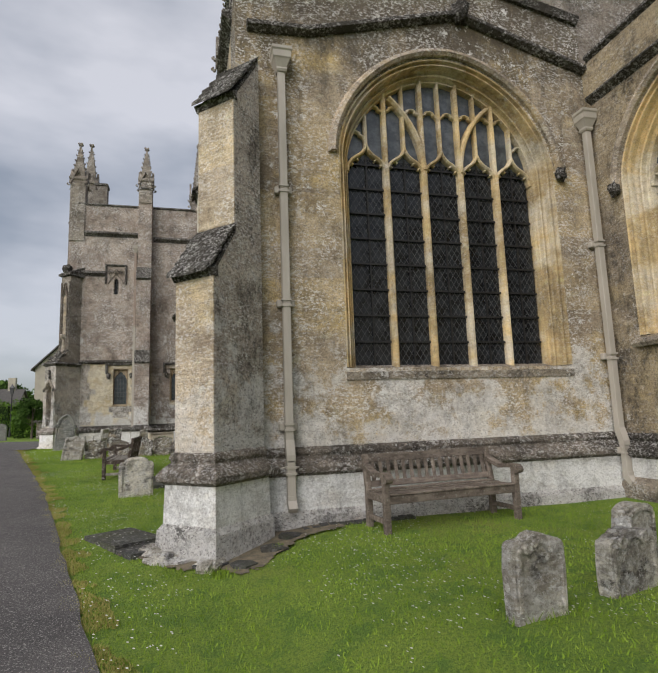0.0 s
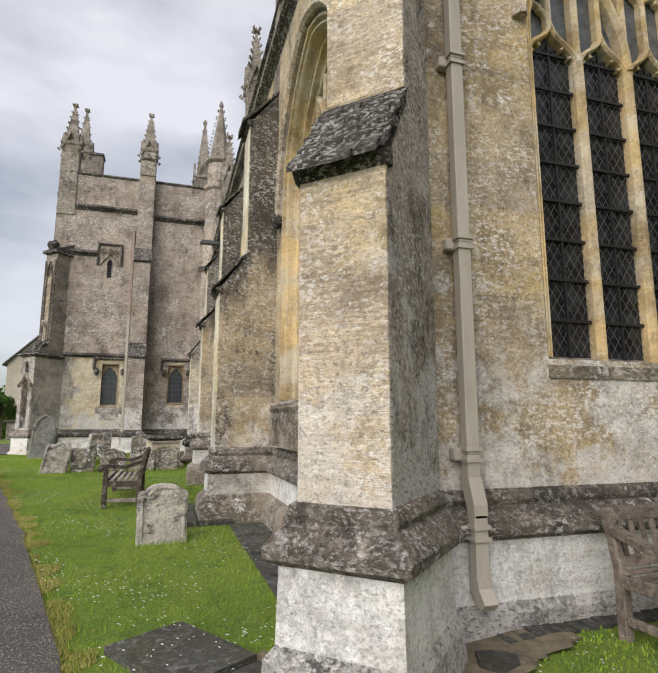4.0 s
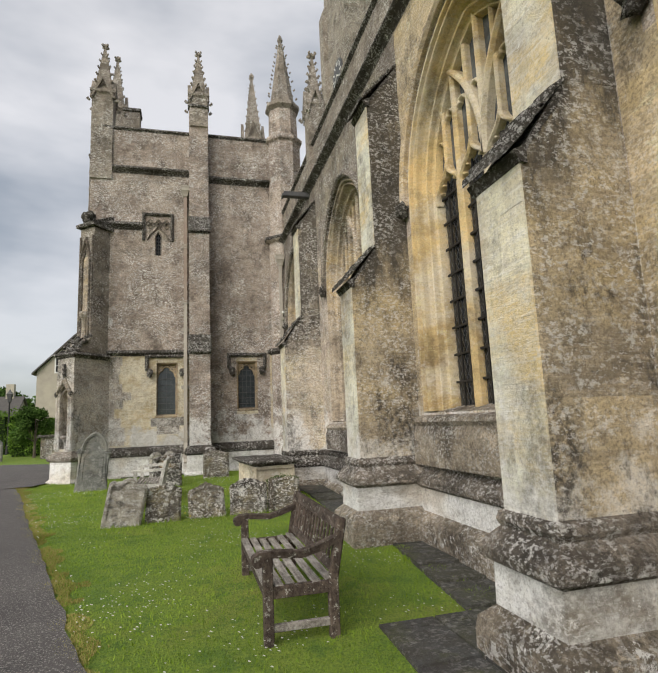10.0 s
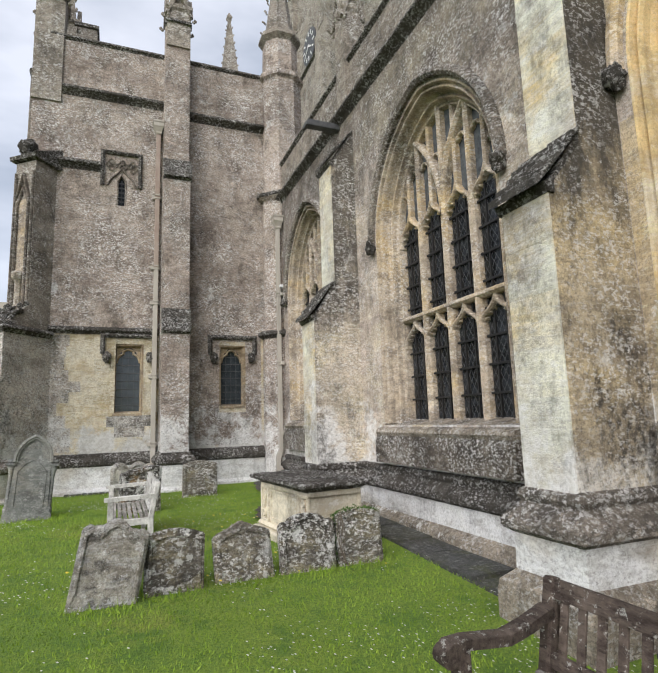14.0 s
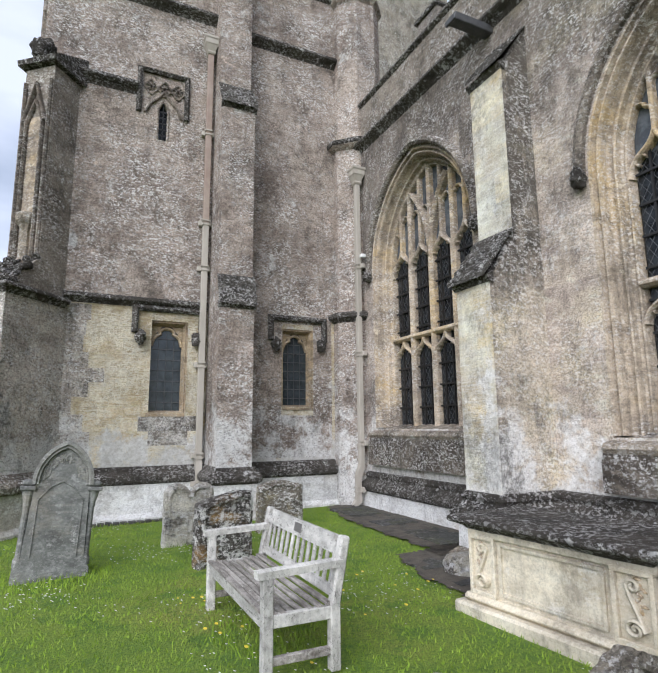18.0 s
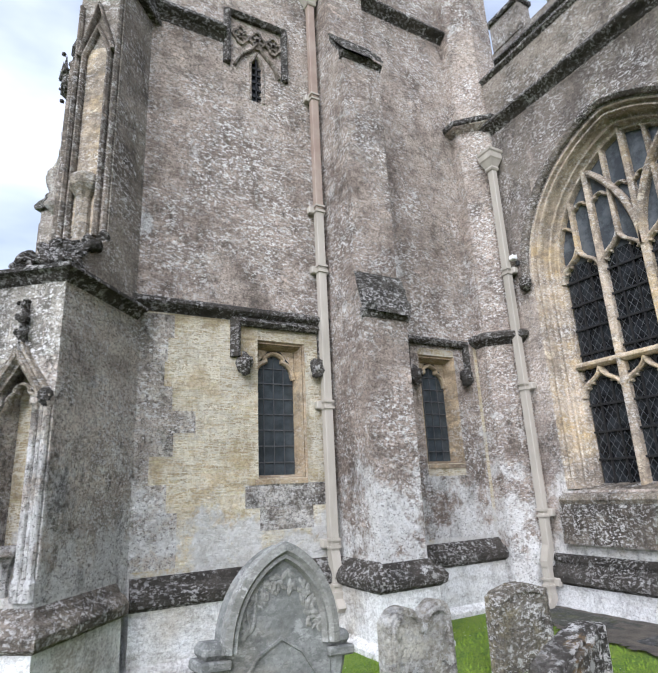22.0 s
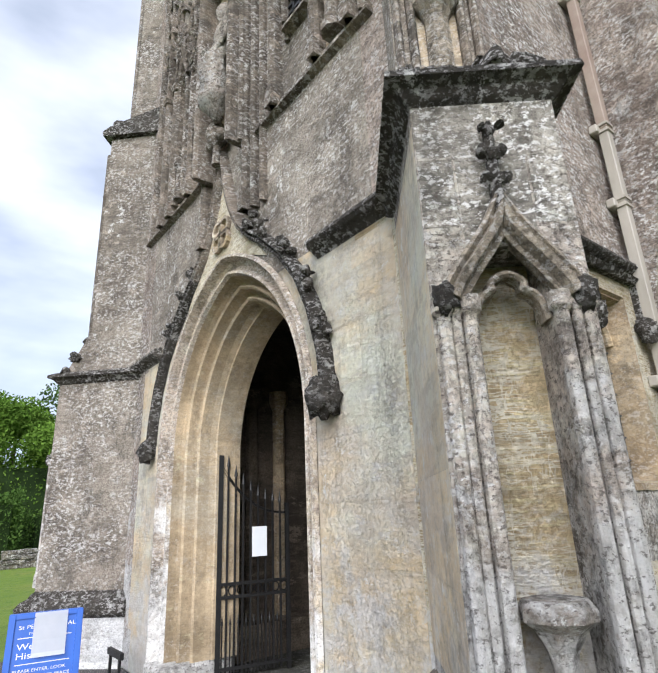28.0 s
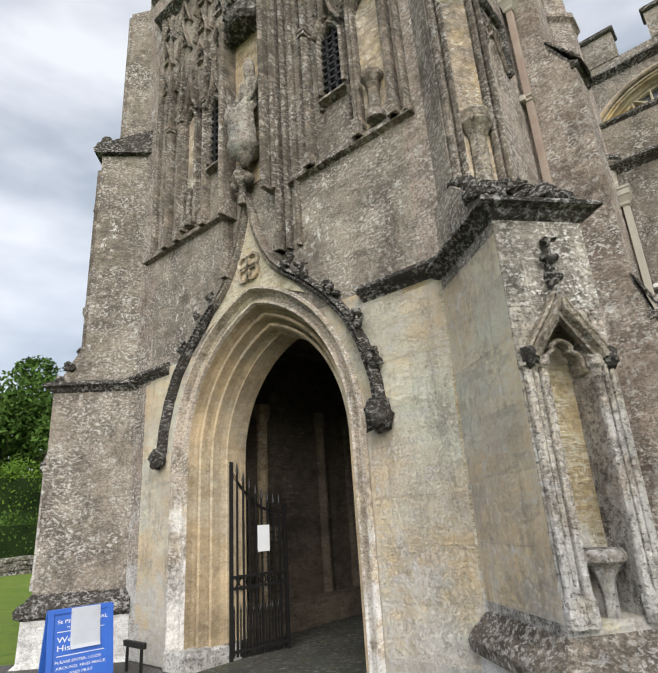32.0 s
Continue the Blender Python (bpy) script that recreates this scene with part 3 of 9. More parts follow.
def one_box(x0, x1, y0, y1, z0, z1, bevel=0.0, m=None):
    bm = bmesh.new()
    box(bm, x0, x1, y0, y1, z0, z1, bevel, m)
    return bm


def prism(bm, poly, a, b, put):
    """A closed polygon of (p, q) swept from a to b; put(p, q, s) gives the place."""
    va = [bm.verts.new(put(p, q, a)) for p, q in poly]
    vb = [bm.verts.new(put(p, q, b)) for p, q in poly]
    n = len(poly)
    bm.faces.new(va)
    bm.faces.new(vb[::-1])
    for i in range(n):
        bm.faces.new((va[i], va[(i + 1) % n], vb[(i + 1) % n], vb[i]))


def lathe(bm, rings, sides, m=None, turn=0.0):
    """Rings of (radius, height) about z."""
    rows = []
    for r, z in rings:
        rows.append([bm.verts.new((r * math.cos(turn + 2 * math.pi * k / sides), r * math.sin(turn + 2 * math.pi * k / sides), z)) for k in range(sides)])
    for a, b in zip(rows, rows[1:]):
        for k in range(sides):
            bm.faces.new((a[k], a[(k + 1) % sides], b[(k + 1) % sides], b[k]))
    bm.faces.new(rows[0][::-1])
    bm.faces.new(rows[-1])
    if m is not None:
        bmesh.ops.transform(bm, matrix=m, verts=[v for row in rows for v in row])


def sweep_plan(bm, path, profile, closed=False):
    """A moulding run along a plan path of (x, y); profile of (out, z), out to the right of the way walked."""
    n = len(path)
    rows = []
    for i, p in enumerate(path):
        dirs = []
        if i > 0 or closed:
            q = path[i - 1]
            dirs.append(Vector((p[0] - q[0], p[1] - q[1])).normalized())
        if i < n - 1 or closed:
            q = path[(i + 1) % n]
            dirs.append(Vector((q[0] - p[0], q[1] - p[1])).normalized())
        nr = [Vector((d.y, -d.x)) for d in dirs]
        mv = nr[0] if len(nr) == 1 else (nr[0] + nr[1]) / max(0.35, 1 + nr[0].dot(nr[1]))
        rows.append([bm.verts.new((p[0] + mv.x * o, p[1] + mv.y * o, z)) for o, z in profile])
    pairs = list(zip(rows, rows[1:])) + ([(rows[-1], rows[0])] if closed else [])
    for a, b in pairs:
        for k in range(len(profile) - 1):
            bm.faces.new((a[k], a[k + 1], b[k + 1], b[k]))
    if not closed:
        for r in (rows[0], rows[-1]):
            if len(r) > 2:
                bm.faces.new(r)


def sweep_wall(bm, put, pts, profile, closed=False, ends=True):
    """A moulding run along a line of (u, v) in a wall; profile of (out, depth), out to the left of the way walked."""
    n = len(pts)
    rows = []
    for i, p in enumerate(pts):
        dirs = []
        if i > 0 or closed:
            q = pts[i - 1]
            dirs.append(Vector((p[0] - q[0], p[1] - q[1])).normalized())
        if i < n - 1 or closed:
            q = pts[(i + 1) % n]
            dirs.append(Vector((q[0] - p[0], q[1] - p[1])).normalized())
        nr = [Vector((-d.y, d.x)) for d in dirs]
        mv = nr[0] if len(nr) == 1 else (nr[0] + nr[1]) / max(0.45, 1 + nr[0].dot(nr[1]))
        rows.append([bm.verts.new(put(p[0] + mv.x * o, d, p[1] + mv.y * o)) for o, d in profile])
    pairs = list(zip(rows, rows[1:])) + ([(rows[-1], rows[0])] if closed else [])
    for a, b in pairs:
        for k in range(len(profile) - 1):
            bm.faces.new((a[k], a[k + 1], b[k + 1], b[k]))
    if ends and not closed and len(profile) > 2:
        for r in (rows[0], rows[-1]):
            bm.faces.new(r)


def bar(bm, put, pts, width, d0, d1):
    """A chamfered stone bar along a line in a wall, from depth d0 (front) to d1."""
    w, c = width / 2, min(width * 0.28, 0.03)
    sweep_wall(bm, put, pts, [(-w, d1), (-w, d0 + 2 * c), (-w + c * 1.2, d0), (w - c * 1.2, d0), (w, d0 + 2 * c), (w, d1)])


def east(y0):
    return lambda u, d, v: (u, y0 + d, v)


def south(x0):
    return lambda u, d, v: (x0 + d, u, v)


def arch_pts(c, w, spring, rise, kind="pointed", n=14, base=None):
    """The line of an arch from its one foot over the top to the other."""
    pts = []
    if kind == "pointed":
        r = (w * w + rise * rise) / (2 * w)
        top = math.atan2(rise, r - w) if r > w else math.pi - math.atan2(rise, w - r)
        half = [(w - r + r * math.cos(top * k / n), r * math.sin(top * k / n)) for k in range(n + 1)]
    else:
        half = []
        for k in range(n + 1):
            a = math.pi / 2 * k / n
            x = math.cos(a)
            half.append((w * x, rise * (1 - x ** 1.9) ** 0.56))
    for x, z in half:
        pts.append((c + x, spring + z))
    for x, z in half[-2::-1]:
        pts.append((c - x, spring + z))
    if base is not None:
        pts = [(c + w, base)] + pts + [(c - w, base)]
    return pts


def arch_top(c, w, spring, rise, kind):
    pts = arch_pts(c, w, spring, rise, kind)[::-1]
    us, vs = [p[0] for p in pts], [p[1] for p in pts]
    return lambda u: float(np.interp(u, us, vs))


def wall_panel(bm, put, u0, u1, v0, top, holes, depth):
    """A wall with its openings. top: height, or a function of u. holes: (ua, ub, sill, top function)."""
    us = {u0, u1}
    for ua, ub, _, f in holes:
        us |= {ua, ub} | {ua + (ub - ua) * (0.5 - 0.5 * math.cos(math.pi * k / 24)) for k in range(25)}
    if callable(top):
        us |= {u0 + (u1 - u0) * k / 12 for k in range(13)}
    us = sorted(us)
    us = [u for i, u in enumerate(us) if i == 0 or u - us[i - 1] > 1e-5]
    th = top if callable(top) else (lambda u: top)
    for a, b in zip(us, us[1:]):
        mid = (a + b) / 2
        hole = next((h for h in holes if h[0] < mid < h[1]), None)
        spans = [((v0, v0), (th(a), th(b)))] if hole is None else [((v0, v0), (hole[2], hole[2])), ((hole[3](a), hole[3](b)), (th(a), th(b)))]
        for (la, lb), (ha, hb) in spans:
            for d in (0, depth):
                quad(bm, [put(a, d, la), put(b, d, lb), put(b, d, hb), put(a, d, ha)])
        if hole:
            quad(bm, [put(a, 0, hole[2]), put(b, 0, hole[2]), put(b, depth, hole[2]), put(a, depth, hole[2])])
            quad(bm, [put(a, 0, hole[3](a)), put(b, 0, hole[3](b)), put(b, depth, hole[3](b)), put(a, depth, hole[3](a))])
        quad(bm, [put(a, 0, th(a)), put(b, 0, th(b)), put(b, depth, th(b)), put(a, depth, th(a))])
    for ua, ub, sill, f in holes:
        for u in (ua, ub):
            quad(bm, [put(u, 0, sill), put(u, depth, sill), put(u, depth, f(u)), put(u, 0, f(u))])
    for u in (u0, u1):
        quad(bm, [put(u, 0, v0), put(u, depth, v0), put(u, depth, th(u)), put(u, 0, th(u))])
    bmesh.ops.remove_doubles(bm, verts=bm.verts[:], dist=1e-5)


# ground level along the churchyard, rising from the chancel to the porch
def ground_z(x, y):
    ys = (-60, 0, 4.2, 6, 10, 14, 16.8, 21, 24, 60)
    zs = (-0.5, -0.09, -0.02, 0.08, 0.29, 0.40, 0.51, 0.57, 0.55, 0.75)
    z = float(sum(np.interp(y + k, ys, zs) for k in (-1.2, 0, 1.2)) / 3)
    # the lawn before the chapel lies above the path
    s = min(1.0, max(0.0, (x - 0.4) / 1.5))
    return z + s * s * (3 - 2 * s) * max(0.0, 0.21 - z) * (1.0 if x < 40 else 0.0)


def path_edge(y):
    """The grass edge of the tarred path."""
    return float(np.interp(y, (-20, 0, 4.2, 8.7, 11.2, 12.6, 14.7, 18, 21, 24, 30, 60), (3.5, 0.55, -0.49, -1.77, -2.5, -2.95, -3.62, -4.7, -5.6, -6.6, -9.0, -22)))


# ---- laid stones ----
def gap(ua, ub, va=-9.0, vb=99.0):
    return lambda lo, hi: (ua, ub) if hi > va and lo < vb else None


def arch_gap(c, half, sill, spring, rise, kind, rim=0.08):
    top = arch_top(c, half, spring, rise, kind)
    offs = [half * k / 40 for k in range(41)]

    def f(lo, hi):
        if hi <= sill + 0.01:
            return None
        ok = [o for o in offs if top(c + o) > lo]
        if not ok:
            return (c - 0.12, c + 0.12) if top(c) + rim * 1.6 > lo else None
        w = max(ok) + (rim if hi > spring - 0.28 else 0.003)
        return (c - w, c + w)
    return f


def ashlar(parent, put, u0, u1, v0, v1, course, holes, mat, seed, proud=0.002, lengths=(0.42, 0.85)):
    """Courses of squared stones, each standing a few millimetres proud of its bed, broken off at the openings."""
    rnd = random.Random(seed)
    v = v0
    while v < v1 - 0.05:
        h = course * rnd.uniform(0.86, 1.14)
        if v1 - v - h < 0.12:
            h = v1 - v
        spans = [(u0, u1)]
        for f in holes:
            iv = f(v, v + h)
            if iv:
                spans = [(a, b) for s0, s1 in spans for a, b in ((s0, min(s1, iv[0])), (max(s0, iv[1]), s1)) if b - a > 0.05]
        for a, b in spans:
            u, lead = a, rnd.uniform(0.45, 1.0)
            while u < b - 0.01:
                w = rnd.uniform(*lengths) * lead
                lead = 1.0
                if b - u - w < 0.18:
                    w = b - u
                g, d = 0.0008, -proud * 0.7 - rnd.uniform(0.0, 0.0022)
                c = Vector(put(u + w / 2, 0, v + h / 2))
                vs = []
                for inset, dep in ((g, 0.001), (g, d + 0.001), (g + 0.002, d)):
                    for su, sv in ((-1, -1), (1, -1), (1, 1), (-1, 1)):
                        q = Vector(put(u + w / 2 + su * (w / 2 - inset), dep, v + h / 2 + sv * (h / 2 - inset)))
                        vs.append(q - c)
                fs = [(8, 9, 10, 11)] + [(k + o, (k + 1) % 4 + o, (k + 1) % 4 + o + 4, k + o + 4) for o in (0, 4) for k in range(4)]
                me = bpy.data.meshes.new("ashlar_block")
                me.from_pydata(vs, [], fs)
                me.materials.append(mat)
                ob = new("ashlar_block", me)
                ob.parent = parent
                ob.location = c
                u += w
        v += h

# ---- ground, path ----
def ground_sheet():
    xs = [-400, -150, -60, -30] + [-20 + 0.5 * k for k in range(64)] + [20, 60, 150, 400]
    ys = [-400, -150, -60, -20] + [-6 + 0.5 * k for k in range(92)] + [60, 90, 150, 400]
    bm = bmesh.new()
    vs = [[bm.verts.new((x, y, ground_z(x, y) - (0.02 if x < path_edge(y) - 0.05 and x > -30 else 0) + 0.018 * noise.noise((x * 0.9, y * 0.9, 0)))) for x in xs] for y in ys]
    for a, b in zip(vs, vs[1:]):
        for k in range(len(xs) - 1):
            bm.faces.new((a[k], a[k + 1], b[k + 1], b[k]))
    return tagged(part("ground", bm, TURF, smooth=True), "mown churchyard grass with daisies and dry worn edges", "lawn", kind="structure")


ground_sheet()


def tarred_path():
    bm = bmesh.new()
    rows = []
    y = -20.0
    while y < 60:
        e = path_edge(y) + 0.05 * noise.noise((0, y * 1.9, 3)) + 0.03 * noise.noise((0, y * 6.1, 5))
        far = e - (3.4 if y < 19 else 3.4 + (y - 19) * 0.4)
        rows.append([bm.verts.new((e + (far - e) * k / 6, y, ground_z(e, y) + 0.02 + 0.03 * math.sin(math.pi * k / 6))) for k in range(7)])
        y += 0.2
    for a, b in zip(rows, rows[1:]):
        for k in range(6):
            bm.faces.new((a[k], a[k + 1], b[k + 1], b[k]))
    return tagged(part("path", bm, ASPHALT, smooth=True), "worn grey tarred path through the grass", "path", kind="structure")


tarred_path()
bm = bmesh.new()
pv = [(-4.9, 24.4), (-4.9, 29.2), (-7.2, 31.5), (-9.5, 33), (-12, 27), (-7.3, 22.6), (-5.9, 22.9), (-5.6, 24)]
bm.faces.new([bm.verts.new((x, y, ground_z(x, y) + 0.035)) for x, y in pv])
tagged(part("porch_apron", bm, ASPHALT), "grey tarred ground in front of the porch", "path", kind="structure")


# ---- windows ----
def boss(name, at, size, parent, mat, seed=0):
    """A worn carved head: a lump with brow, cheeks and chin."""
    bm = bmesh.new()
    bmesh.ops.create_icosphere(bm, subdivisions=3, radius=1)
    for v in bm.verts:
        k = 0.95 + 0.45 * noise.noise(v.co * 1.6 + Vector((seed * 3.1, 0, 0))) + 0.30 * noise.noise(v.co * 3.3 + Vector((seed, 5, 0))) + 0.12 * noise.noise(v.co * 8)
        v.co = Vector((v.co.x * k * size * 0.85, v.co.y * k * size * 0.85, v.co.z * k * size * 1.15)) + Vector(at)
    return part(name, bm, mat, parent, smooth=True)


def lattice(bm, put, u0, u1, v0, v1, d, step, lean=1.55, w=0.007):
    """Crossing diagonal wires over a light."""
    for s in (1, -1):
        k = v0 - (u1 - u0) * lean
        while k < v1 + (u1 - u0) * lean:
            a, b = (u0, k), (u1, k + s * (u1 - u0) * lean)
            if s < 0:
                a, b = (u0, k + (u1 - u0) * lean), (u1, k)
            (ua, va), (ub, vb) = a, b
            if va > vb:
                (ua, va), (ub, vb) = (ub, vb), (ua, va)
            if vb > v0 and va < v1 and vb - va > 1e-6:
                if va < v0:
                    ua, va = ua + (ub - ua) * (v0 - va) / (vb - va), v0
                if vb > v1:
                    ub, vb = ua + (ub - ua) * (v1 - va) / (vb - va), v1
                quad(bm, [put(ua - w, d, va), put(ua + w, d, va), put(ub + w, d, vb), put(ub - w, d, vb)])
            k += step


def trefoil(c, w, spring, rise, n=8):
    """A cusped light head from its one foot to the other."""
    pts = []
    for k in range(2 * n + 1):
        t = -1 + k / n
        x = -t
        z = (1 - abs(x) ** 1.7) ** 0.6
        cus = 1 - 0.30 * math.exp(-((abs(x) - 0.62) / 0.10) ** 2)
        pts.append((c + w * x * (cus if abs(x) > 0.3 else 1), spring + rise * z * (0.86 + 0.14 * cus)))
    return pts


def ogee_head(c, w, spring, rise):
    """A double-curved light head that rises to a point."""
    half = [(1.0, 0.0), (0.97, 0.16), (0.88, 0.32), (0.74, 0.45), (0.56, 0.55), (0.38, 0.63), (0.22, 0.72), (0.09, 0.84), (0.0, 1.0)]
    return [(c + w * x, spring + rise * z) for x, z in half] + [(c - w * x, spring + rise * z) for x, z in half[-2::-1]]


def church_window(name, label, put, c, glass, hole, hood, sill, spring, rise, lights, head, transom, kind, mat, hoodmat,
                  depth=0.34, boss_size=0.10, bars=0.33, rods=2, ledge=0.10, seed=0, stops=(-1, 1)):
    win = thing(name, label, "church window", kind="structure")
    top = arch_top(c, glass, spring, rise * 0.92, kind)
    # jamb and arch mouldings
    bm = bmesh.new()
    g = hole - glass
    dd = depth
    prof = [(0.0, -0.004), (g * 0.10, 0.0), (g * 0.12, dd * 0.14), (g * 0.16, dd * 0.22), (g * 0.24, dd * 0.20), (g * 0.28, dd * 0.10), (g * 0.35, dd * 0.10), (g * 0.39, dd * 0.20),
            (g * 0.40, dd * 0.42), (g * 0.48, dd * 0.60), (g * 0.56, dd * 0.66), (g * 0.60, dd * 0.56), (g * 0.66, dd * 0.50), (g * 0.72, dd * 0.54), (g * 0.75, dd * 0.74),
            (g * 0.86, dd * 0.86), (g * 0.90, dd * 0.78), (g * 0.97, dd * 0.80), (g * 1.0, dd * 0.92), (g * 1.02, dd + 0.05)]
    sweep_wall(bm, put, arch_pts(c, hole, spring, rise, kind, base=sill), prof, ends=False)
    part("jamb_moulding", bm, mat, win)
    # hood
    bm = bmesh.new()
    sweep_wall(bm, put, arch_pts(c, hole + 0.03, spring, rise + 0.03, kind, base=spring - 0.02), [(0, 0.01), (0, -0.06), (-0.04, -0.10), (-0.09, -0.085), (-0.12, -0.03), (-0.12, 0.01)])
    part("hood_mould", bm, hoodmat, win, "weathered hood moulding")
    for i, s in enumerate(stops):
        boss("label_stop", put(c + s * (hole + 0.08), -0.07, spring - 0.07), boss_size, win, DARK, seed * 2 + i)
    # sill
    bm = bmesh.new()
    prism(bm, [(depth + 0.06, sill + 0.06), (-ledge, sill - 0.07), (-ledge - 0.03 * (ledge > 0.05), sill - 0.12), (-ledge, sill - 0.17), (depth + 0.06, sill - 0.17)], c - hole - 0.5 * ledge, c + hole + 0.5 * ledge, lambda p, q, s: put(s, p, q))
    part("sill", bm, CRUST, win, "lichened sloping sill")
    # mullions and tracery
    pitch = 2 * glass / lights
    lw = pitch / 2 - 0.045
    for k in range(1, lights):
        u = c - glass + pitch * k
        bm = bmesh.new()
        bar(bm, put, [(u, sill), (u, head + 0.02)], 0.095, depth - 0.10, depth + 0.05)
        part("mullion", bm, mat, win)
    for k in range(lights):
        u = c - glass + pitch * (k + 0.5)
        for lo in ([transom, head] if transom else [head]):
            bm = bmesh.new()
            h = pitch * 0.62
            if lo == transom:
                h = pitch * 0.5
                lo = transom - h - 0.06
            bar(bm, put, ogee_head(u, pitch / 2, lo - 0.06, h + 0.06), 0.05, depth - 0.08, depth + 0.03)
            for s in (-1, 1):
                for cu, cv in ((0.34, 0.16), (0.20, 0.36)):
                    bar(bm, put, [(u + s * pitch * (cu + 0.10), lo + h * (cv + 0.16)), (u + s * pitch * cu, lo + h * cv)][::s], 0.03, depth - 0.05, depth + 0.02)
            part("light_head", bm, mat, win)
        # rising bars over the light
        bm = bmesh.new()
        vt = top(u)
        if vt - head - pitch * 0.62 > 0.12:
            bar(bm, put, [(u, head + pitch * 0.60), (u, vt)], 0.05, depth - 0.07, depth + 0.03)
        for s in (-1, 1):
            uu = u + s * pitch * 0.25
            v2 = min(top(uu) - 0.04, head + pitch * 1.75)
            if v2 - head > pitch * 1.0:
                bar(bm, put, trefoil(uu, pitch * 0.25, v2 - pitch * 0.30, pitch * 0.26, 5), 0.035, depth - 0.05, depth + 0.02)
        if bm.verts:
            part("tracery_panel", bm, mat, win)
        else:
            bm.free()
    for k in range(1, lights):
        u = c - glass + pitch * k
        if top(u) - head > 0.2:
            bm = bmesh.new()
            bar(bm, put, [(u, head), (u, top(u))], 0.07, depth - 0.085, depth + 0.04)
            part("super_mullion", bm, mat, win)
    # two sub-arches that spring from the middle
    q = 2 * pitch if lights >= 4 else pitch
    for s in (-1, 1):
        cc = c + s * (glass - q / 2)
        bm = bmesh.new()
        rs = min(top(cc), spring + rise * 0.9) - head - 0.05
        pts = [p for p in arch_pts(cc, q / 2, head + 0.05, max(0.5, rs), "pointed", 14) if p[1] < top(p[0]) - 0.01 or abs(p[0] - c) < glass * 0.5]
        pts = [p for p in pts if s * (p[0] - cc) < 0.02]
        if len(pts) > 3:
            bar(bm, put, pts, 0.08, depth - 0.11, depth + 0.04)
            part("sub_arch", bm, mat, win)
        else:
            bm.free()
    if transom:
        bm = bmesh.new()
        bar(bm, put, [(c - glass, transom), (c + glass, transom)], 0.09, depth - 0.11, depth + 0.05)
        part("transom", bm, mat, win)
    # glass, guards, iron bars
    for k in range(lights):
        ua, ub = c - glass + pitch * k + 0.03, c - glass + pitch * (k + 1) - 0.03
        n = 8
        cut = head + pitch * 0.30
        for lit in (True, False):
            bm = bmesh.new()
            uu = [ua + (ub - ua) * i / n for i in range(n + 1)]
            lowv = [bm.verts.new(put(u, depth + 0.03, sill if lit else min(cut, top(u)))) for u in uu]
            upv = [bm.verts.new(put(u, depth + 0.03, min(cut, top(u)) if lit else top(u) + 0.02)) for u in uu]
            for i in range(n):
                bm.faces.new((lowv[i], lowv[i + 1], upv[i + 1], upv[i]))
            if lit:
                pane = part("pane", bm, GLASS, win, "dark leaded glass")
            else:
                part("tracery_pane", bm, SKYGLASS, win, "dusty blue-grey tracery glass")
        bm = bmesh.new()
        lattice(bm, put, ua, ub, sill + 0.02, head + 0.2, depth + 0.012, 0.135, w=0.0035)
        part("guard_mesh", bm, LATTICE, pane, "diamond wire guard", fix=False)
    v = sill + bars
    while v < head + 0.1:
        bm = bmesh.new()
        for k in range(lights):
            ua, ub = c - glass + pitch * k + 0.03, c - glass + pitch * (k + 1) - 0.03
            prism(bm, [(depth - 0.015, v - 0.013), (depth - 0.015, v + 0.013), (depth + 0.008, v + 0.013), (depth + 0.008, v - 0.013)], ua, ub, lambda p, qq, s: put(s, p, qq))
        part("saddle_bar", bm, IRON, win)
        v += bars
    for k in range(lights):
        for r_ in range(rods):
            u = c - glass + pitch * (k + (r_ + 1) / (rods + 1))
            bm = bmesh.new()
            prism(bm, [(u - 0.011, depth - 0.008), (u + 0.011, depth - 0.008), (u + 0.011, depth + 0.010), (u - 0.011, depth + 0.010)], sill, head + 0.2, lambda p, qq, s: put(p, qq, s))
            part("stanchion", bm, IRON, win)
    return win


# (name, centre, glass half, hole half, sill, spring, rise, lights, light heads, transom, moulding)
AISLE_WINDOWS = [
    ("window_2", 9.20, 1.16, 1.42, 1.88, 4.50, 1.85, 4, 4.50, None, OCHRE, "tall four-light window with ochre stone mouldings and iron bars"),
    ("window_3", 12.98, 1.18, 1.42, 1.92, 4.62, 1.85, 4, 4.55, None, OCHRE, "tall four-light window with ochre jambs and diamond guards"),
    ("window_4", 17.38, 1.16, 1.42, 1.84, 4.60, 1.72, 4, 4.50, 3.33, BUFF, "four-light traceried window with a cusped transom"),
    ("window_5", 21.98, 1.14, 1.38, 1.92, 4.72, 1.75, 4, 4.62, 3.42, BUFF, "four-light traceried window with a cusped transom beside the porch"),
]
E_TOP = 7.0
ew, sw = east(7.03), south(0.6)
holes_e = [(3.68 - 1.70, 3.68 + 1.70, 2.08, arch_top(3.68, 1.70, 5.05, 1.62, "flat"))]


def gable(u):
    return 8.15 - abs(u - 3.9) * 0.19


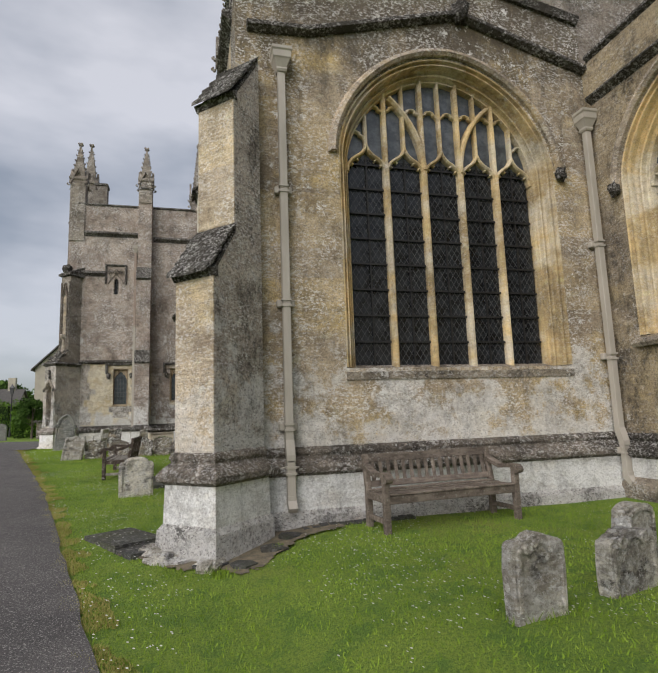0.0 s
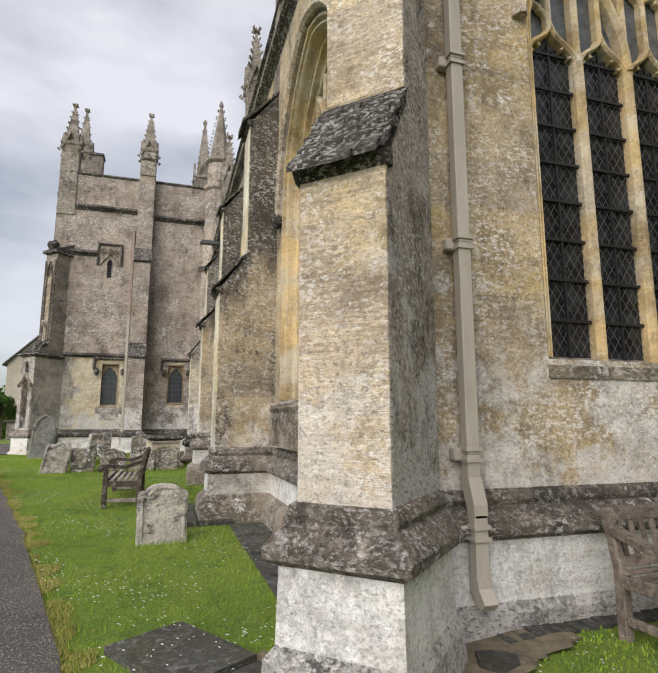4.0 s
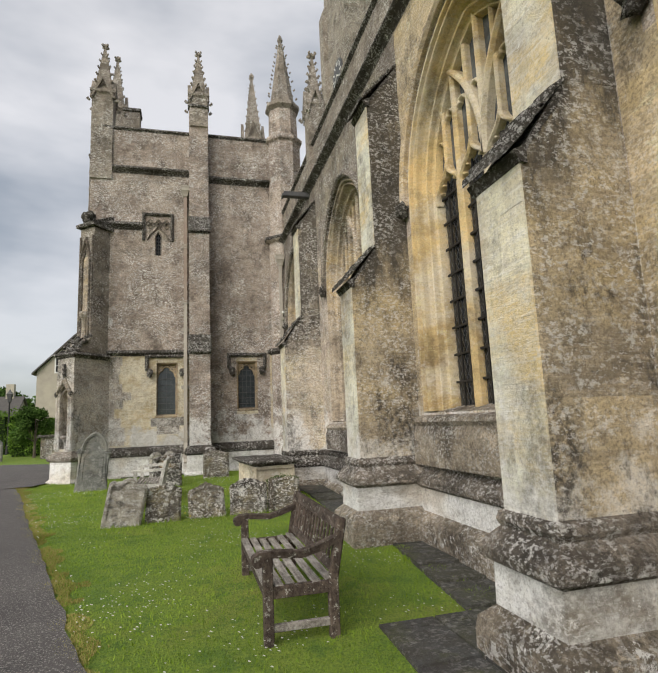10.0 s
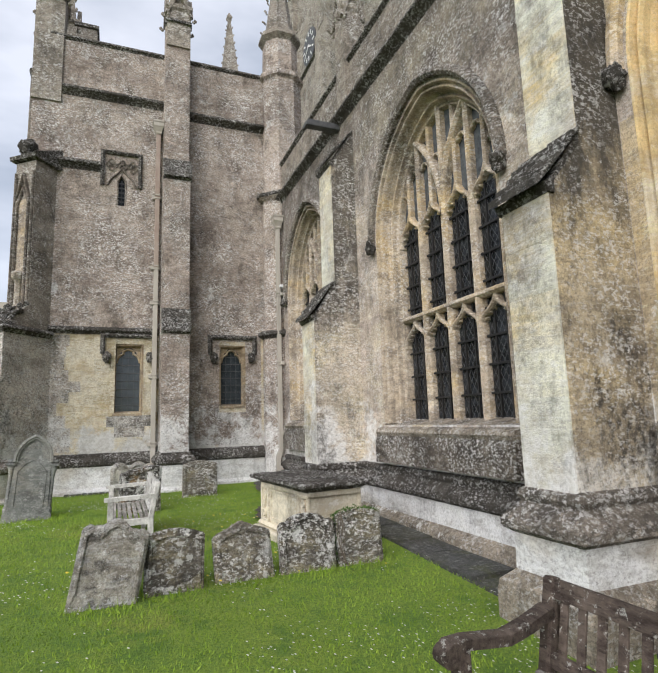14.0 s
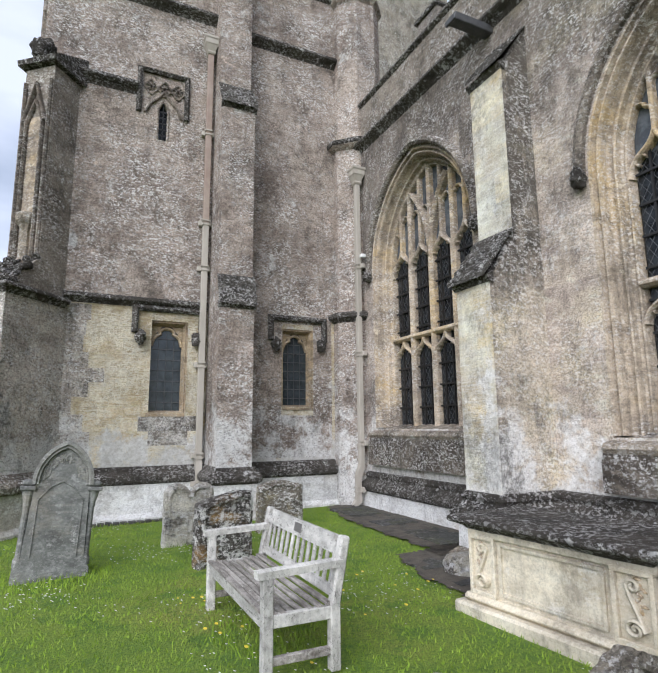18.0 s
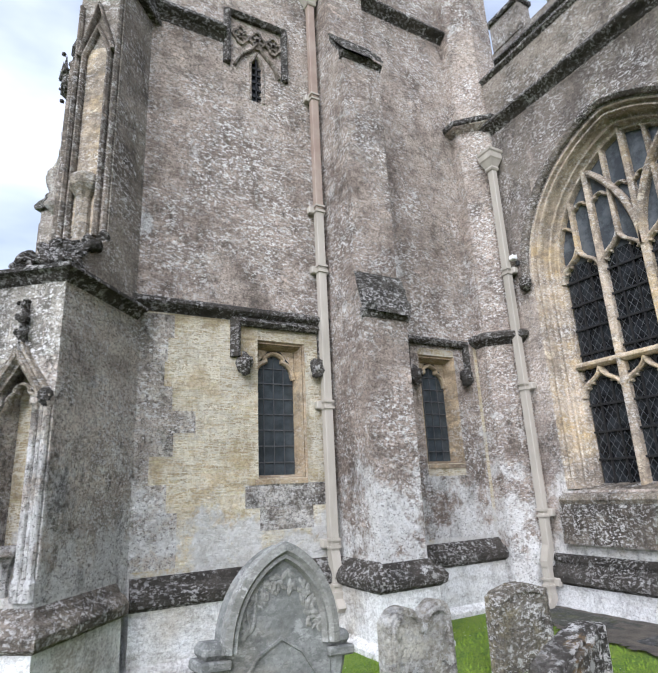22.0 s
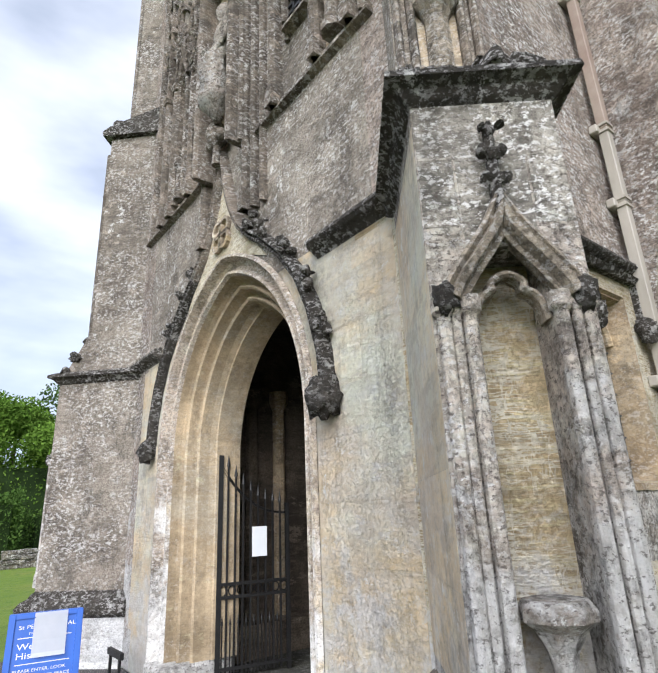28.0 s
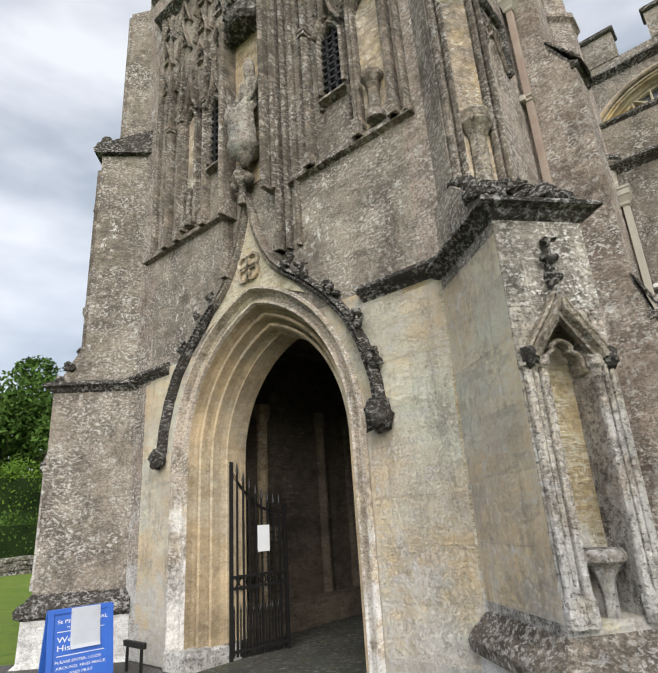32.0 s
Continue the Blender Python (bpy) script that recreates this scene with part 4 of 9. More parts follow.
bm = bmesh.new()
wall_panel(bm, ew, 0.6, 6.1, -0.3, gable, holes_e, 0.75)
tagged(part("wall_east", bm, CHAPEL), "weathered chapel end wall of grey and ochre ashlar with lichen", "church wall", kind="structure")
holes_s = [(c - h, c + h, s - 0.02, arch_top(c, h, sp, r, "pointed")) for _, c, g, h, s, sp, r, *_ in AISLE_WINDOWS]
bm = bmesh.new()
wall_panel(bm, sw, 7.78, 24.2, 0.0, 7.35, holes_s, 0.75)
tagged(part("wall_south", bm, WESTBAY), "long aisle wall of buff and grey ashlar", "church wall", kind="structure")
church_window("window_1", "broad five-light window with ochre tracery in the chapel end", ew, 3.68, 1.49, 1.70, 1.8, 2.10, 5.05, 1.62, 5, 4.98, None, "flat", OCHRE, BUFF, depth=0.34, bars=0.37, rods=1, ledge=0.015, seed=1, stops=(1,))
for i, (nm, c, g, h, s, sp, r, n, hd, tr, mt, lb) in enumerate(AISLE_WINDOWS):
    church_window(nm, lb, sw, c, g, h, h + 0.1, s, sp, r, n, hd, tr, "pointed", mt, BUFF if mt is OCHRE else ROLL, seed=3 + i)
    bm = bmesh.new()
    prism(bm, [(-0.10, s - 0.16), (-0.13, s - 0.25), (-0.13, 1.30), (0.02, 1.30), (0.02, s - 0.16)], c - h - 0.06, c + h + 0.06, lambda p, q, t: sw(t, p, q))
    tagged(part("sill_apron", bm, APRON if i > 1 else APRONWARM), "dark lichened stone apron beneath the window sill", "stone apron", kind="structure")

# interior backing: floor, nave beyond, so that the windows look into a dark closed church
bm = bmesh.new()
box(bm, 1.6, 1.9, 8.3, 24.0, 0, 7.2)
box(bm, 1.6, 6.1, 8.3, 8.5, 0, 7.2)
tagged(part("wall_inner", bm, PLASTER), "plain inner church wall", "wall", kind="structure")
tagged(part("roof", one_box(0.9, 6.0, 7.3, 24.2, 7.0, 7.2), LEAD), "flat lead aisle roof", "roof", kind="structure")

# ---- plinths, strings, parapets ----
PLINTH = [(0.0, 1.26), (0.035, 1.24), (0.05, 1.19), (0.03, 1.15), (0.10, 1.08), (0.145, 1.02), (0.14, 0.96), (0.09, 0.93), (0.075, 0.92)]
BAND = [(0.075, 0.925), (0.08, 0.66)]
BAND_LOW = [(0.075, 0.925), (0.085, 0.52)]
FOOT_LOW = [(0.085, 0.522), (0.13, 0.46), (0.145, 0.24), (0.17, 0.18), (0.18, -0.3)]
FOOT = [(0.08, 0.662), (0.17, 0.58), (0.185, 0.50), (0.19, -0.3)]


def plinth_run(path, dz, what, foot=None, roll=None, low=False):
    for nm, prof, mat, lb in (("plinth_moulding", PLINTH, roll or DARK, "lichened plinth moulding"), ("plinth_band", BAND_LOW if low else BAND, WHITE, "limewashed plinth band"), ("plinth_foot", FOOT_LOW if low else FOOT, foot or CRUST, "crusted splayed plinth foot")):
        bm = bmesh.new()
        prof = [(o, z + (dz if z > -0.2 else 0)) for o, z in prof]
        sweep_plan(bm, path, prof)
        tagged(part(nm, bm, mat), lb + " " + what, "plinth", kind="structure")


STRING = [(0.0, 0.13), (0.06, 0.10), (0.13, 0.06), (0.15, 0.0), (0.12, -0.03), (0.05, -0.07), (0.0, -0.13)]
STRINGP = [(0.0, 0.09), (0.05, 0.075), (0.10, 0.045), (0.115, 0.005), (0.09, -0.02), (0.04, -0.045), (0.0, -0.08)]
COPING = [(-0.42, 0.06), (-0.18, 0.14), (0.05, 0.05), (0.06, 0.0), (0.0, -0.05), (-0.42, -0.05)]


def run(name, path, prof, z, mat, label, cat="string course", dz=None):
    bm = bmesh.new()
    sweep_plan(bm, path, [(o, z + h) for o, h in prof])
    return tagged(part(name, bm, mat), label, cat, kind="structure")


plinth_run([(0.72, 7.03), (6.1, 7.03)][::1], -0.14, "below the chapel end wall", FLANK, ROLL, True)
# the plinth steps up along the middle bay and down again towards the porch
BAYS = [(7.35, 10.98, 0.0), (11.5, 14.54, 0.10), (15.04, 19.5, 0.0), (20.05, 23.8, -0.09)]
for a, b, dz in BAYS:
    plinth_run([(0.6, b), (0.6, a)], dz, "along the aisle wall", roll=ROLL if a < 15 else DARK)
run("string_course", [(0.6, 24.2), (0.6, 7.6)], STRING, 7.35, DARK, "dark projecting string course below the aisle parapet")
bm = bmesh.new()
box(bm, 0.62, 0.95, 7.7, 24.2, 7.4, 8.22)
tagged(part("parapet", bm, GREYST), "grey ashlar aisle parapet", "parapet", kind="structure")
run("parapet_coping", [(0.62, 24.2), (0.62, 7.7)], COPING, 8.25, DARK, "dark weathered coping on the aisle parapet", "coping")
# raking string and coping of the gable
bm = bmesh.new()
sweep_wall(bm, ew, [(6.1, 6.80), (3.9, 7.40), (1.6, 6.76), (0.75, 6.72)], [(0.06, 0.0), (0.06, -0.05), (0.02, -0.13), (-0.04, -0.13), (-0.09, -0.04), (-0.10, 0.0)])
tagged(part("gable_string", bm, DARK), "dark raking string course under the chapel gable", "string course", kind="structure")
bm = bmesh.new()
sweep_wall(bm, ew, [(6.1, gable(6.1)), (3.9, gable(3.9)), (0.6, gable(0.6))], [(0.12, 0.8), (0.12, -0.06), (0.0, -0.1), (-0.08, 0.0), (-0.08, 0.8)])
tagged(part("gable_coping", bm, DARK), "dark raking coping of the chapel gable", "coping", kind="structure")
boss("gargoyle", (3.95, 6.95, 7.45), 0.16, None, DARK, 41)
tagged(bpy.data.objects["gargoyle"], "dark worn gargoyle at the point of the gable string", "gargoyle")

# chancel side wall with its window
cw = south(6.1)
ch_hole = [(3.5, 6.5, 2.43, arch_top(5.0, 1.5, 4.7, 1.35, "flat"))]
bm = bmesh.new()
wall_panel(bm, cw, -6.0, 7.03, -0.4, 6.9, ch_hole, 0.7)
tagged(part("wall_chancel", bm, CHANCEL), "buff ashlar chancel side wall", "church wall", kind="structure")
church_window("window_6", "four-light chancel window with ochre mouldings", cw, 5.0, 1.26, 1.5, 1.6, 2.45, 4.7, 1.35, 4, 4.62, None, "flat", OCHRE, BUFF, seed=11)
plinth_run([(6.1, 7.03), (6.1, -6.0)], -0.16, "below the chancel wall")
run("string_course", [(6.1, 6.9), (6.1, -6.0)], STRINGP, 6.22, DARK, "dark string course of the chancel wall")
run("parapet_coping", [(6.1, 6.9), (6.1, -6.0)], COPING, 6.93, DARK, "dark coping of the chancel parapet", "coping")


# ---- buttresses ----
def slates(parent, put, u0, u1, o0, z0, o1, z1, rows=5, seed=0):
    """Overlapping stone slates on a slope that falls from (o0, z0) out to (o1, z1)."""
    rnd = random.Random(seed)
    for r in range(rows):
        a, b = r / rows, (r + 1.25) / rows
        oa, za, ob_, zb = o0 + (o1 - o0) * a, z0 + (z1 - z0) * a, o0 + (o1 - o0) * b, z0 + (z1 - z0) * b
        u = u0
        while u < u1 - 0.02:
            w = min(u1 - u, rnd.uniform(0.14, 0.26))
            lift = 0.032 + rnd.uniform(0, 0.03)
            sl = rnd.uniform(-0.02, 0.035)
            bm = bmesh.new()
            prism(bm, [(oa, za), (oa, za + lift * 0.4), (ob_ + sl, zb + lift + 0.02 - sl), (ob_ + sl + 0.005, zb - 0.005 - sl + lift * 0.3)], u + 0.004, u + w - 0.004, lambda p, q, s: put(s, p, q))
            part("slate", bm, SLATE, parent, fix=True)
            u += w


def buttress(name, label, put, u0, u1, stages, front_mat, side_mat, top_z, plinth_top=1.26, plinth=True, dz=0.0, group="aisle buttresses", base=0.0, slate_rows=5, seed=0, sides=False):
    """A stepped buttress. put(u, out, v); stages: (projection, height of its slope's foot, height of its slope's head)."""
    b = thing(name, label, "buttress", group, kind="structure")
    prof = [(-0.02, base), (stages[0][0], base)]
    for i, (p, lo, hi) in enumerate(stages):
        nxt = stages[i + 1][0] if i + 1 < len(stages) else 0.0
        prof += [(p, lo), (nxt, hi)]
    prof += [(-0.02, prof[-1][1])]
    bm = bmesh.new()
    prism(bm, prof, u0, u1, lambda p, q, s: put(s, p, q))
    part("body", bm, side_mat, b)
    z = base
    for i, (p, lo, hi) in enumerate(stages):
        nxt = stages[i + 1][0] if i + 1 < len(stages) else 0.0
        bm = bmesh.new()
        prism(bm, [(p - 0.03, z + 0.01), (p + 0.012, z + 0.01), (p + 0.012, lo - 0.06), (p - 0.03, lo - 0.06)], u0 + 0.004, u1 - 0.004, lambda pp, q, s: put(s, pp, q))
        part("face", bm, front_mat, b, "pale ashlar face")
        wpf = lambda u, d, v: put(u, p + 0.012 - d, v)
        ashlar(b, wpf, u0 + 0.006, u1 - 0.006, z + 0.02 if i else max(z, 1.28), lo - 0.10, 0.36, [], front_mat, seed * 5 + i, lengths=(0.26, 0.7))
        if sides:
            ashlar(b, lambda u, d, v: put(u0 + d, u, v), 0.0, p - 0.02, z + 0.02 if i else max(z, 1.28), lo - 0.08, 0.36, [], side_mat, seed * 7 + i, lengths=(0.3, 0.7))
        # the sloping stones under the slates, blackened by run-off
        bm = bmesh.new()
        prism(bm, [(nxt + 0.004, hi - 0.01), (p + 0.016, lo - 0.02), (p + 0.016, lo - 0.05), (nxt + 0.004, hi - 0.10)], u0 - 0.006, u1 + 0.006, lambda pp, q, s: put(s, pp, q))
        part("weathering_stone", bm, DARK, b, "blackened sloping stone")
        # drip course and slates of the weathering
        bm = bmesh.new()
        prism(bm, [(p - 0.03, lo - 0.07), (p + 0.02, lo - 0.065), (p + 0.05, lo - 0.02), (p + 0.065, lo + 0.005), (p - 0.03, lo + 0.05)], u0 - 0.025, u1 + 0.025, lambda pp, q, s: put(s, pp, q))
        part("drip_course", bm, DARK, b, "dark drip course")
        slates(b, put, u0 - 0.03, u1 + 0.03, nxt, hi, p + 0.075, lo + 0.015, slate_rows, seed + i)
        z = hi
    return b


def sput(u, o, v):
    return (0.6 - o, u, v)


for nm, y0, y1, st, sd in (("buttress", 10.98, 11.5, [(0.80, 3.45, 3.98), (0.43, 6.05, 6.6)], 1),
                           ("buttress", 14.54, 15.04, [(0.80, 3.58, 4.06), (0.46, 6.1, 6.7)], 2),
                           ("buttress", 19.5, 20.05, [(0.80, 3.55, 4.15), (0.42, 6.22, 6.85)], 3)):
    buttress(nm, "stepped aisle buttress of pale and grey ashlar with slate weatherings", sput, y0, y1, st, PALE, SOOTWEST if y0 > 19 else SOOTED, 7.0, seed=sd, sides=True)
    p = st[0][0]
    plinth_run([(0.6, y1), (0.6 - p, y1), (0.6 - p, y0), (0.6, y0)], 0.14 if y0 == 14.54 else 0.0, "round a buttress", roll=ROLL if y0 < 15 else DARK)

# diagonal buttress of the chapel corner
DQ = math.sqrt(0.5)


def dput(u, o, v):
    """u across (towards +x, -y), o out along the diagonal from the corner."""
    return (0.6 - DQ * o + DQ * u, 7.03 - DQ * o - DQ * u, v)


buttress("buttress", "great diagonal corner buttress, pale front and mauve lichened side", dput, -0.21, 0.36, [(0.81, 3.10, 3.72), (0.46, 5.35, 6.1)], DIAGONAL, FLANK, 6, seed=7, group="", base=-0.1)
plinth_run([dput(-0.21, 0.0, 0)[:2], dput(-0.21, 0.81, 0)[:2], dput(0.36, 0.81, 0)[:2], dput(0.36, 0.0, 0)[:2]], -0.10, "round the corner buttress", FLANK, ROLL, True)

# squared stones of the wall faces
W_E = bpy.data.objects["wall_east"]
ashlar(W_E, ew, 0.80, 6.05, 1.12, 6.2, 0.36, [arch_gap(3.68, 1.70, 1.90, 5.05, 1.62, "flat", 0.10)], CHAPEL, 301)
W_S = bpy.data.objects["wall_south"]
S_HOLES = [arch_gap(c, h, 1.20, sp, r, "pointed", 0.10) for _, c, g, h, s, sp, r, *_ in AISLE_WINDOWS] + [gap(a - 0.01, b + 0.01) for a, b in ((10.98, 11.5), (14.54, 15.04), (19.5, 20.05))]
ashlar(W_S, sw, 7.85, 14.54, 1.27, 7.2, 0.40, S_HOLES, AISLE, 302, lengths=(0.5, 1.0))
ashlar(W_S, sw, 15.04, 19.5, 1.27, 7.2, 0.40, S_HOLES, WESTBAY, 304, lengths=(0.5, 1.0))
ashlar(W_S, sw, 20.05, 24.1, 1.20, 7.2, 0.40, S_HOLES, PORCHBAY, 305, lengths=(0.5, 1.0))
ashlar(bpy.data.objects["wall_chancel"], cw, 2.0, 7.0, 1.1, 6.1, 0.38, [arch_gap(5.0, 1.5, 2.25, 4.7, 1.35, "flat", 0.10)], CHANCEL, 303)

# ---- porch ----
pe, pf = east(24.2), south(-5.0)


def rect_top(v):
    return lambda u: v


SMALL = [(-3.09, -2.60, 2.19, 3.60), (-0.78, -0.30, 2.30, 3.62)]
holes_pe = [(a - 0.07, b + 0.07, s, rect_top(t + 0.10)) for a, b, s, t in SMALL]
holes_up = [(-3.16, -3.02, 6.9, arch_top(-3.09, 0.07, 7.45, 0.16, "pointed"))]
bm = bmesh.new()
wall_panel(bm, pe, -5.0, 0.6, 0.0, 3.93, holes_pe, 0.6)
tagged(part("wall_porch_east", bm, SCRATCH), "tooled ochre and limewashed lower porch side wall", "porch wall", kind="structure")
bm = bmesh.new()
wall_panel(bm, pe, -5.0, 0.6, 3.93, 10.8, holes_up, 0.6)
tagged(part("wall_porch_upper", bm, RUBBLE), "mauve-grey speckled rubble upper porch wall", "porch wall", kind="structure")
ARCH_C = 26.72
ARCH_TOP = arch_top(ARCH_C, 1.42, 2.72, 1.78, "pointed")
holes_pf = [(ARCH_C - 1.42, ARCH_C + 1.42, 0.45, lambda u: min(ARCH_TOP(u), 3.93))]
up_half = max(u for u in (k * 0.01 for k in range(142)) if ARCH_TOP(ARCH_C + u) > 3.93)


def open_arch(bm):
    """Takes away the level faces where the two stages of the wall meet across the opening."""
    lost = [f for f in bm.faces if all(abs(v.co.z - 3.93) < 0.004 for v in f.verts) and abs(f.calc_center_median().y - ARCH_C) < up_half]
    bmesh.ops.delete(bm, geom=lost, context="FACES")


holes_pu = [(ARCH_C - up_half, ARCH_C + up_half, 3.93, lambda u: max(ARCH_TOP(u), 3.931))]
bm = bmesh.new()
wall_panel(bm, pf, 24.8, 28.7, 0.0, 3.93, holes_pf, 0.7)
open_arch(bm)
tagged(part("wall_porch_front", bm, FRONT), "pale weathered ashlar porch front round the great arch", "porch wall", kind="structure")
bm = bmesh.new()
wall_panel(bm, pf, 24.8, 28.7, 3.93, 10.8, holes_pu, 0.7)
open_arch(bm)
tagged(part("wall_porch_front_upper", bm, GREYST), "grey-brown rubble upper porch front", "porch wall", kind="structure")
bm = bmesh.new()
box(bm, -5.0, 0.6, 28.7, 29.3, 0, 10.8)
box(bm, 0.6, 0.9, 24.85, 29.3, 0, 10.7)
tagged(part("wall_porch_west", bm, RUBBLE), "mauve rubble porch wall", "porch wall", kind="structure")
tagged(part("floor", one_box(-5.0, 0.4, 24.3, 29.0, 0.2, 0.62), PAVE), "worn grey stone floor of the porch", "floor", kind="structure")
# ceiling in the shade-dark inner stone
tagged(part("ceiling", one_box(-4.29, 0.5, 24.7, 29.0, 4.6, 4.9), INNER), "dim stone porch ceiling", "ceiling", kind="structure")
tagged(part("roof", one_box(-4.9, 0.5, 24.4, 29.0, 10.0, 10.2), LEAD), "flat lead porch roof", "roof", kind="structure")

plinth_p = [(0.0, 1.36), (0.03, 1.33), (0.05, 1.29), (0.10, 1.26), (0.14, 1.20), (0.13, 1.13), (0.07, 1.09)]


def porch_plinth(path, what, roll=None):
    for nm, prof, mat, lb in (("plinth_moulding", plinth_p, roll or DARK, "lichened plinth roll"), ("plinth_band", [(0.07, 1.095), (0.075, 0.66)], WHITE, "limewashed plinth band"), ("plinth_foot", [(0.075, 0.662), (0.14, 0.60), (0.15, 0.0)], WHITE, "splayed plinth foot")):
        bm = bmesh.new()
        sweep_plan(bm, path, prof)
        tagged(part(nm, bm, mat), lb + " " + what, "plinth", kind="structure")


porch_plinth([(-4.35, 24.2), (-2.2, 24.2)], "on the porch side")
porch_plinth([(-1.62, 24.2), (0.2, 24.2)], "on the porch side")

run("string_course", [(-4.45, 24.2), (-2.22, 24.2)], STRINGP, 3.98, DARK, "dark projecting string course round the porch")
run("string_course", [(-4.5, 24.2), (-3.55, 24.2)], STRING, 7.78, DARK, "dark string course of the upper porch")
run("string_course", [(-4.4, 24.2), (-2.16, 24.2)], STRING, 9.55, DARK, "dark carved string course below the porch parapet")
run("string_course", [(-1.6, 24.2), (0.3, 24.2)], STRING, 9.40, DARK, "dark carved string course below the porch parapet")
run("parapet_coping", [(-4.7, 24.2), (0.3, 24.2)], COPING, 10.85, DARK, "dark weathered coping of the porch parapet", "coping")


def small_window(name, a, b, s, t, label):
    w = thing(name, label, "window", kind="structure")
    c, h = (a + b) / 2, (b - a) / 2
    bm = bmesh.new()
    pts = [(b + 0.07, s), (b + 0.07, t + 0.10), (a - 0.07, t + 0.10), (a - 0.07, s)]
    sweep_wall(bm, pe, pts, [(0, -0.004), (0.015, 0.03), (0.03, 0.02), (0.05, 0.09), (0.065, 0.16), (0.07, 0.24)], ends=False)
    part("window_frame", bm, BROWN, w, "brown-ochre stone frame")
    bm = bmesh.new()
    bar(bm, pe, trefoil(c, h, t - 0.30, 0.30), 0.05, 0.13, 0.23)
    for sgn in (-1, 1):
        quad(bm, [pe(c + sgn * h, 0.16, t - 0.3), pe(c + sgn * h, 0.16, t + 0.03), pe(c + sgn * h * 0.3, 0.16, t + 0.03), pe(c + sgn * h * 0.75, 0.16, t - 0.1)])
    part("light_head", bm, BROWN, w)
    bm = bmesh.new()
    quad(bm, [pe(a - 0.02, 0.2, s), pe(b + 0.02, 0.2, s), pe(b + 0.02, 0.2, t + 0.05), pe(a - 0.02, 0.2, t + 0.05)])
    pane = part("pane", bm, BLUEGLASS, w, "dark blue-grey leaded glass")
    bm = bmesh.new()
    for k in range(1, 8):
        v = s + (t - s) * k / 8
        prism(bm, [(0.185, v - 0.006), (0.185, v + 0.006), (0.2, v + 0.006), (0.2, v - 0.006)], a, b, lambda p, q, x: pe(x, p, q))
    for k in range(1, 4):
        u = a + (b - a) * k / 4
        prism(bm, [(u - 0.004, 0.187), (u + 0.004, 0.187), (u + 0.004, 0.2), (u - 0.004, 0.2)], s, t, lambda p, q, x: pe(p, q, x))
    part("lead_cames", bm, LEAD, pane)
    bm = bmesh.new()
    prism(bm, [(0.2, s + 0.04), (-0.012, s - 0.01), (-0.012, s - 0.06), (0.2, s - 0.06)], a - 0.06, b + 0.06, lambda p, q, x: pe(x, p, q))
    part("sill", bm, BROWN, w)
    bm = bmesh.new()
    y0 = t + 0.24
    sweep_wall(bm, pe, [(b + 0.24, t - 0.12), (b + 0.24, y0), (a - 0.24, y0), (a - 0.24, t - 0.12)], [(0, 0.01), (0, -0.06), (-0.04, -0.10), (-0.10, -0.04), (-0.10, 0.01)])
    part("label_mould", bm, DARK, w, "dark square label moulding")
    for i, u in enumerate((a - 0.2, b + 0.2)):
        boss("label_stop", pe(u, -0.08, t - 0.20), 0.10, w, DARK, 20 + i)
    return w


small_window("window_7", *SMALL[0], "small cusped single-light window in an ochre stone frame")
small_window("window_8", *SMALL[1], "small cusped single-light window under a dark label")

# slit window high in the wall
w = thing("window_9", "narrow barred slit under a traceried square label", "window", kind="structure")
bm = bmesh.new()
sweep_wall(bm, pe, [(-2.74, 7.35), (-2.74, 8.12), (-3.46, 8.12), (-3.46, 7.35)], [(0, 0.01), (0, -0.05), (-0.05, -0.09), (-0.09, -0.03), (-0.09, 0.01)])
part("label_mould", bm, DARK, w)
bm = bmesh.new()
for u in (-3.32, -3.09, -2.86):
    for du, dv in ((-0.055, 0.0), (0.055, 0.0), (0.0, 0.075), (0.0, -0.075)):
        sweep_wall(bm, pe, [(u + du + 0.052 * math.cos(a), 7.86 + dv + 0.06 * math.sin(a)) for a in (2 * math.pi * k / 10 for k in range(10))], [(-0.014, 0.0), (-0.014, -0.035), (0.014, -0.035), (0.014, 0.0)], closed=True)
for sg in (-1, 1):
    bar(bm, pe, [(-3.09 + sg * 0.31, 7.36), (-3.09 + sg * 0.22, 7.55), (-3.09 + sg * 0.10, 7.66), (-3.09, 7.80)][::sg], 0.04, -0.05, 0.01)
    bar(bm, pe, [(-3.09 + sg * 0.09, 6.9), (-3.09 + sg * 0.09, 7.48), (-3.09, 7.66)][::sg], 0.03, -0.02, 0.01)
part("tracery_panel", bm, CARVED, w)
bm = bmesh.new()
quad(bm, [pe(-3.17, 0.12, 6.9), pe(-3.01, 0.12, 6.9), pe(-3.01, 0.12, 7.62), pe(-3.17, 0.12, 7.62)])
part("pane", bm, GLASS, w)
bm = bmesh.new()
for k in range(1, 6):
    v = 6.9 + 0.11 * k
    prism(bm, [(0.03, v - 0.012), (0.03, v + 0.012), (0.06, v + 0.012), (0.06, v - 0.012)], -3.17, -3.01, lambda p, q, x: pe(x, p, q))
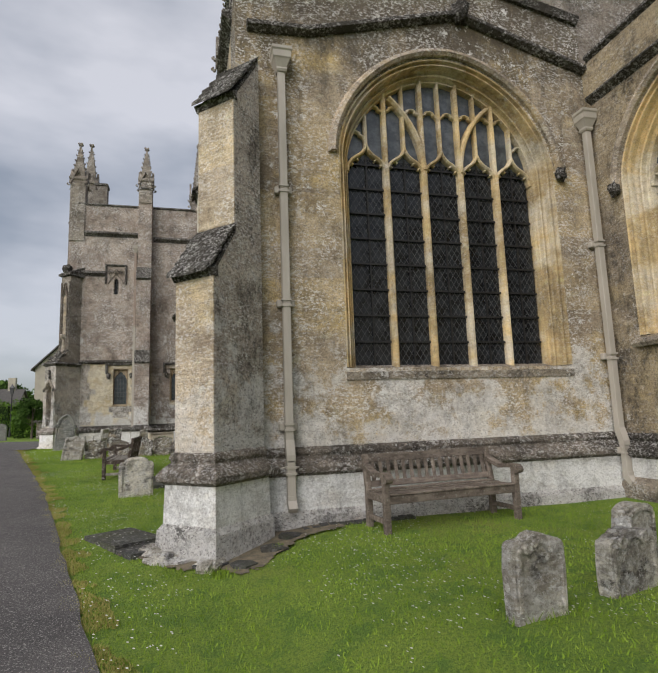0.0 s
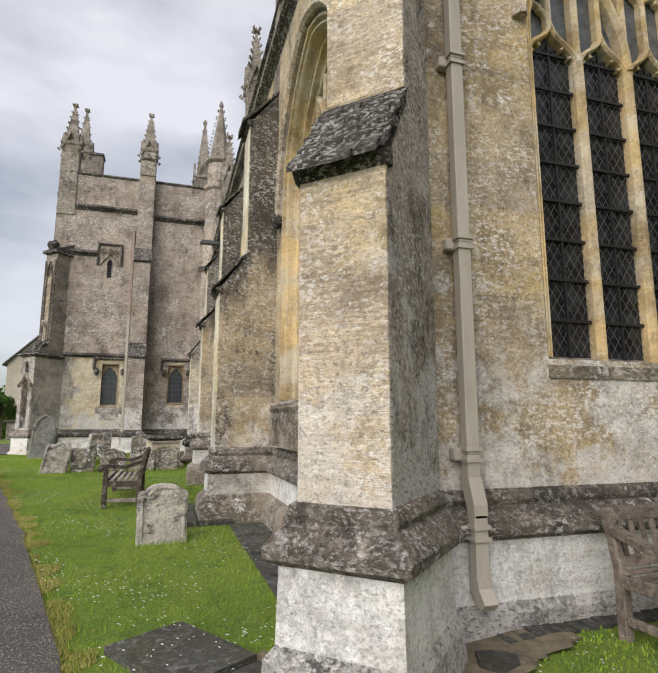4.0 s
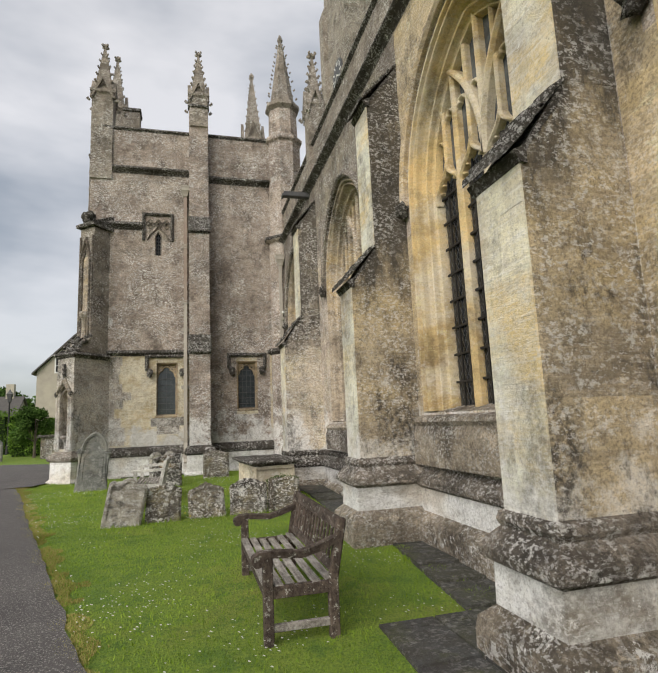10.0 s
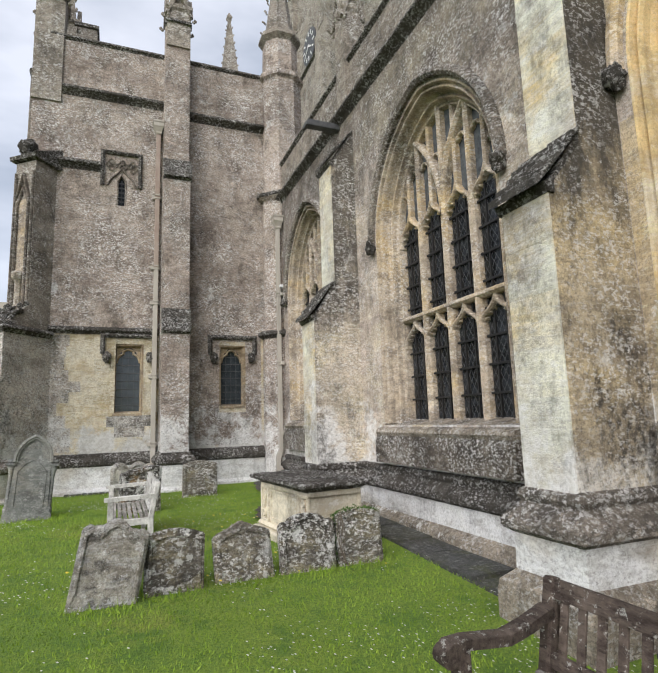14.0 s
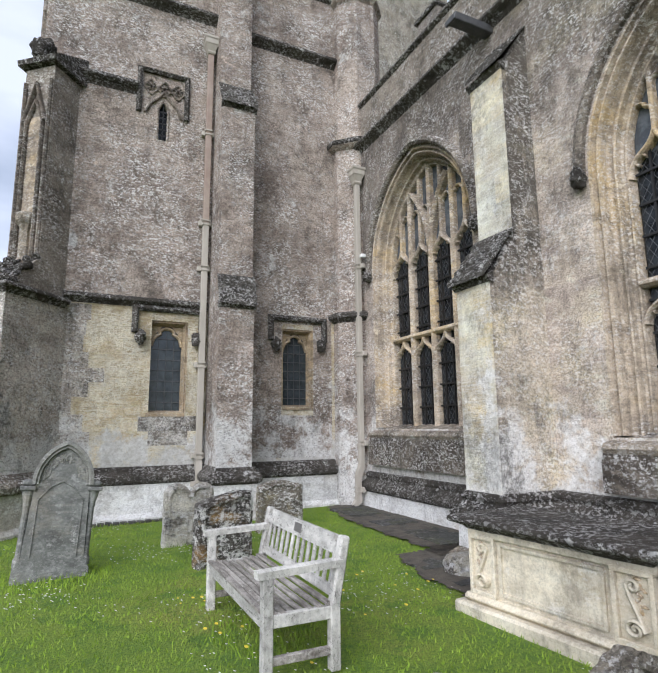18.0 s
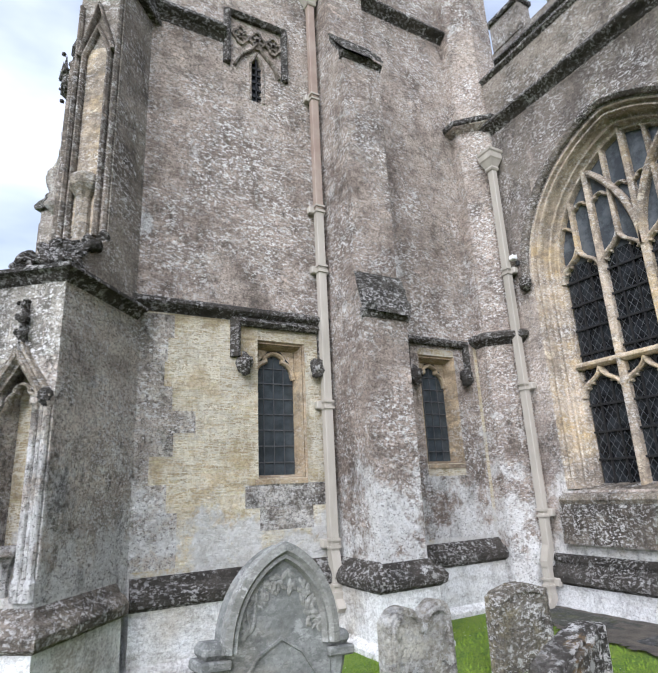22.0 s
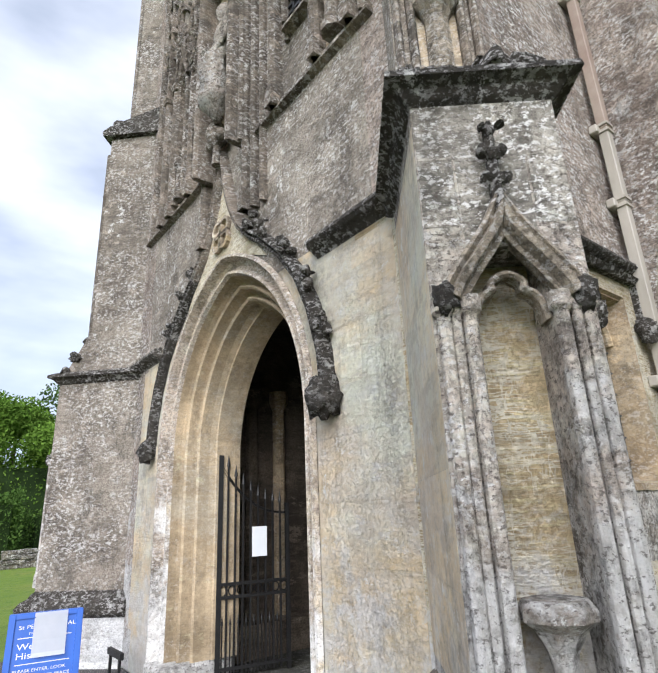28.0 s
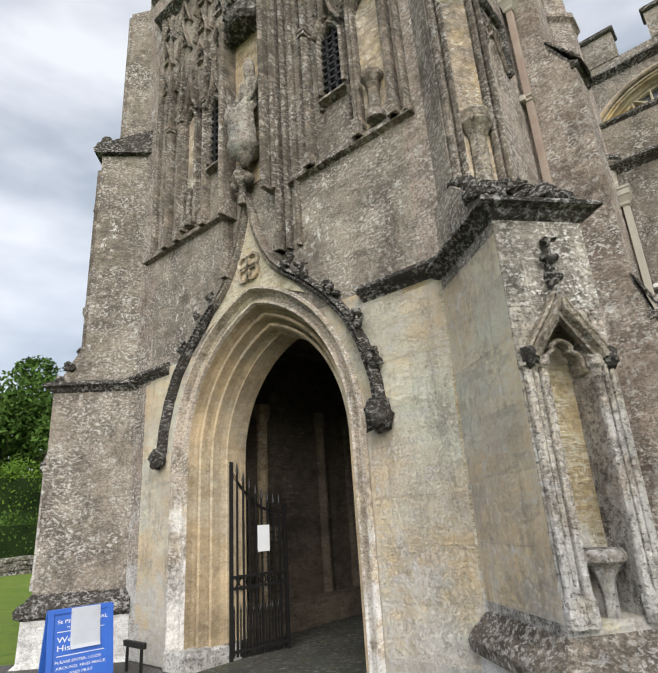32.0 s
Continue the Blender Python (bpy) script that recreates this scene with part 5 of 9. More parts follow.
prism(bm, [(-3.095, 0.03), (-3.08, 0.03), (-3.08, 0.06), (-3.095, 0.06)], 6.9, 7.6, lambda p, q, x: pe(p, q, x))
part("saddle_bar", bm, IRON, w)


# porch side buttress with its pinnacle
def tput(u, o, v):
    return (u, 24.2 - o, v)


buttress("buttress", "tall rubble buttress of the porch side with slate weatherings", tput, -2.2, -1.63, [(0.81, 3.90, 4.40), (0.70, 7.45, 8.0), (0.42, 11.5, 11.8)], RUBBLE, RUBBLE, 11.8, seed=15, group="", base=0.2)
porch_plinth([tput(-2.2, 0, 0)[:2], tput(-2.2, 0.81, 0)[:2], tput(-1.63, 0.81, 0)[:2], tput(-1.63, 0, 0)[:2]], "round the porch buttress")


def crocket(bm, m, size):
    """A small leafy knob."""
    for k, (dx, dz, r) in enumerate(((0.5, 0.1, 0.42), (0.9, 0.35, 0.34), (0.75, 0.7, 0.22))):
        c = bmesh.ops.create_icosphere(bm, subdivisions=1, radius=r * size, matrix=m @ Matrix.Translation((dx * size, 0, dz * size)) @ Matrix.Diagonal((1, 0.75, 1.1, 1)))


def pinnacle(name, label, x, y, z0, r, shaft, spire, mat, sides=4, turn=math.pi / 4, group="pinnacles", crockets=5):
    p = thing(name, label, "pinnacle", group, at=(x, y, z0))
    bm = bmesh.new()
    k = math.sqrt(2) if sides == 4 else 1.06
    lathe(bm, [(r * k, 0), (r * k, shaft), (r * k * 1.18, shaft + 0.06), (r * k * 1.18, shaft + 0.14), (r * k * 0.95, shaft + 0.2)], sides, turn=turn)
    part("shaft", bm, mat, p)
    bm = bmesh.new()
    lathe(bm, [(r * k * 0.86, shaft + 0.18), (r * k * 0.80, shaft + 0.3), (r * 0.16, shaft + spire * 0.9), (r * 0.30, shaft + spire * 0.93), (r * 0.26, shaft + spire * 0.96), (r * 0.06, shaft + spire)], max(sides, 4), turn=turn)
    part("spirelet", bm, mat, p)
    for s in range(4):
        bm = bmesh.new()
        a = turn + math.pi / 4 + s * math.pi / 2
        put = lambda u, d, v: (math.cos(a) * (r * 1.02 - d) - math.sin(a) * u, math.sin(a) * (r * 1.02 - d) + math.cos(a) * u, v)
        sweep_wall(bm, put, [(r * 0.95, shaft - 0.15), (0.0, shaft + spire * 0.26), (-r * 0.95, shaft - 0.15)], [(0.0, 0.05), (0.0, -0.05), (-0.06, -0.05), (-0.06, 0.05)])
        for sg in (-1, 1):
            crocket(bm, Matrix.Translation(put(sg * r * 0.95, -0.02, shaft - 0.22)) @ Matrix.Rotation(a, 4, "Z"), 0.11)
        part("gablet", bm, mat, p)
    for s in range(4):
        a = turn + s * math.pi / 2
        for i in range(crockets):
            bm = bmesh.new()
            f = (i + 0.6) / (crockets + 0.6)
            rr = r * k * 0.8 * (1 - f) + r * 0.16 * f
            crocket(bm, Matrix.Rotation(a, 4, "Z") @ Matrix.Translation((rr * 0.8, 0, shaft + 0.3 + (spire * 0.9 - 0.3) * f)), 0.10 * (1.15 - 0.5 * f))
            part("crocket", bm, mat, p)
    bm = bmesh.new()
    for s in range(4):
        crocket(bm, Matrix.Rotation(turn + s * math.pi / 2, 4, "Z") @ Matrix.Translation((0.0, 0, shaft + spire * 0.93)), 0.12)
    part("finial", bm, mat, p)
    return p


pinnacle("pinnacle", "crocketed pinnacle rising from the porch side buttress", -1.91, 23.99, 10.9, 0.27, 0.95, 1.75, GREYST)
pinnacle("pinnacle", "crocketed corner pinnacle of the porch", -4.72, 24.45, 9.2, 0.30, 2.7, 1.9, GREYST)
pinnacle("pinnacle", "crocketed pinnacle on the porch front", -4.6, 26.3, 10.8, 0.30, 1.75, 2.2, GREYST)
pinnacle("pinnacle", "crocketed pinnacle on the far porch corner", 0.4, 29.2, 10.8, 0.42, 2.6, 3.4, GREYST, crockets=8)
pinnacle("pinnacle", "crocketed pinnacle on the far porch buttress", -4.7, 29.0, 10.8, 0.30, 1.1, 1.9, GREYST)

# stair turret in the corner
t = thing("stair_turret", "octagonal stair turret in the angle of porch and aisle, with a crocketed spire", "turret", kind="structure", at=(0.78, 24.25, 0))
bm = bmesh.new()
lathe(bm, [(0.62, 0.2), (0.62, 3.9), (0.70, 3.93), (0.72, 4.02), (0.60, 4.1), (0.60, 7.35), (0.72, 7.42), (0.74, 7.52), (0.56, 7.62), (0.54, 10.7), (0.62, 10.78), (0.62, 10.88), (0.48, 11.0), (0.46, 11.9)], 8, turn=math.pi / 8)
part("shaft", bm, RUBBLE, t)
bm = bmesh.new()
lathe(bm, [(0.46, 11.88), (0.58, 12.0), (0.56, 12.12), (0.42, 12.16), (0.06, 14.5), (0.10, 14.6), (0.03, 14.8)], 8, turn=math.pi / 8)
part("spire", bm, GREYST, t)
for s in range(8):
    for i in range(7):
        bm = bmesh.new()
        f = (i + 0.5) / 7
        crocket(bm, Matrix.Rotation(math.pi / 8 + s * math.pi / 4, 4, "Z") @ Matrix.Translation((0.42 * (1 - f) + 0.05, 0, 12.2 + 2.3 * f)), 0.075)
        part("crocket", bm, GREYST, t)
for z in (3.97, 7.47):
    bm = bmesh.new()
    lathe(bm, [(0.62, z - 0.1), (0.75, z - 0.02), (0.75, z + 0.05), (0.60, z + 0.12)], 8, turn=math.pi / 8)
    part("string_course", bm, DARK, t, "dark moulded band")


# diagonal corner buttresses of the porch
def corner_put(cx, cy, ax, ay):
    """Out along (ax, ay); u to the right as one looks at its face."""
    def put(u, o, v):
        return (cx + ax * o - ay * u, cy + ay * o + ax * u, v)
    return put


AX, AY = -0.64, -0.768
se = corner_put(-4.72, 24.27, AX, AY)
nw = corner_put(-4.72, 29.2, -0.707, 0.707)


def corner_buttress(put, label, seed, ur, pr=0.98, mat=None):
    b = thing("buttress", label, "buttress", "porch corner buttresses", kind="structure")
    w = 0.315
    prof = [(-0.3, 0.2), (pr, 0.2), (pr, 3.85), (-0.3, 3.85)]
    bm = bmesh.new()
    n0, n1, nt, nb, nd = -0.15, 0.15, 2.78, 1.42, 0.20
    for u0, u1 in ((-w, n0), (n1, w)):
        side_bm = bmesh.new()
        prism(side_bm, prof, u0, u1, lambda p, q, s: put(s, p, q))
        part("niche_side", side_bm, mat or FLANK, b)
    prism(bm, [(-0.3, nt + 0.28), (pr, nt + 0.28), (pr, 3.85), (-0.3, 3.85)], n0, n1, lambda p, q, s: put(s, p, q))
    part("head_block", bm, mat or NICHEHEAD, b)
    bm = bmesh.new()
    prism(bm, [(-0.3, 0.2), (pr, 0.2), (pr, nb), (-0.3, nb)], n0, n1, lambda p, q, s: put(s, p, q))
    part("foot_block", bm, mat or FRONT, b)
    bm = bmesh.new()
    prism(bm, [(-0.3, nb), (pr - nd, nb), (pr - nd, nt + 0.28), (-0.3, nt + 0.28)], n0, n1, lambda p, q, s: put(s, p, q))
    part("niche_back", bm, SCRATCH, b, "crumbling ochre niche back")
    wp = lambda u, d, v: put(u, pr - d, v)
    # shafts beside the niche
    for s in (-1, 1):
        for k, (du, rr) in enumerate(((0.0, 0.028), (0.055, 0.02), (0.10, 0.028))):
            bm = bmesh.new()
            lathe(bm, [(rr * 1.5, 1.40), (rr * 1.5, 1.52), (rr, 1.56), (rr, nt - 0.02), (rr * 1.7, nt), (rr * 1.7, nt + 0.06)], 8, Matrix.Translation(put(s * (0.175 + du), pr + 0.015, 0)))
            part("shaft", bm, FLANK, b, smooth=False)
    bm = bmesh.new()
    og = [(0.245, nt + 0.05), (0.225, nt + 0.10), (0.165, nt + 0.19), (0.095, nt + 0.285), (0.04, nt + 0.365), (0.0, nt + 0.46)]
    og += [(-x, z) for x, z in og[-2::-1]]
    sweep_wall(bm, wp, og, [(0.065, 0.02), (0.065, -0.03), (0.045, -0.035), (0.03, -0.08), (0.005, -0.09), (-0.008, -0.045), (-0.025, -0.07), (-0.04, -0.06), (-0.045, 0.02)])
    part("ogee_hood", bm, CRUST, b, "carved ogee hood")
    bm = bmesh.new()
    bar(bm, wp, trefoil(0, 0.145, nt - 0.03, 0.20, 8), 0.03, 0.01, 0.10)
    part("cusped_head", bm, CRUST, b)
    boss("label_stop", wp(-0.265, -0.04, nt + 0.05), 0.062, b, DARK, seed)
    boss("label_stop", wp(0.265, -0.04, nt + 0.05), 0.062, b, DARK, seed + 1)
    bm = bmesh.new()
    bar(bm, wp, [(0, nt + 0.42), (0, nt + 0.84)], 0.045, -0.07, 0.0)
    for z, sz in ((nt + 0.55, 0.032), (nt + 0.68, 0.034), (nt + 0.80, 0.026)):
        for du in (-0.04, 0.0, 0.04):
            bmesh.ops.create_icosphere(bm, subdivisions=2, radius=sz * (0.8 if du else 1.0), matrix=Matrix.Translation(wp(du, -0.06, z + (0.02 if du else 0))))
    for v in bm.verts:
        v.co += Vector((noise.noise(v.co * 22), noise.noise(v.co * 22 + Vector((7, 0, 0))), noise.noise(v.co * 22 + Vector((0, 7, 0))))) * 0.022
    part("finial", bm, DARK, b, "leafy finial")
    # bracket for a figure
    bm = bmesh.new()
    lathe(bm, [(0.04, nb), (0.035, nb + 0.10), (0.05, nb + 0.18), (0.06, nb + 0.20), (0.09, nb + 0.25), (0.13, nb + 0.28), (0.13, nb + 0.31), (0.11, nb + 0.34)], 8, Matrix.Translation(put(0, pr - 0.06, 0)), turn=math.pi / 8)
    part("bracket", bm, FLANK, b, "carved bracket")
    # cornice and worn cresting
    path = [put(-w, -0.1, 0)[:2], put(-w, pr, 0)[:2], put(w, pr, 0)[:2], put(w, -0.1, 0)[:2]]
    prof = [(0.0, 3.94), (0.05, 3.92), (0.11, 3.885), (0.115, 3.85), (0.06, 3.83), (0.03, 3.79), (0.0, 3.77)]
    for pth in (path,):
        a, c = Vector(pth[1]) - Vector(pth[0]), Vector(pth[2]) - Vector(pth[1])
        if a.x * c.y - a.y * c.x < 0:
            pth = pth[::-1]
        bm = bmesh.new()
        sweep_plan(bm, pth, prof)
        prism(bm, [(-0.3, 3.84), (pr + 0.02, 3.84), (pr + 0.02, 3.93), (-0.3, 3.93)], -w - 0.02, w + 0.02, lambda p, q, s: put(s, p, q))
        part("cornice", bm, DARK, b, "dark weathered cornice")
    bm = bmesh.new()
    rnd = random.Random(seed)
    for k in range(46):
        u, o = rnd.uniform(-w * 0.95, w * 0.95), rnd.uniform(ur, pr + 0.02)
        rise_ = 0.49 * min(1.0, max(0.0, (pr - 0.05 - o) / (pr - 0.06 - ur)))
        bmesh.ops.create_icosphere(bm, subdivisions=2, radius=rnd.uniform(0.03, 0.075), matrix=Matrix.Translation(put(u, o, 3.94 + rise_ + rnd.uniform(-0.03, 0.05))) @ Matrix.Rotation(rnd.uniform(0, 3), 4, "Z") @ Matrix.Diagonal((1.5, 0.9, 0.8, 1)))
    for v in bm.verts:
        v.co += Vector((noise.noise(v.co * 9), noise.noise(v.co * 9 + Vector((7, 0, 0))), noise.noise(v.co * 9 + Vector((0, 7, 0))))) * 0.06
        v.co += Vector((1, 1, 1)) * 0.03 * noise.noise(v.co * 25)
    part("cresting", bm, DARK, b, "broken carved cresting", smooth=True)
    # upper stage, set back
    uw = 0.27
    bm = bmesh.new()
    prism(bm, [(-0.3, 3.9), (ur, 3.9), (ur, 7.55), (-0.3, 7.55)], -uw, uw, lambda p, q, s: put(s, p, q))
    prism(bm, [(0.0, 3.93), (pr - 0.05, 3.93), (ur + 0.01, 4.42), (0.0, 4.42)], -uw - 0.03, uw + 0.03, lambda p, q, s: put(s, p, q))
    part("upper_body", bm, GREYST, b)
    up = lambda u, d, v: put(u, ur - d, v)
    bm = bmesh.new()
    box_pts = [(0.15, 4.45), (0.15, 6.6), (0.0, 6.95), (-0.15, 6.6), (-0.15, 4.45)]
    bar(bm, up, box_pts, 0.05, -0.07, 0.02)
    bar(bm, up, [(0.235, 4.2), (0.235, 7.3)], 0.05, -0.06, 0.02)
    bar(bm, up, [(-0.235, 4.2), (-0.235, 7.3)], 0.05, -0.06, 0.02)
    bar(bm, up, [(0.2, 6.6), (0.0, 7.25), (-0.2, 6.6)], 0.05, -0.09, 0.02)
    part("niche_frame", bm, CARVED, b, "carved upper niche frame")
    bm = bmesh.new()
    quad(bm, [up(-0.14, -0.006, 4.3), up(0.14, -0.006, 4.3), up(0.14, -0.006, 6.7), up(-0.14, -0.006, 6.7)])
    part("niche_back", bm, BUFF, b)
    bm = bmesh.new()
    lathe(bm, [(0.13, 4.28), (0.13, 4.36), (0.08, 4.42), (0.075, 4.86), (0.10, 4.92), (0.15, 4.98), (0.155, 5.08), (0.12, 5.12)], 8, Matrix.Translation(put(0, ur + 0.02, 0)), turn=math.pi / 8)
    part("pedestal", bm, CRUST, b, "empty statue pedestal")
    bm = bmesh.new()
    prism(bm, [(-0.3, 7.55), (ur + 0.1, 7.58), (ur + 0.12, 7.66), (ur, 7.74), (-0.3, 8.1)], -uw - 0.08, uw + 0.08, lambda p, q, s: put(s, p, q))
    part("cap", bm, DARK, b, "dark moulded cap")
    boss("beast", up(0.0, 0.0, 7.85), 0.2, b, DARK, seed + 5)
    return b


corner_buttress(se, "diagonal porch buttress with a canopied niche and broken cresting", 50, 0.42)
corner_buttress(nw, "far diagonal porch buttress with weathered cornice", 60, 0.82, 1.15, GREYST)
for put_, w_, p_, roll_ in ((se, 0.315, 0.98, ROLL), (nw, 0.315, 1.15, DARK)):
    pth = [put_(-w_, 0.0, 0)[:2], put_(-w_, p_, 0)[:2], put_(w_, p_, 0)[:2], put_(w_, 0.0, 0)[:2]]
    a, c = Vector(pth[1]) - Vector(pth[0]), Vector(pth[2]) - Vector(pth[1])
    if a.x * c.y - a.y * c.x < 0:
        pth = pth[::-1]
    porch_plinth(pth, "round a porch corner buttress", roll_)

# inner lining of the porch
# lining darkened by colour for the shade inside
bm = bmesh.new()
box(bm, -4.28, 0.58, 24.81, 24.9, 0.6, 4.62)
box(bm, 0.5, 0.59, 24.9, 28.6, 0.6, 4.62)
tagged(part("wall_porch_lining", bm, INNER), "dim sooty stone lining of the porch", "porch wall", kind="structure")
# squared stones of the porch
P_E = bpy.data.objects["wall_porch_east"]
grey_edge = lambda lo: -4.02 + 0.16 * math.sin(lo * 5.3) + 0.08 * math.sin(lo * 17.0)
dim = lambda lo: 0.10 * math.sin(lo * 9.0)
ashlar(P_E, pe, -4.55, -2.24, 1.41, 3.88, 0.24, [lambda lo, hi: (grey_edge(lo), 9.0)], FLANK, 311, proud=0.001, lengths=(0.2, 0.5))
ashlar(P_E, pe, -4.55, -2.24, 1.41, 3.88, 0.24, [lambda lo, hi: (-9.0, grey_edge(lo)), gap(-3.11, -2.48, 2.17, 3.73), lambda lo, hi: (-3.16 + dim(lo), -2.42 - dim(lo)) if 1.62 < (lo + hi) / 2 < 2.17 else None], SCRATCH, 311, proud=0.001, lengths=(0.3, 0.7))
ashlar(P_E, pe, -4.55, -2.24, 1.41, 3.88, 0.24, [lambda lo, hi: (-9.0, 9.0) if not 1.62 < (lo + hi) / 2 < 2.17 else (-9.0, -3.16 + dim(lo)), lambda lo, hi: (-2.42 - dim(lo), 9.0)], LICHENED, 311, proud=0.001, lengths=(0.3, 0.6))
ashlar(P_E, pe, -1.6, 0.15, 1.41, 3.95, 0.34, [gap(-0.85, -0.23, 2.23, 3.73)], RUBBLE, 312, proud=0.001)


def hood_half(v):
    return float(np.interp(v, (0, 2.7, 2.75, 3.1, 3.45, 3.75, 4.02, 4.28, 4.45, 4.62, 4.84, 5.08, 5.36, 5.7), (1.43, 1.43, 1.62, 1.60, 1.50, 1.36, 1.14, 0.86, 0.62, 0.44, 0.30, 0.19, 0.11, 0.0)))


around_hood = lambda lo, hi: (ARCH_C - hood_half(lo), ARCH_C + hood_half(lo))
ashlar(bpy.data.objects["wall_porch_front"], pf, 24.45, 28.8, 1.0, 3.78, 0.36, [around_hood], FRONT, 313, lengths=(0.35, 0.8))
ashlar(bpy.data.objects["wall_porch_front_upper"], pf, 24.6, 28.7, 4.03, 5.56, 0.40, [around_hood], GREYST, 314, lengths=(0.4, 0.9))
B_SE = next(o for o in bpy.data.objects if o.get("label") == "diagonal porch buttress with a canopied niche and broken cresting")
for s_ in (-1, 1):
    ashlar(B_SE, lambda u, d, v: se(s_ * (0.315 - d), u, v), 0.0, 0.97, 1.42, 3.68, 0.40, [], FRONT if s_ < 0 else FLANK, 315 + s_, lengths=(0.35, 0.7))
ashlar(B_SE, lambda u, d, v: se(u, 0.98 - d, v), -0.31, 0.31, 3.16, 3.78, 0.31, [gap(-0.16, 0.16, 3.0, 3.3)], NICHEHEAD, 318)

B_NW = next(o for o in bpy.data.objects if o.get("label") == "far diagonal porch buttress with weathered cornice")
bm = bmesh.new()
prism(bm, [(-0.3, 7.6), (0.56, 7.6), (0.56, 10.6), (-0.3, 10.9)], -0.20, 0.20, lambda p, q, s: nw(s, p, q))
part("upper_shaft", bm, GREYST, B_NW, "slim set-back upper stage")
for u in (-0.19, 0.19):
    bm = bmesh.new()
    bar(bm, lambda p, d, v: nw(p, 0.56 - d, v), [(u, 7.7), (u, 10.5)], 0.05, -0.04, 0.02)
    part("corner_roll", bm, CARVED, B_NW)

# ---- porch front: great arch, hood, panels, statue ----
arch = thing("porch_arch", "great moulded porch arch with an ogee hood and worn head stops", "archway", kind="structure")
bm = bmesh.new()
prof = [(0.0, -0.004), (0.015, -0.035), (0.04, -0.035), (0.052, 0.01), (0.06, 0.06), (0.10, 0.09), (0.145, 0.08), (0.16, 0.035), (0.185, 0.03), (0.20, 0.07),
        (0.205, 0.15), (0.225, 0.21), (0.255, 0.225), (0.268, 0.17), (0.288, 0.155), (0.305, 0.175), (0.31, 0.26), (0.33, 0.325), (0.352, 0.33), (0.362, 0.265), (0.382, 0.25), (0.40, 0.27), (0.405, 0.38), (0.425, 0.44), (0.44, 0.45), (0.45, 0.72)]
ap = arch_pts(ARCH_C, 1.42, 2.72, 1.78, "pointed", 18, base=0.80)
sweep_wall(bm, pf, ap, prof[:10], ends=False)
part("outer_order", bm, WESTBAY, arch, "pale weathered outer order")
bm = bmesh.new()
sweep_wall(bm, pf, ap, prof[9:], ends=False)
part("inner_order", bm, GOLD, arch, "golden-brown moulded inner orders")
for s in (-1, 1):
    bm = bmesh.new()
    box(bm, -5.05, -4.32, ARCH_C + s * 1.22 - 0.24, ARCH_C + s * 1.22 + 0.22, 0.4, 0.80, 0.03)
    part("base_block", bm, FLANK, arch, "worn base block")
og = [(1.60, 2.85), (1.575, 3.1), (1.47, 3.45), (1.32, 3.75), (1.10, 4.02), (0.82, 4.28), (0.58, 4.45), (0.40, 4.62), (0.26, 4.84), (0.15, 5.08), (0.07, 5.36), (0.0, 5.66)]
line = [(ARCH_C + a, z) for a, z in og] + [(ARCH_C - a, z) for a, z in og[-2::-1]]
HOOD = [(0.05, 0.02), (0.05, -0.03), (0.03, -0.08), (0.01, -0.085), (0.0, -0.05), (-0.015, -0.10), (-0.04, -0.09), (-0.055, -0.04), (-0.06, 0.02)]
for run_, mt_, lb_ in ((line[:7], DARK, "blackened lower limb of the hood"), (line[6:-6], CARVED, "grey ogee point of the hood"), (line[-7:], DARK, "blackened lower limb of the hood")):
    bm = bmesh.new()
    sweep_wall(bm, pf, run_, HOOD)
    part("ogee_hood", bm, mt_, arch, lb_)
for i, s in enumerate((-1, 1)):
    boss("head_stop", pf(ARCH_C + s * 1.62, -0.08, 2.78), 0.14 if s < 0 else 0.11, arch, DARK, 70 + i)
rnd = random.Random(5)
for s in (-1, 1):
    for (a, z) in ((1.60, 3.28), (1.44, 3.66), (1.18, 4.06), (0.86, 4.36), (0.60, 4.55)):
        if s > 0 and a > 1.3:
            continue
        bm = bmesh.new()
        for k in range(6):
            bmesh.ops.create_icosphere(bm, subdivisions=2, radius=rnd.uniform(0.02, 0.05), matrix=Matrix.Translation(pf(ARCH_C + s * (a + 0.02) + rnd.uniform(-0.05, 0.05), -0.08 + rnd.uniform(-0.03, 0.03), z + rnd.uniform(-0.07, 0.07))))
        for v in bm.verts:
            v.co += Vector((noise.noise(v.co * 16), noise.noise(v.co * 16 + Vector((7, 0, 0))), noise.noise(v.co * 16 + Vector((0, 7, 0))))) * 0.03
        part("crocket", bm, DARK, arch, "worn leaf crocket")
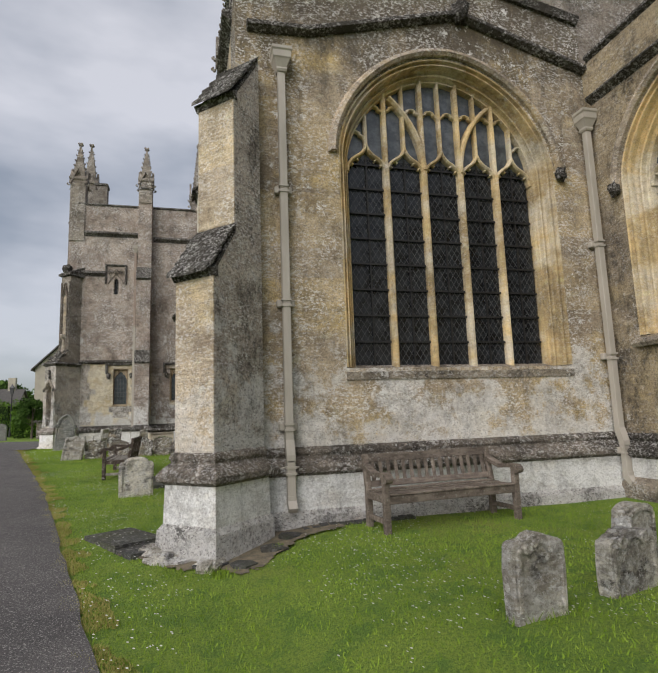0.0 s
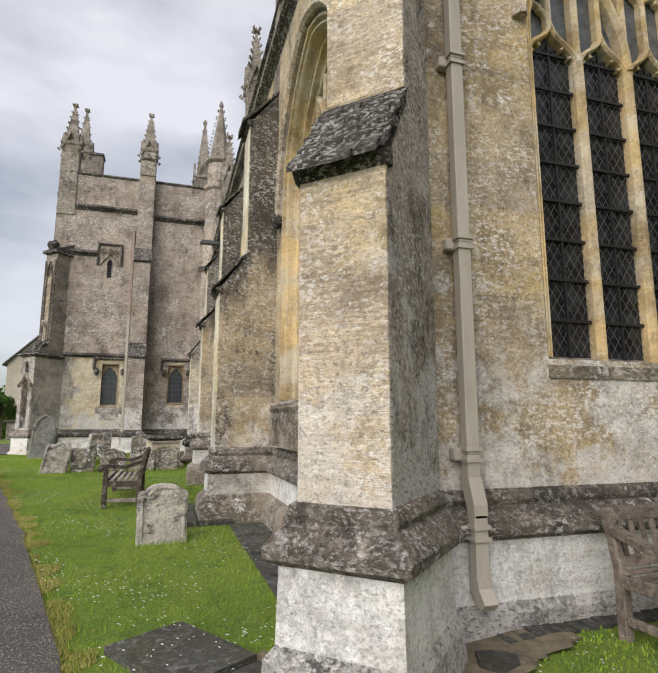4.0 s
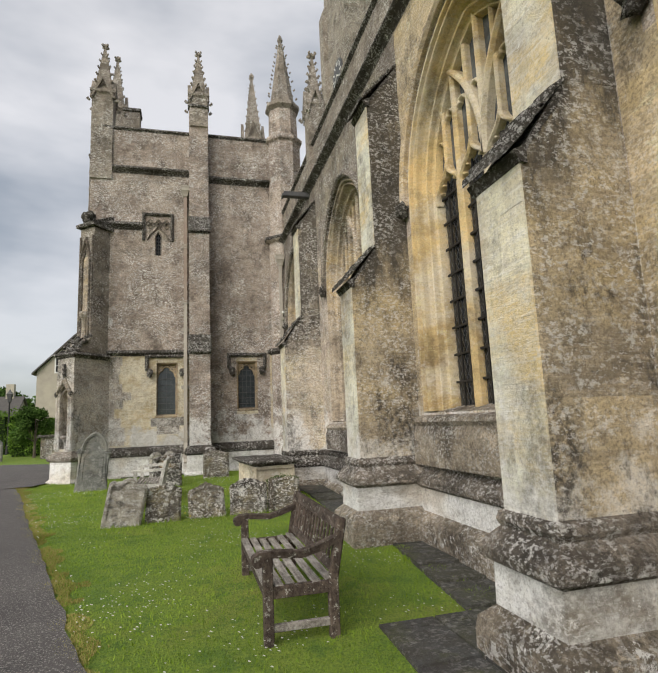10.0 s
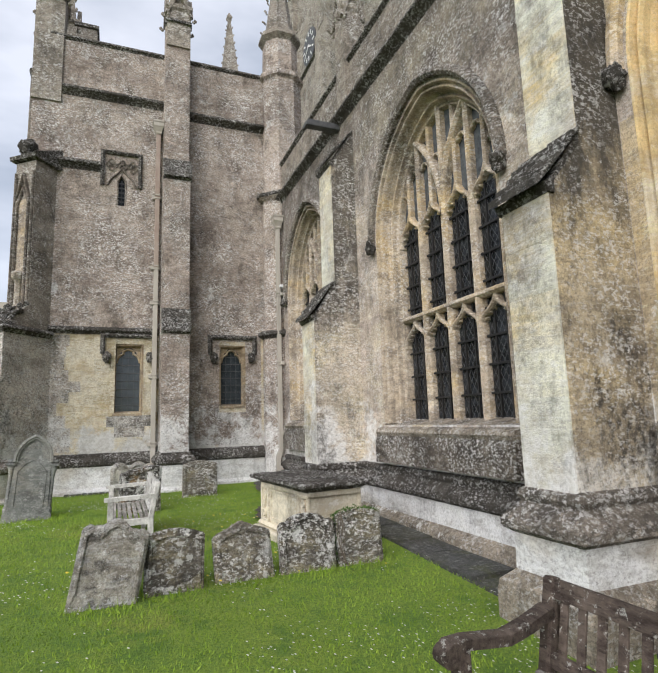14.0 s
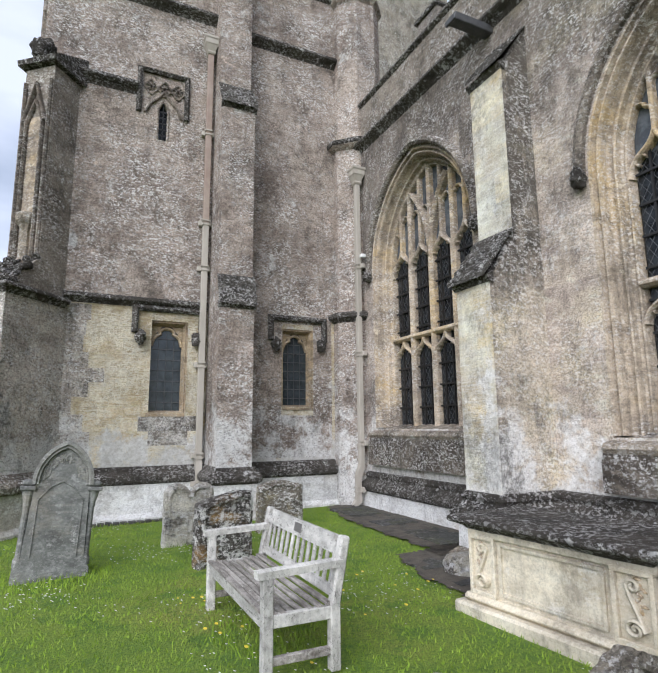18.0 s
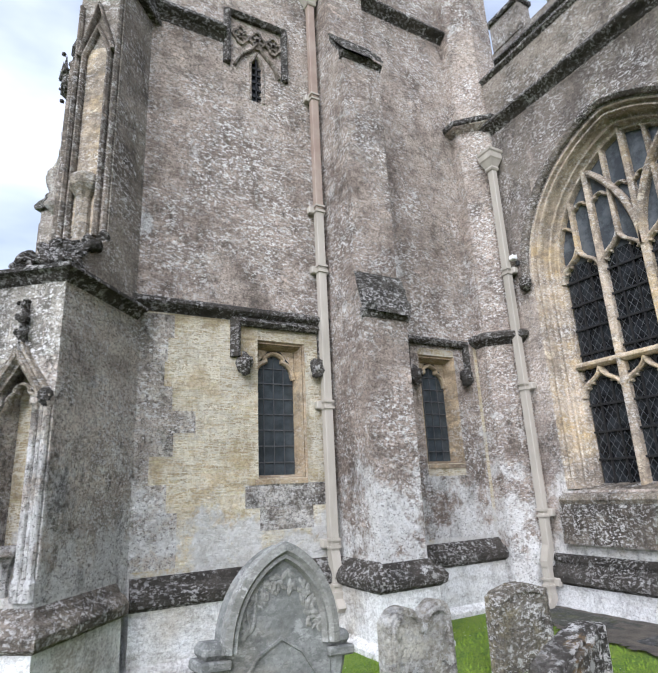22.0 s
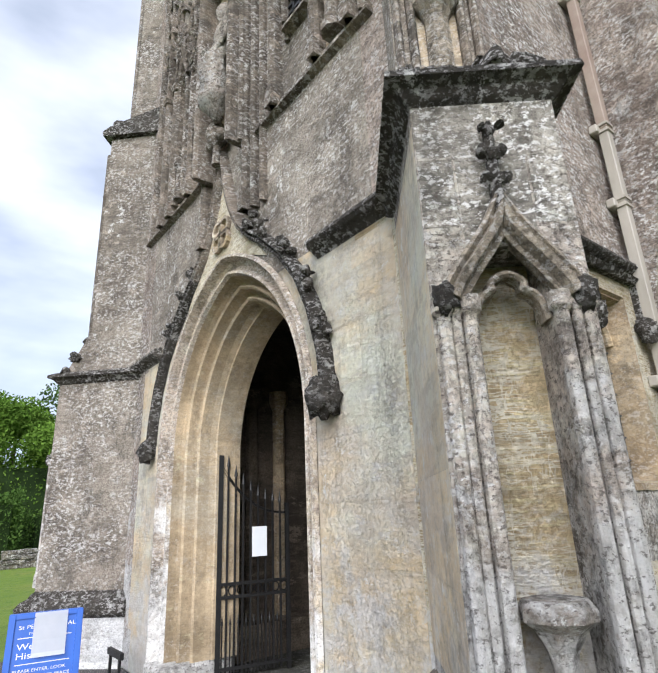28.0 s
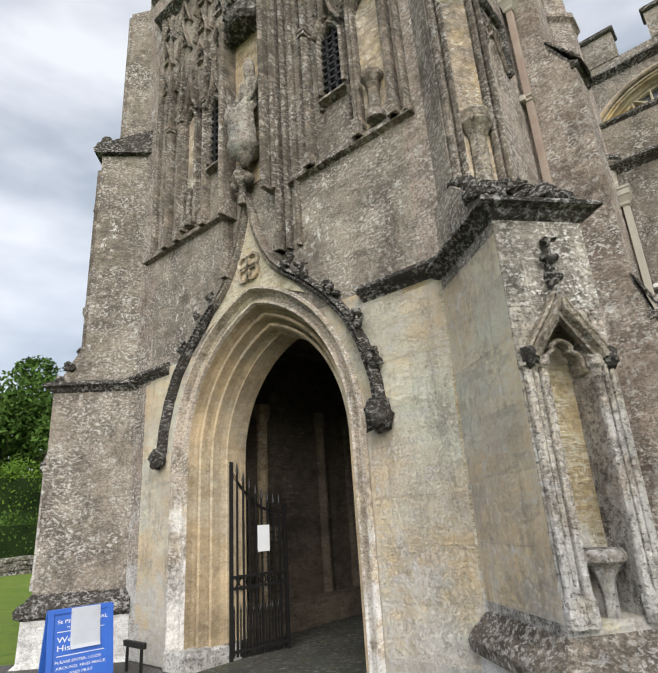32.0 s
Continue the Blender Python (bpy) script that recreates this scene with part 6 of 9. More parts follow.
# quatrefoil in the point of the hood
bm = bmesh.new()
for k in range(4):
    a = math.pi / 2 * k + math.pi / 4
    cu, cv = ARCH_C + 0.10 * math.cos(a), 4.72 + 0.10 * math.sin(a)
    sweep_wall(bm, pf, [(cu + 0.085 * math.cos(2 * math.pi * j / 10), cv + 0.085 * math.sin(2 * math.pi * j / 10)) for j in range(10)], [(-0.016, 0.0), (-0.016, -0.06), (0.016, -0.06), (0.016, 0.0)], closed=True)
part("quatrefoil", bm, BUFF, arch)
bm = bmesh.new()
prism(bm, [(ARCH_C + a, v) for a, v in ((-0.80, 4.16), (-0.4, 4.34), (0.0, 4.50), (0.4, 4.34), (0.80, 4.16), (0.58, 4.43), (0.38, 4.62), (0.24, 4.84), (0.13, 5.08), (0.05, 5.36), (0.0, 5.5), (-0.05, 5.36), (-0.13, 5.08), (-0.24, 4.84), (-0.38, 4.62), (-0.58, 4.43))], -0.02, 0.0, lambda p, q, s: pf(p, s, q))
part("spandrel", bm, SCRATCH, arch, "ochre spandrel of the hood")
bm = bmesh.new()
lathe(bm, [(0.05, 5.5), (0.04, 5.72), (0.09, 5.78), (0.13, 5.86), (0.10, 5.95), (0.07, 6.0)], 8, Matrix.Translation((-5.12, ARCH_C, 0)))
for s in (-1, 1):
    bmesh.ops.create_icosphere(bm, subdivisions=2, radius=0.07, matrix=Matrix.Translation((-5.12, ARCH_C + s * 0.12, 5.80)))
part("finial", bm, CARVED, arch, "leaf finial under the statue")

# string course each side of the arch
run("string_course", [(-5.0, 25.22), (-5.0, 24.4)], STRINGP, 3.90, DARK, "dark string course on the porch front")
run("string_course", [(-5.0, 29.2), (-5.0, 28.28)], STRINGP, 3.90, DARK, "dark string course on the porch front")

# panelled stage with niches and barred lights
stage = thing("panelled_stage", "carved panelled upper front with shafts, niches and barred lights", "carved panelling", kind="structure")
for a, b, z in ((24.45, 26.05, 5.50), (27.12, 28.95, 5.62)):
    bm = bmesh.new()
    prism(bm, [(-0.07, z - 0.03), (-0.07, z), (-0.01, z + 0.10), (0.01, z - 0.05)], a, b, lambda p, q, s: pf(s, p, q))
    part("base_string", bm, CARVED, stage, "thin sloping base moulding")
# (place, foot, head, thickness, how far it stands out)
SHAFTS = ((24.50, 5.55, 10.0, 0.06, 0.09), (24.62, 5.55, 7.30, 0.07, 0.12), (25.04, 5.55, 7.30, 0.07, 0.12), (25.14, 5.55, 10.0, 0.05, 0.06), (25.52, 6.2, 10.0, 0.04, 0.05), (25.68, 5.55, 7.30, 0.08, 0.12), (25.80, 5.55, 10.0, 0.04, 0.05),
          (25.93, 4.75, 10.0, 0.05, 0.07), (26.06, 4.75, 10.0, 0.05, 0.09), (26.17, 4.75, 10.0, 0.06, 0.12), (27.06, 4.75, 10.0, 0.06, 0.12), (27.16, 5.65, 10.0, 0.05, 0.08), (27.52, 5.65, 7.55, 0.07, 0.12), (27.62, 5.65, 10.0, 0.04, 0.05),
          (28.08, 5.65, 7.55, 0.07, 0.12), (28.20, 5.65, 10.0, 0.04, 0.05), (28.36, 5.65, 7.55, 0.07, 0.12), (28.52, 5.65, 10.0, 0.05, 0.06), (28.72, 5.65, 10.0, 0.06, 0.09))
for u, z0, z1, w, o in SHAFTS:
    bm = bmesh.new()
    z0 -= 0.06
    bar(bm, pf, [(u, z0), (u, z1)], w, -o, 0.01)
    if o > 0.11:
        for za, zb, g in ((z0, z0 + 0.16, 0.018), (z0 + 0.16, z0 + 0.20, 0.008), (z1 - 0.05, z1, 0.016), (z1, z1 + 0.05, 0.026)):
            prism(bm, [(u - w / 2 - g, -o - g), (u + w / 2 + g, -o - g), (u + w / 2 + g, 0.0), (u - w / 2 - g, 0.0)], za, zb, lambda p, q, s: pf(p, q, s))
    part("shaft", bm, CARVED, stage)
    if 7.0 < z1 < 8.0:
        # slim pinnacle over the shaft
        bm = bmesh.new()
        bar(bm, pf, [(u, z1 + 0.04), (u, z1 + 1.1)], w * 0.6, -o, 0.0)
        for k in range(5):
            for sg in (-1, 1):
                crocket(bm, Matrix.Translation(pf(u + sg * 0.02, -o, z1 + 0.2 + 0.18 * k)) @ Matrix.Rotation(sg * math.pi / 2, 4, "Z"), 0.045)
        part("pinnacle", bm, CARVED, stage, "slim crocketed pinnacle")
for c, w, z0, z1, lit in ((25.32, 0.135, 6.28, 7.12, True), (24.83, 0.15, 5.58, 7.22, False), (27.30, 0.12, 6.46, 7.42, True), (27.86, 0.12, 5.72, 7.55, False)):
    bm = bmesh.new()
    n = [(c - w, z0), (c + w, z0), (c + w, z1 - 0.14), (c + w * 0.6, z1 - 0.03), (c, z1 + 0.04), (c - w * 0.6, z1 - 0.03), (c - w, z1 - 0.14)]
    prism(bm, n, -0.012, 0.0, lambda p, q, s: pf(p, s, q))
    part("light" if lit else "niche_back", bm, GLASS if lit else BUFF, stage, "dark barred light" if lit else "ochre niche back")
    bm = bmesh.new()
    line_ = [(c + w, z0), (c + w, z1 - 0.14), (c + w * 0.6, z1 - 0.03), (c, z1 + 0.04), (c - w * 0.6, z1 - 0.03), (c - w, z1 - 0.14), (c - w, z0)]
    sweep_wall(bm, pf, line_, [(0.0, 0.0), (0.0, -0.08), (-0.02, -0.11), (-0.05, -0.09), (-0.055, -0.04), (-0.075, -0.06), (-0.085, 0.0)])
    part("niche_frame", bm, CARVED, stage, "moulded jamb and arched head")
    bm = bmesh.new()
    bar(bm, pf, [(c + w + 0.06, z1 - 0.04), (c + w * 0.55, z1 + 0.20), (c + 0.03, z1 + 0.46), (c, z1 + 0.95), (c - 0.03, z1 + 0.46), (c - w * 0.55, z1 + 0.20), (c - w - 0.06, z1 - 0.04)], 0.045, -0.13, 0.0)
    for k in range(7):
        for s in (-1, 1):
            f = k / 7
            crocket(bm, Matrix.Translation(pf(c + s * ((w + 0.05) * (1 - f) ** 1.6 + 0.02), -0.12, z1 + 0.95 * f)) @ Matrix.Rotation(s * math.pi / 2, 4, "Z"), 0.05)
    part("gablet", bm, CARVED, stage, "crocketed gablet")
    bm = bmesh.new()
    for k in range(5):
        q = Vector(pf(c + (k - 2) * 0.045, -0.05, z1 + 0.12 + (0.10 if k % 2 else 0.0)))
        bmesh.ops.create_icosphere(bm, subdivisions=1, radius=0.03, matrix=Matrix.Translation(q))
    for v in bm.verts:
        v.co += Vector((noise.noise(v.co * 20), noise.noise(v.co * 20 + Vector((7, 0, 0))), noise.noise(v.co * 20 + Vector((0, 7, 0))))) * 0.02
    part("carved_leaf", bm, CARVED, stage)
    if lit:
        bm = bmesh.new()
        for k in range(1, 9):
            v = z0 + (z1 - z0) * k / 9
            prism(bm, [(-0.05, v - 0.014), (-0.05, v + 0.014), (-0.03, v + 0.014), (-0.03, v - 0.014)], c - w, c + w, lambda p, q, s: pf(s, p, q))
        for du in (-0.05, 0.05):
            prism(bm, [(c + du - 0.012, -0.05), (c + du + 0.012, -0.05), (c + du + 0.012, -0.03), (c + du - 0.012, -0.03)], z0, z1, lambda p, q, s: pf(p, q, s))
        part("iron_grille", bm, IRON, stage)
        bm = bmesh.new()
        prism(bm, [(0.0, z0 + 0.02), (-0.10, z0 - 0.05), (-0.10, z0 - 0.08), (0.0, z0 - 0.10)], c - w - 0.05, c + w + 0.05, lambda p, q, s: pf(s, p, q))
        part("light_sill", bm, CARVED, stage)
    else:
        bm = bmesh.new()
        k = 0.75 if c > 26 else 1.0
        lathe(bm, [(0.10 * k, z0 + 0.0), (0.10 * k, z0 + 0.07), (0.065 * k, z0 + 0.12), (0.058 * k, z0 + 0.36), (0.08 * k, z0 + 0.40), (0.07 * k, z0 + 0.43), (0.105 * k, z0 + 0.47), (0.12 * k, z0 + 0.49), (0.12 * k, z0 + 0.54)], 8, Matrix.Translation((-5.06, c, 0)), turn=math.pi / 8)
        part("pedestal", bm, CARVED, stage, "empty niche pedestal")
for c in (24.56, 24.83, 25.32, 25.75, 27.30, 27.70, 28.15, 28.6):
    for z in (8.55, 9.15, 9.7):
        bm = bmesh.new()
        for k in range(3):
            a = 2 * math.pi * k / 3 + math.pi / 2
            cu, cv = c + 0.06 * math.cos(a), z + 0.07 * math.sin(a)
            sweep_wall(bm, pf, [(cu + 0.055 * math.cos(2 * math.pi * j / 8), cv + 0.065 * math.sin(2 * math.pi * j / 8)) for j in range(8)], [(-0.013, 0.0), (-0.013, -0.05), (0.013, -0.05), (0.013, 0.0)], closed=True)
        bar(bm, pf, [(c - 0.17, z - 0.26), (c, z + 0.26), (c + 0.17, z - 0.26)][::-1], 0.035, -0.08, 0.0)
        part("tracery_panel", bm, CARVED, stage)
# central niche for the statue
NC = 26.62
bm = bmesh.new()
prism(bm, [(NC - 0.36, 5.8), (NC + 0.36, 5.8), (NC + 0.36, 8.25), (NC - 0.36, 8.25)], -0.014, 0.0, lambda p, q, s: pf(p, s, q))
part("niche_back", bm, BROWN, stage, "ochre stained statue niche")
for s in (-1, 1):
    for du, w, o in ((0.37, 0.07, 0.26), (0.44, 0.05, 0.16)):
        bm = bmesh.new()
        bar(bm, pf, [(NC + s * du, 5.45), (NC + s * du, 8.4)], w, -o, 0.0)
        part("niche_jamb", bm, CARVED, stage, "moulded niche jamb")
bm = bmesh.new()
lathe(bm, [(0.30, 8.10), (0.36, 8.16), (0.35, 8.34), (0.24, 8.46), (0.20, 8.85), (0.26, 8.92), (0.22, 9.05), (0.05, 9.8)], 8, Matrix.Translation((-5.02, NC, 0)), turn=math.pi / 8)
rnd = random.Random(31)
for k in range(22):
    a = rnd.uniform(math.pi * 0.55, math.pi * 1.45)
    z = rnd.choice((8.08, 8.36, 8.88))
    bmesh.ops.create_icosphere(bm, subdivisions=1, radius=rnd.uniform(0.025, 0.05), matrix=Matrix.Translation((-5.02 + 0.35 * math.cos(a), NC + 0.35 * math.sin(a), z)))
for k in range(7):
    a = math.pi * (0.55 + 0.9 * k / 6)
    bmesh.ops.create_cone(bm, cap_ends=True, segments=6, radius1=0.045, radius2=0.004, depth=0.30, matrix=Matrix.Translation((-5.02 + 0.33 * math.cos(a), NC + 0.33 * math.sin(a), 8.52)))
part("canopy", bm, DARK, stage, "carved canopy over the statue")
# raking and level mouldings above
run("string_course", [(-5.0, 28.9), (-5.0, 24.6)], STRING, 10.1, DARK, "dark string course above the porch panels")
run("parapet_coping", [(-5.0, 29.2), (-5.0, 24.3)], COPING, 10.85, DARK, "dark coping of the porch front parapet", "coping")

# statue: a robed seated figure with a small one, worn smooth
def draped(bm, rings, seed, folds=9, n=22):
    """A draped figure as a skin over rings of (z, x, y, half depth, half width), with folds running down it."""
    rows = []
    for z, cx, cy, rx, ry in rings:
        row = []
        for k in range(n):
            a = 2 * math.pi * k / n
            f = 1 + 0.10 * math.sin(folds * a + 2.0 * math.sin(z * 6 + seed)) + 0.10 * noise.noise((math.cos(a) * 2, math.sin(a) * 2, z * 5 + seed))
            row.append(bm.verts.new((cx + rx * f * math.cos(a), cy + ry * f * math.sin(a), z)))
        rows.append(row)
    for r0, r1 in zip(rows, rows[1:]):
        for k in range(n):
            bm.faces.new((r0[k], r0[(k + 1) % n], r1[(k + 1) % n], r1[k]))
    bm.faces.new(rows[0][::-1])
    bm.faces.new(rows[-1])


bm = bmesh.new()
SX, SY = -5.20, 26.50
draped(bm, [(6.16, SX, SY + 0.10, 0.14, 0.21), (6.26, SX - 0.02, SY + 0.10, 0.14, 0.21), (6.36, SX - 0.02, SY + 0.09, 0.12, 0.19), (6.50, SX - 0.06, SY + 0.08, 0.13, 0.19), (6.60, SX - 0.08, SY + 0.06, 0.13, 0.17), (6.67, SX - 0.04, SY + 0.03, 0.11, 0.145), (6.74, SX + 0.01, SY, 0.085, 0.115),
            (6.86, SX + 0.02, SY, 0.085, 0.12), (6.98, SX + 0.02, SY - 0.01, 0.095, 0.145), (7.07, SX + 0.02, SY - 0.01, 0.08, 0.145), (7.12, SX + 0.02, SY - 0.01, 0.055, 0.08), (7.16, SX + 0.02, SY - 0.01, 0.05, 0.055)], 1)
draped(bm, [(7.04, SX + 0.04, SY - 0.01, 0.05, 0.10), (7.14, SX + 0.03, SY - 0.01, 0.055, 0.075), (7.22, SX + 0.01, SY - 0.01, 0.075, 0.068), (7.30, SX + 0.01, SY - 0.01, 0.082, 0.075), (7.38, SX + 0.02, SY - 0.01, 0.065, 0.065), (7.44, SX + 0.02, SY - 0.01, 0.03, 0.03)], 2, 4)
draped(bm, [(6.58, SX - 0.06, SY + 0.27, 0.06, 0.075), (6.72, SX - 0.06, SY + 0.28, 0.06, 0.07), (6.84, SX - 0.05, SY + 0.28, 0.045, 0.06), (6.89, SX - 0.05, SY + 0.28, 0.028, 0.03)], 3, 5, 14)
draped(bm, [(6.88, SX - 0.06, SY + 0.28, 0.03, 0.03), (6.95, SX - 0.06, SY + 0.28, 0.05, 0.048), (7.01, SX - 0.05, SY + 0.28, 0.035, 0.035)], 4, 3, 12)
for p0, p1, r in (((SX, SY + 0.11, 6.98), (SX - 0.06, SY + 0.24, 6.76), 0.036), ((SX, SY - 0.12, 6.98), (SX - 0.07, SY - 0.11, 6.74), 0.036), ((SX - 0.07, SY - 0.11, 6.74), (SX - 0.12, SY + 0.06, 6.68), 0.03)):
    p0, p1 = Vector(p0), Vector(p1)
    d = p1 - p0
    lathe(bm, [(r, 0), (r * 1.1, d.length * 0.5), (r * 0.8, d.length)], 8, Matrix.Translation(p0) @ d.to_track_quat("Z", "Y").to_matrix().to_4x4())
lathe(bm, [(0.04, 5.92), (0.08, 6.0), (0.17, 6.09), (0.22, 6.14), (0.20, 6.18)], 8, Matrix.Translation((-5.19, SY + 0.08, 0)))
tagged(part("statue", bm, FLANK, smooth=True), "worn stone seated figure with a smaller one in the porch niche", "statue")


# ---- iron gates ----
def gate(m, label, notice):
    g = thing("iron_gate", label, "gate", "porch gates")
    g.matrix_world = m
    W = 0.92
    swoop = lambda u: 1.50 + 0.50 * max(0.0, 1 - u / W) ** 2.4
    for u, w in ((0.0, 0.03), (W, 0.024)):
        part("stile", one_box(u - w, u + w, -0.018, 0.018, 0.0, swoop(u) + 0.1), IRON, g)
    for v in (0.10, 0.72, 0.84):
        part("rail", one_box(0, W, -0.014, 0.014, v - 0.014, v + 0.014), IRON, g)
    bm = bmesh.new()
    sweep_wall(bm, lambda u, d, v: (u, d, v), [(W * k / 10, swoop(W * k / 10)) for k in range(11)], [(-0.012, -0.014), (-0.012, 0.014), (0.012, 0.014), (0.012, -0.014)])
    part("top_rail", bm, IRON, g)
    for k in range(1, 9):
        u = W * k / 9
        h = swoop(u) + 0.12
        bm = bmesh.new()
        box(bm, u - 0.011, u + 0.011, -0.011, 0.011, 0.05, h)
        bmesh.ops.create_cone(bm, cap_ends=True, segments=6, radius1=0.024, radius2=0.001, depth=0.12, matrix=Matrix.Translation((u, 0, h + 0.05)))
        part("bar", bm, IRON, g)
        bm = bmesh.new()
        uu = u - W / 18
        box(bm, uu - 0.006, uu + 0.006, -0.006, 0.006, 0.05, 0.48)
        bmesh.ops.create_cone(bm, cap_ends=True, segments=6, radius1=0.015, radius2=0.001, depth=0.08, matrix=Matrix.Translation((uu, 0, 0.52)))
        part("dog_bar", bm, IRON, g)
    for k in range(8):
        c = W * (k + 0.5) / 8
        bm = bmesh.new()
        sweep_wall(bm, lambda u, d, v: (u, d, v), [(c + 0.045 * math.cos(2 * math.pi * j / 12), 0.78 + 0.045 * math.sin(2 * math.pi * j / 12)) for j in range(12)], [(-0.006, -0.008), (-0.006, 0.008), (0.006, 0.008), (0.006, -0.008)], closed=True)
        part("ring", bm, IRON, g)
    return g


gm = Matrix.Translation((-4.50, 27.70, 0.60)) @ Matrix.Rotation(math.atan2(-0.20, 0.98), 4, "Z") @ Matrix.Diagonal((0.80, 1, 1, 1))
gate(gm, "half-open black wrought iron gate with spiked bars", True)
gate(Matrix.Translation((-4.30, 25.72, 0.60)) @ Matrix.Rotation(radians(-12), 4, "Z"), "black wrought iron gate folded back against the wall", False)
nb = part("paper_notice", one_box(0.42, 0.62, -0.030, -0.024, 1.08, 1.37), PAPER)
nb.matrix_world = gm
tagged(nb, "white paper notice tied to the iron gate", "notice")

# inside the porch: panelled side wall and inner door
# side wall, shafts and bench carry the interior's shade in their colour
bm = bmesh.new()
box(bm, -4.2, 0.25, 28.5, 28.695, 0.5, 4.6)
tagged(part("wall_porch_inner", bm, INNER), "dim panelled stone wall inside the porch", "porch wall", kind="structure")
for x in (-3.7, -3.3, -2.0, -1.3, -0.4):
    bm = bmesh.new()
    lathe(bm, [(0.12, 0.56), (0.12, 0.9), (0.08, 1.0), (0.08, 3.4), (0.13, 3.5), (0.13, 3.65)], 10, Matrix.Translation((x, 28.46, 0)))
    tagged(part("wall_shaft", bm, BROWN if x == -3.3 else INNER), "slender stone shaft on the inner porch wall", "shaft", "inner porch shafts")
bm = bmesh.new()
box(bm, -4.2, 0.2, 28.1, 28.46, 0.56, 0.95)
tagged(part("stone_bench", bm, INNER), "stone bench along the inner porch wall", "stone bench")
dr = thing("door_1", "dark boarded oak church door inside the porch", "door", kind="structure")
bm = bmesh.new()
box(bm, 0.50, 0.56, 26.0, 27.5, 0.56, 3.2)
part("boards", bm, TEAKDARK, dr)
bm = bmesh.new()
sweep_wall(bm, south(0.55), arch_pts(26.75, 0.85, 2.4, 0.9, "pointed", base=0.56), [(0.0, 0.0), (-0.05, -0.12), (-0.15, -0.16), (-0.25, -0.1), (-0.3, 0.0)])
part("door_frame", bm, INNER, dr)


# ---- the blue notice board, scraper ----
def words(txt, size, m, mat, parent, name="lettering"):
    cu = bpy.data.curves.new("lettering", "FONT")
    cu.body, cu.size, cu.extrude = txt, size, 0.0006
    ob = new("tmp", cu)
    dg = bpy.context.evaluated_depsgraph_get()
    me = bpy.data.meshes.new_from_object(ob.evaluated_get(dg))
    bpy.data.objects.remove(ob)
    bpy.data.curves.remove(cu)
    me.materials.clear()
    me.materials.append(mat)
    o = new(name, me)
    o.parent = parent
    o.matrix_basis = m
    return o


bd = thing("notice_board", "blue folding notice board with white lettering and a paper taped on", "notice board")
bd.matrix_world = Matrix.Translation((-5.92, 28.22, ground_z(-5.9, 28.2) + 0.03)) @ Matrix.Rotation(radians(-10.5), 4, "Z") @ Matrix.Diagonal((1.05, 1.0, 0.80, 1))
tilt = Matrix.Rotation(radians(-9), 4, "X")
for nm, tl, off in (("front_leaf", tilt, -0.17), ("back_leaf", Matrix.Rotation(radians(9), 4, "X"), 0.17)):
    bm = bmesh.new()
    m = Matrix.Translation((0, off, 0)) @ tl
    box(bm, -0.27, 0.27, -0.008, 0.008, 0.06, 0.92, 0, m)
    for x0, x1, z0, z1 in ((-0.28, -0.23, 0.0, 0.93), (0.23, 0.28, 0.0, 0.93), (-0.23, 0.23, 0.88, 0.93), (-0.23, 0.23, 0.06, 0.12)):
        box(bm, x0, x1, -0.02, 0.012, z0, z1, 0.003, m)
    part(nm, bm, BLUE, bd)
face = Matrix.Translation((0, -0.17, 0)) @ tilt
for txt, size, x, z in (("St PET", 0.055, -0.20, 0.78), ("AL", 0.055, 0.165, 0.78), ("N", 0.035, -0.12, 0.725), ("Wel", 0.085, -0.20, 0.585), ("His", 0.085, -0.20, 0.50), ("PLEASE ENTER, LOOK", 0.040, -0.21, 0.375), ("AROUND, FIND PEACE", 0.040, -0.20, 0.315), ("AND PRAY", 0.040, -0.09, 0.255)):
    words(txt, size, face @ Matrix.Translation((x, -0.0095, z)) @ Matrix.Rotation(radians(90), 4, "X"), WHITEPAINT, bd)
for z in (0.69, 0.445):
    bm = bmesh.new()
    box(bm, -0.20, 0.20, -0.0105, -0.009, z, z + 0.008, 0, face)
    part("painted_rule", bm, WHITEPAINT, bd)
bm = bmesh.new()
rows = [(0.93, -0.024), (0.80, -0.020), (0.66, -0.018), (0.54, -0.022), (0.50, -0.036)]
vs = [[bm.verts.new(face @ Vector((x, y - 0.004 * math.sin(x * 9), z))) for x in (-0.09, 0.0, 0.09, 0.16)] for z, y in rows]
for a, b in zip(vs, vs[1:]):
    for k in range(3):
        bm.faces.new((a[k], a[k + 1], b[k + 1], b[k]))
bmesh.ops.solidify(bm, geom=bm.faces[:], thickness=0.001)
part("paper_sheet", bm, PAPER, bd, "white sheet of paper in a plastic sleeve")
sc = thing("boot_scraper", "black iron boot scraper beside the arch", "boot scraper", at=(-5.25, 28.35, ground_z(-5.2, 28.3) + 0.03))
part("blade", one_box(-0.02, 0.02, -0.20, 0.20, 0.24, 0.30, 0.004), IRON, sc)
for y in (-0.14, 0.14):
    part("post", one_box(-0.012, 0.012, y - 0.012, y + 0.012, -0.06, 0.26), IRON, sc)


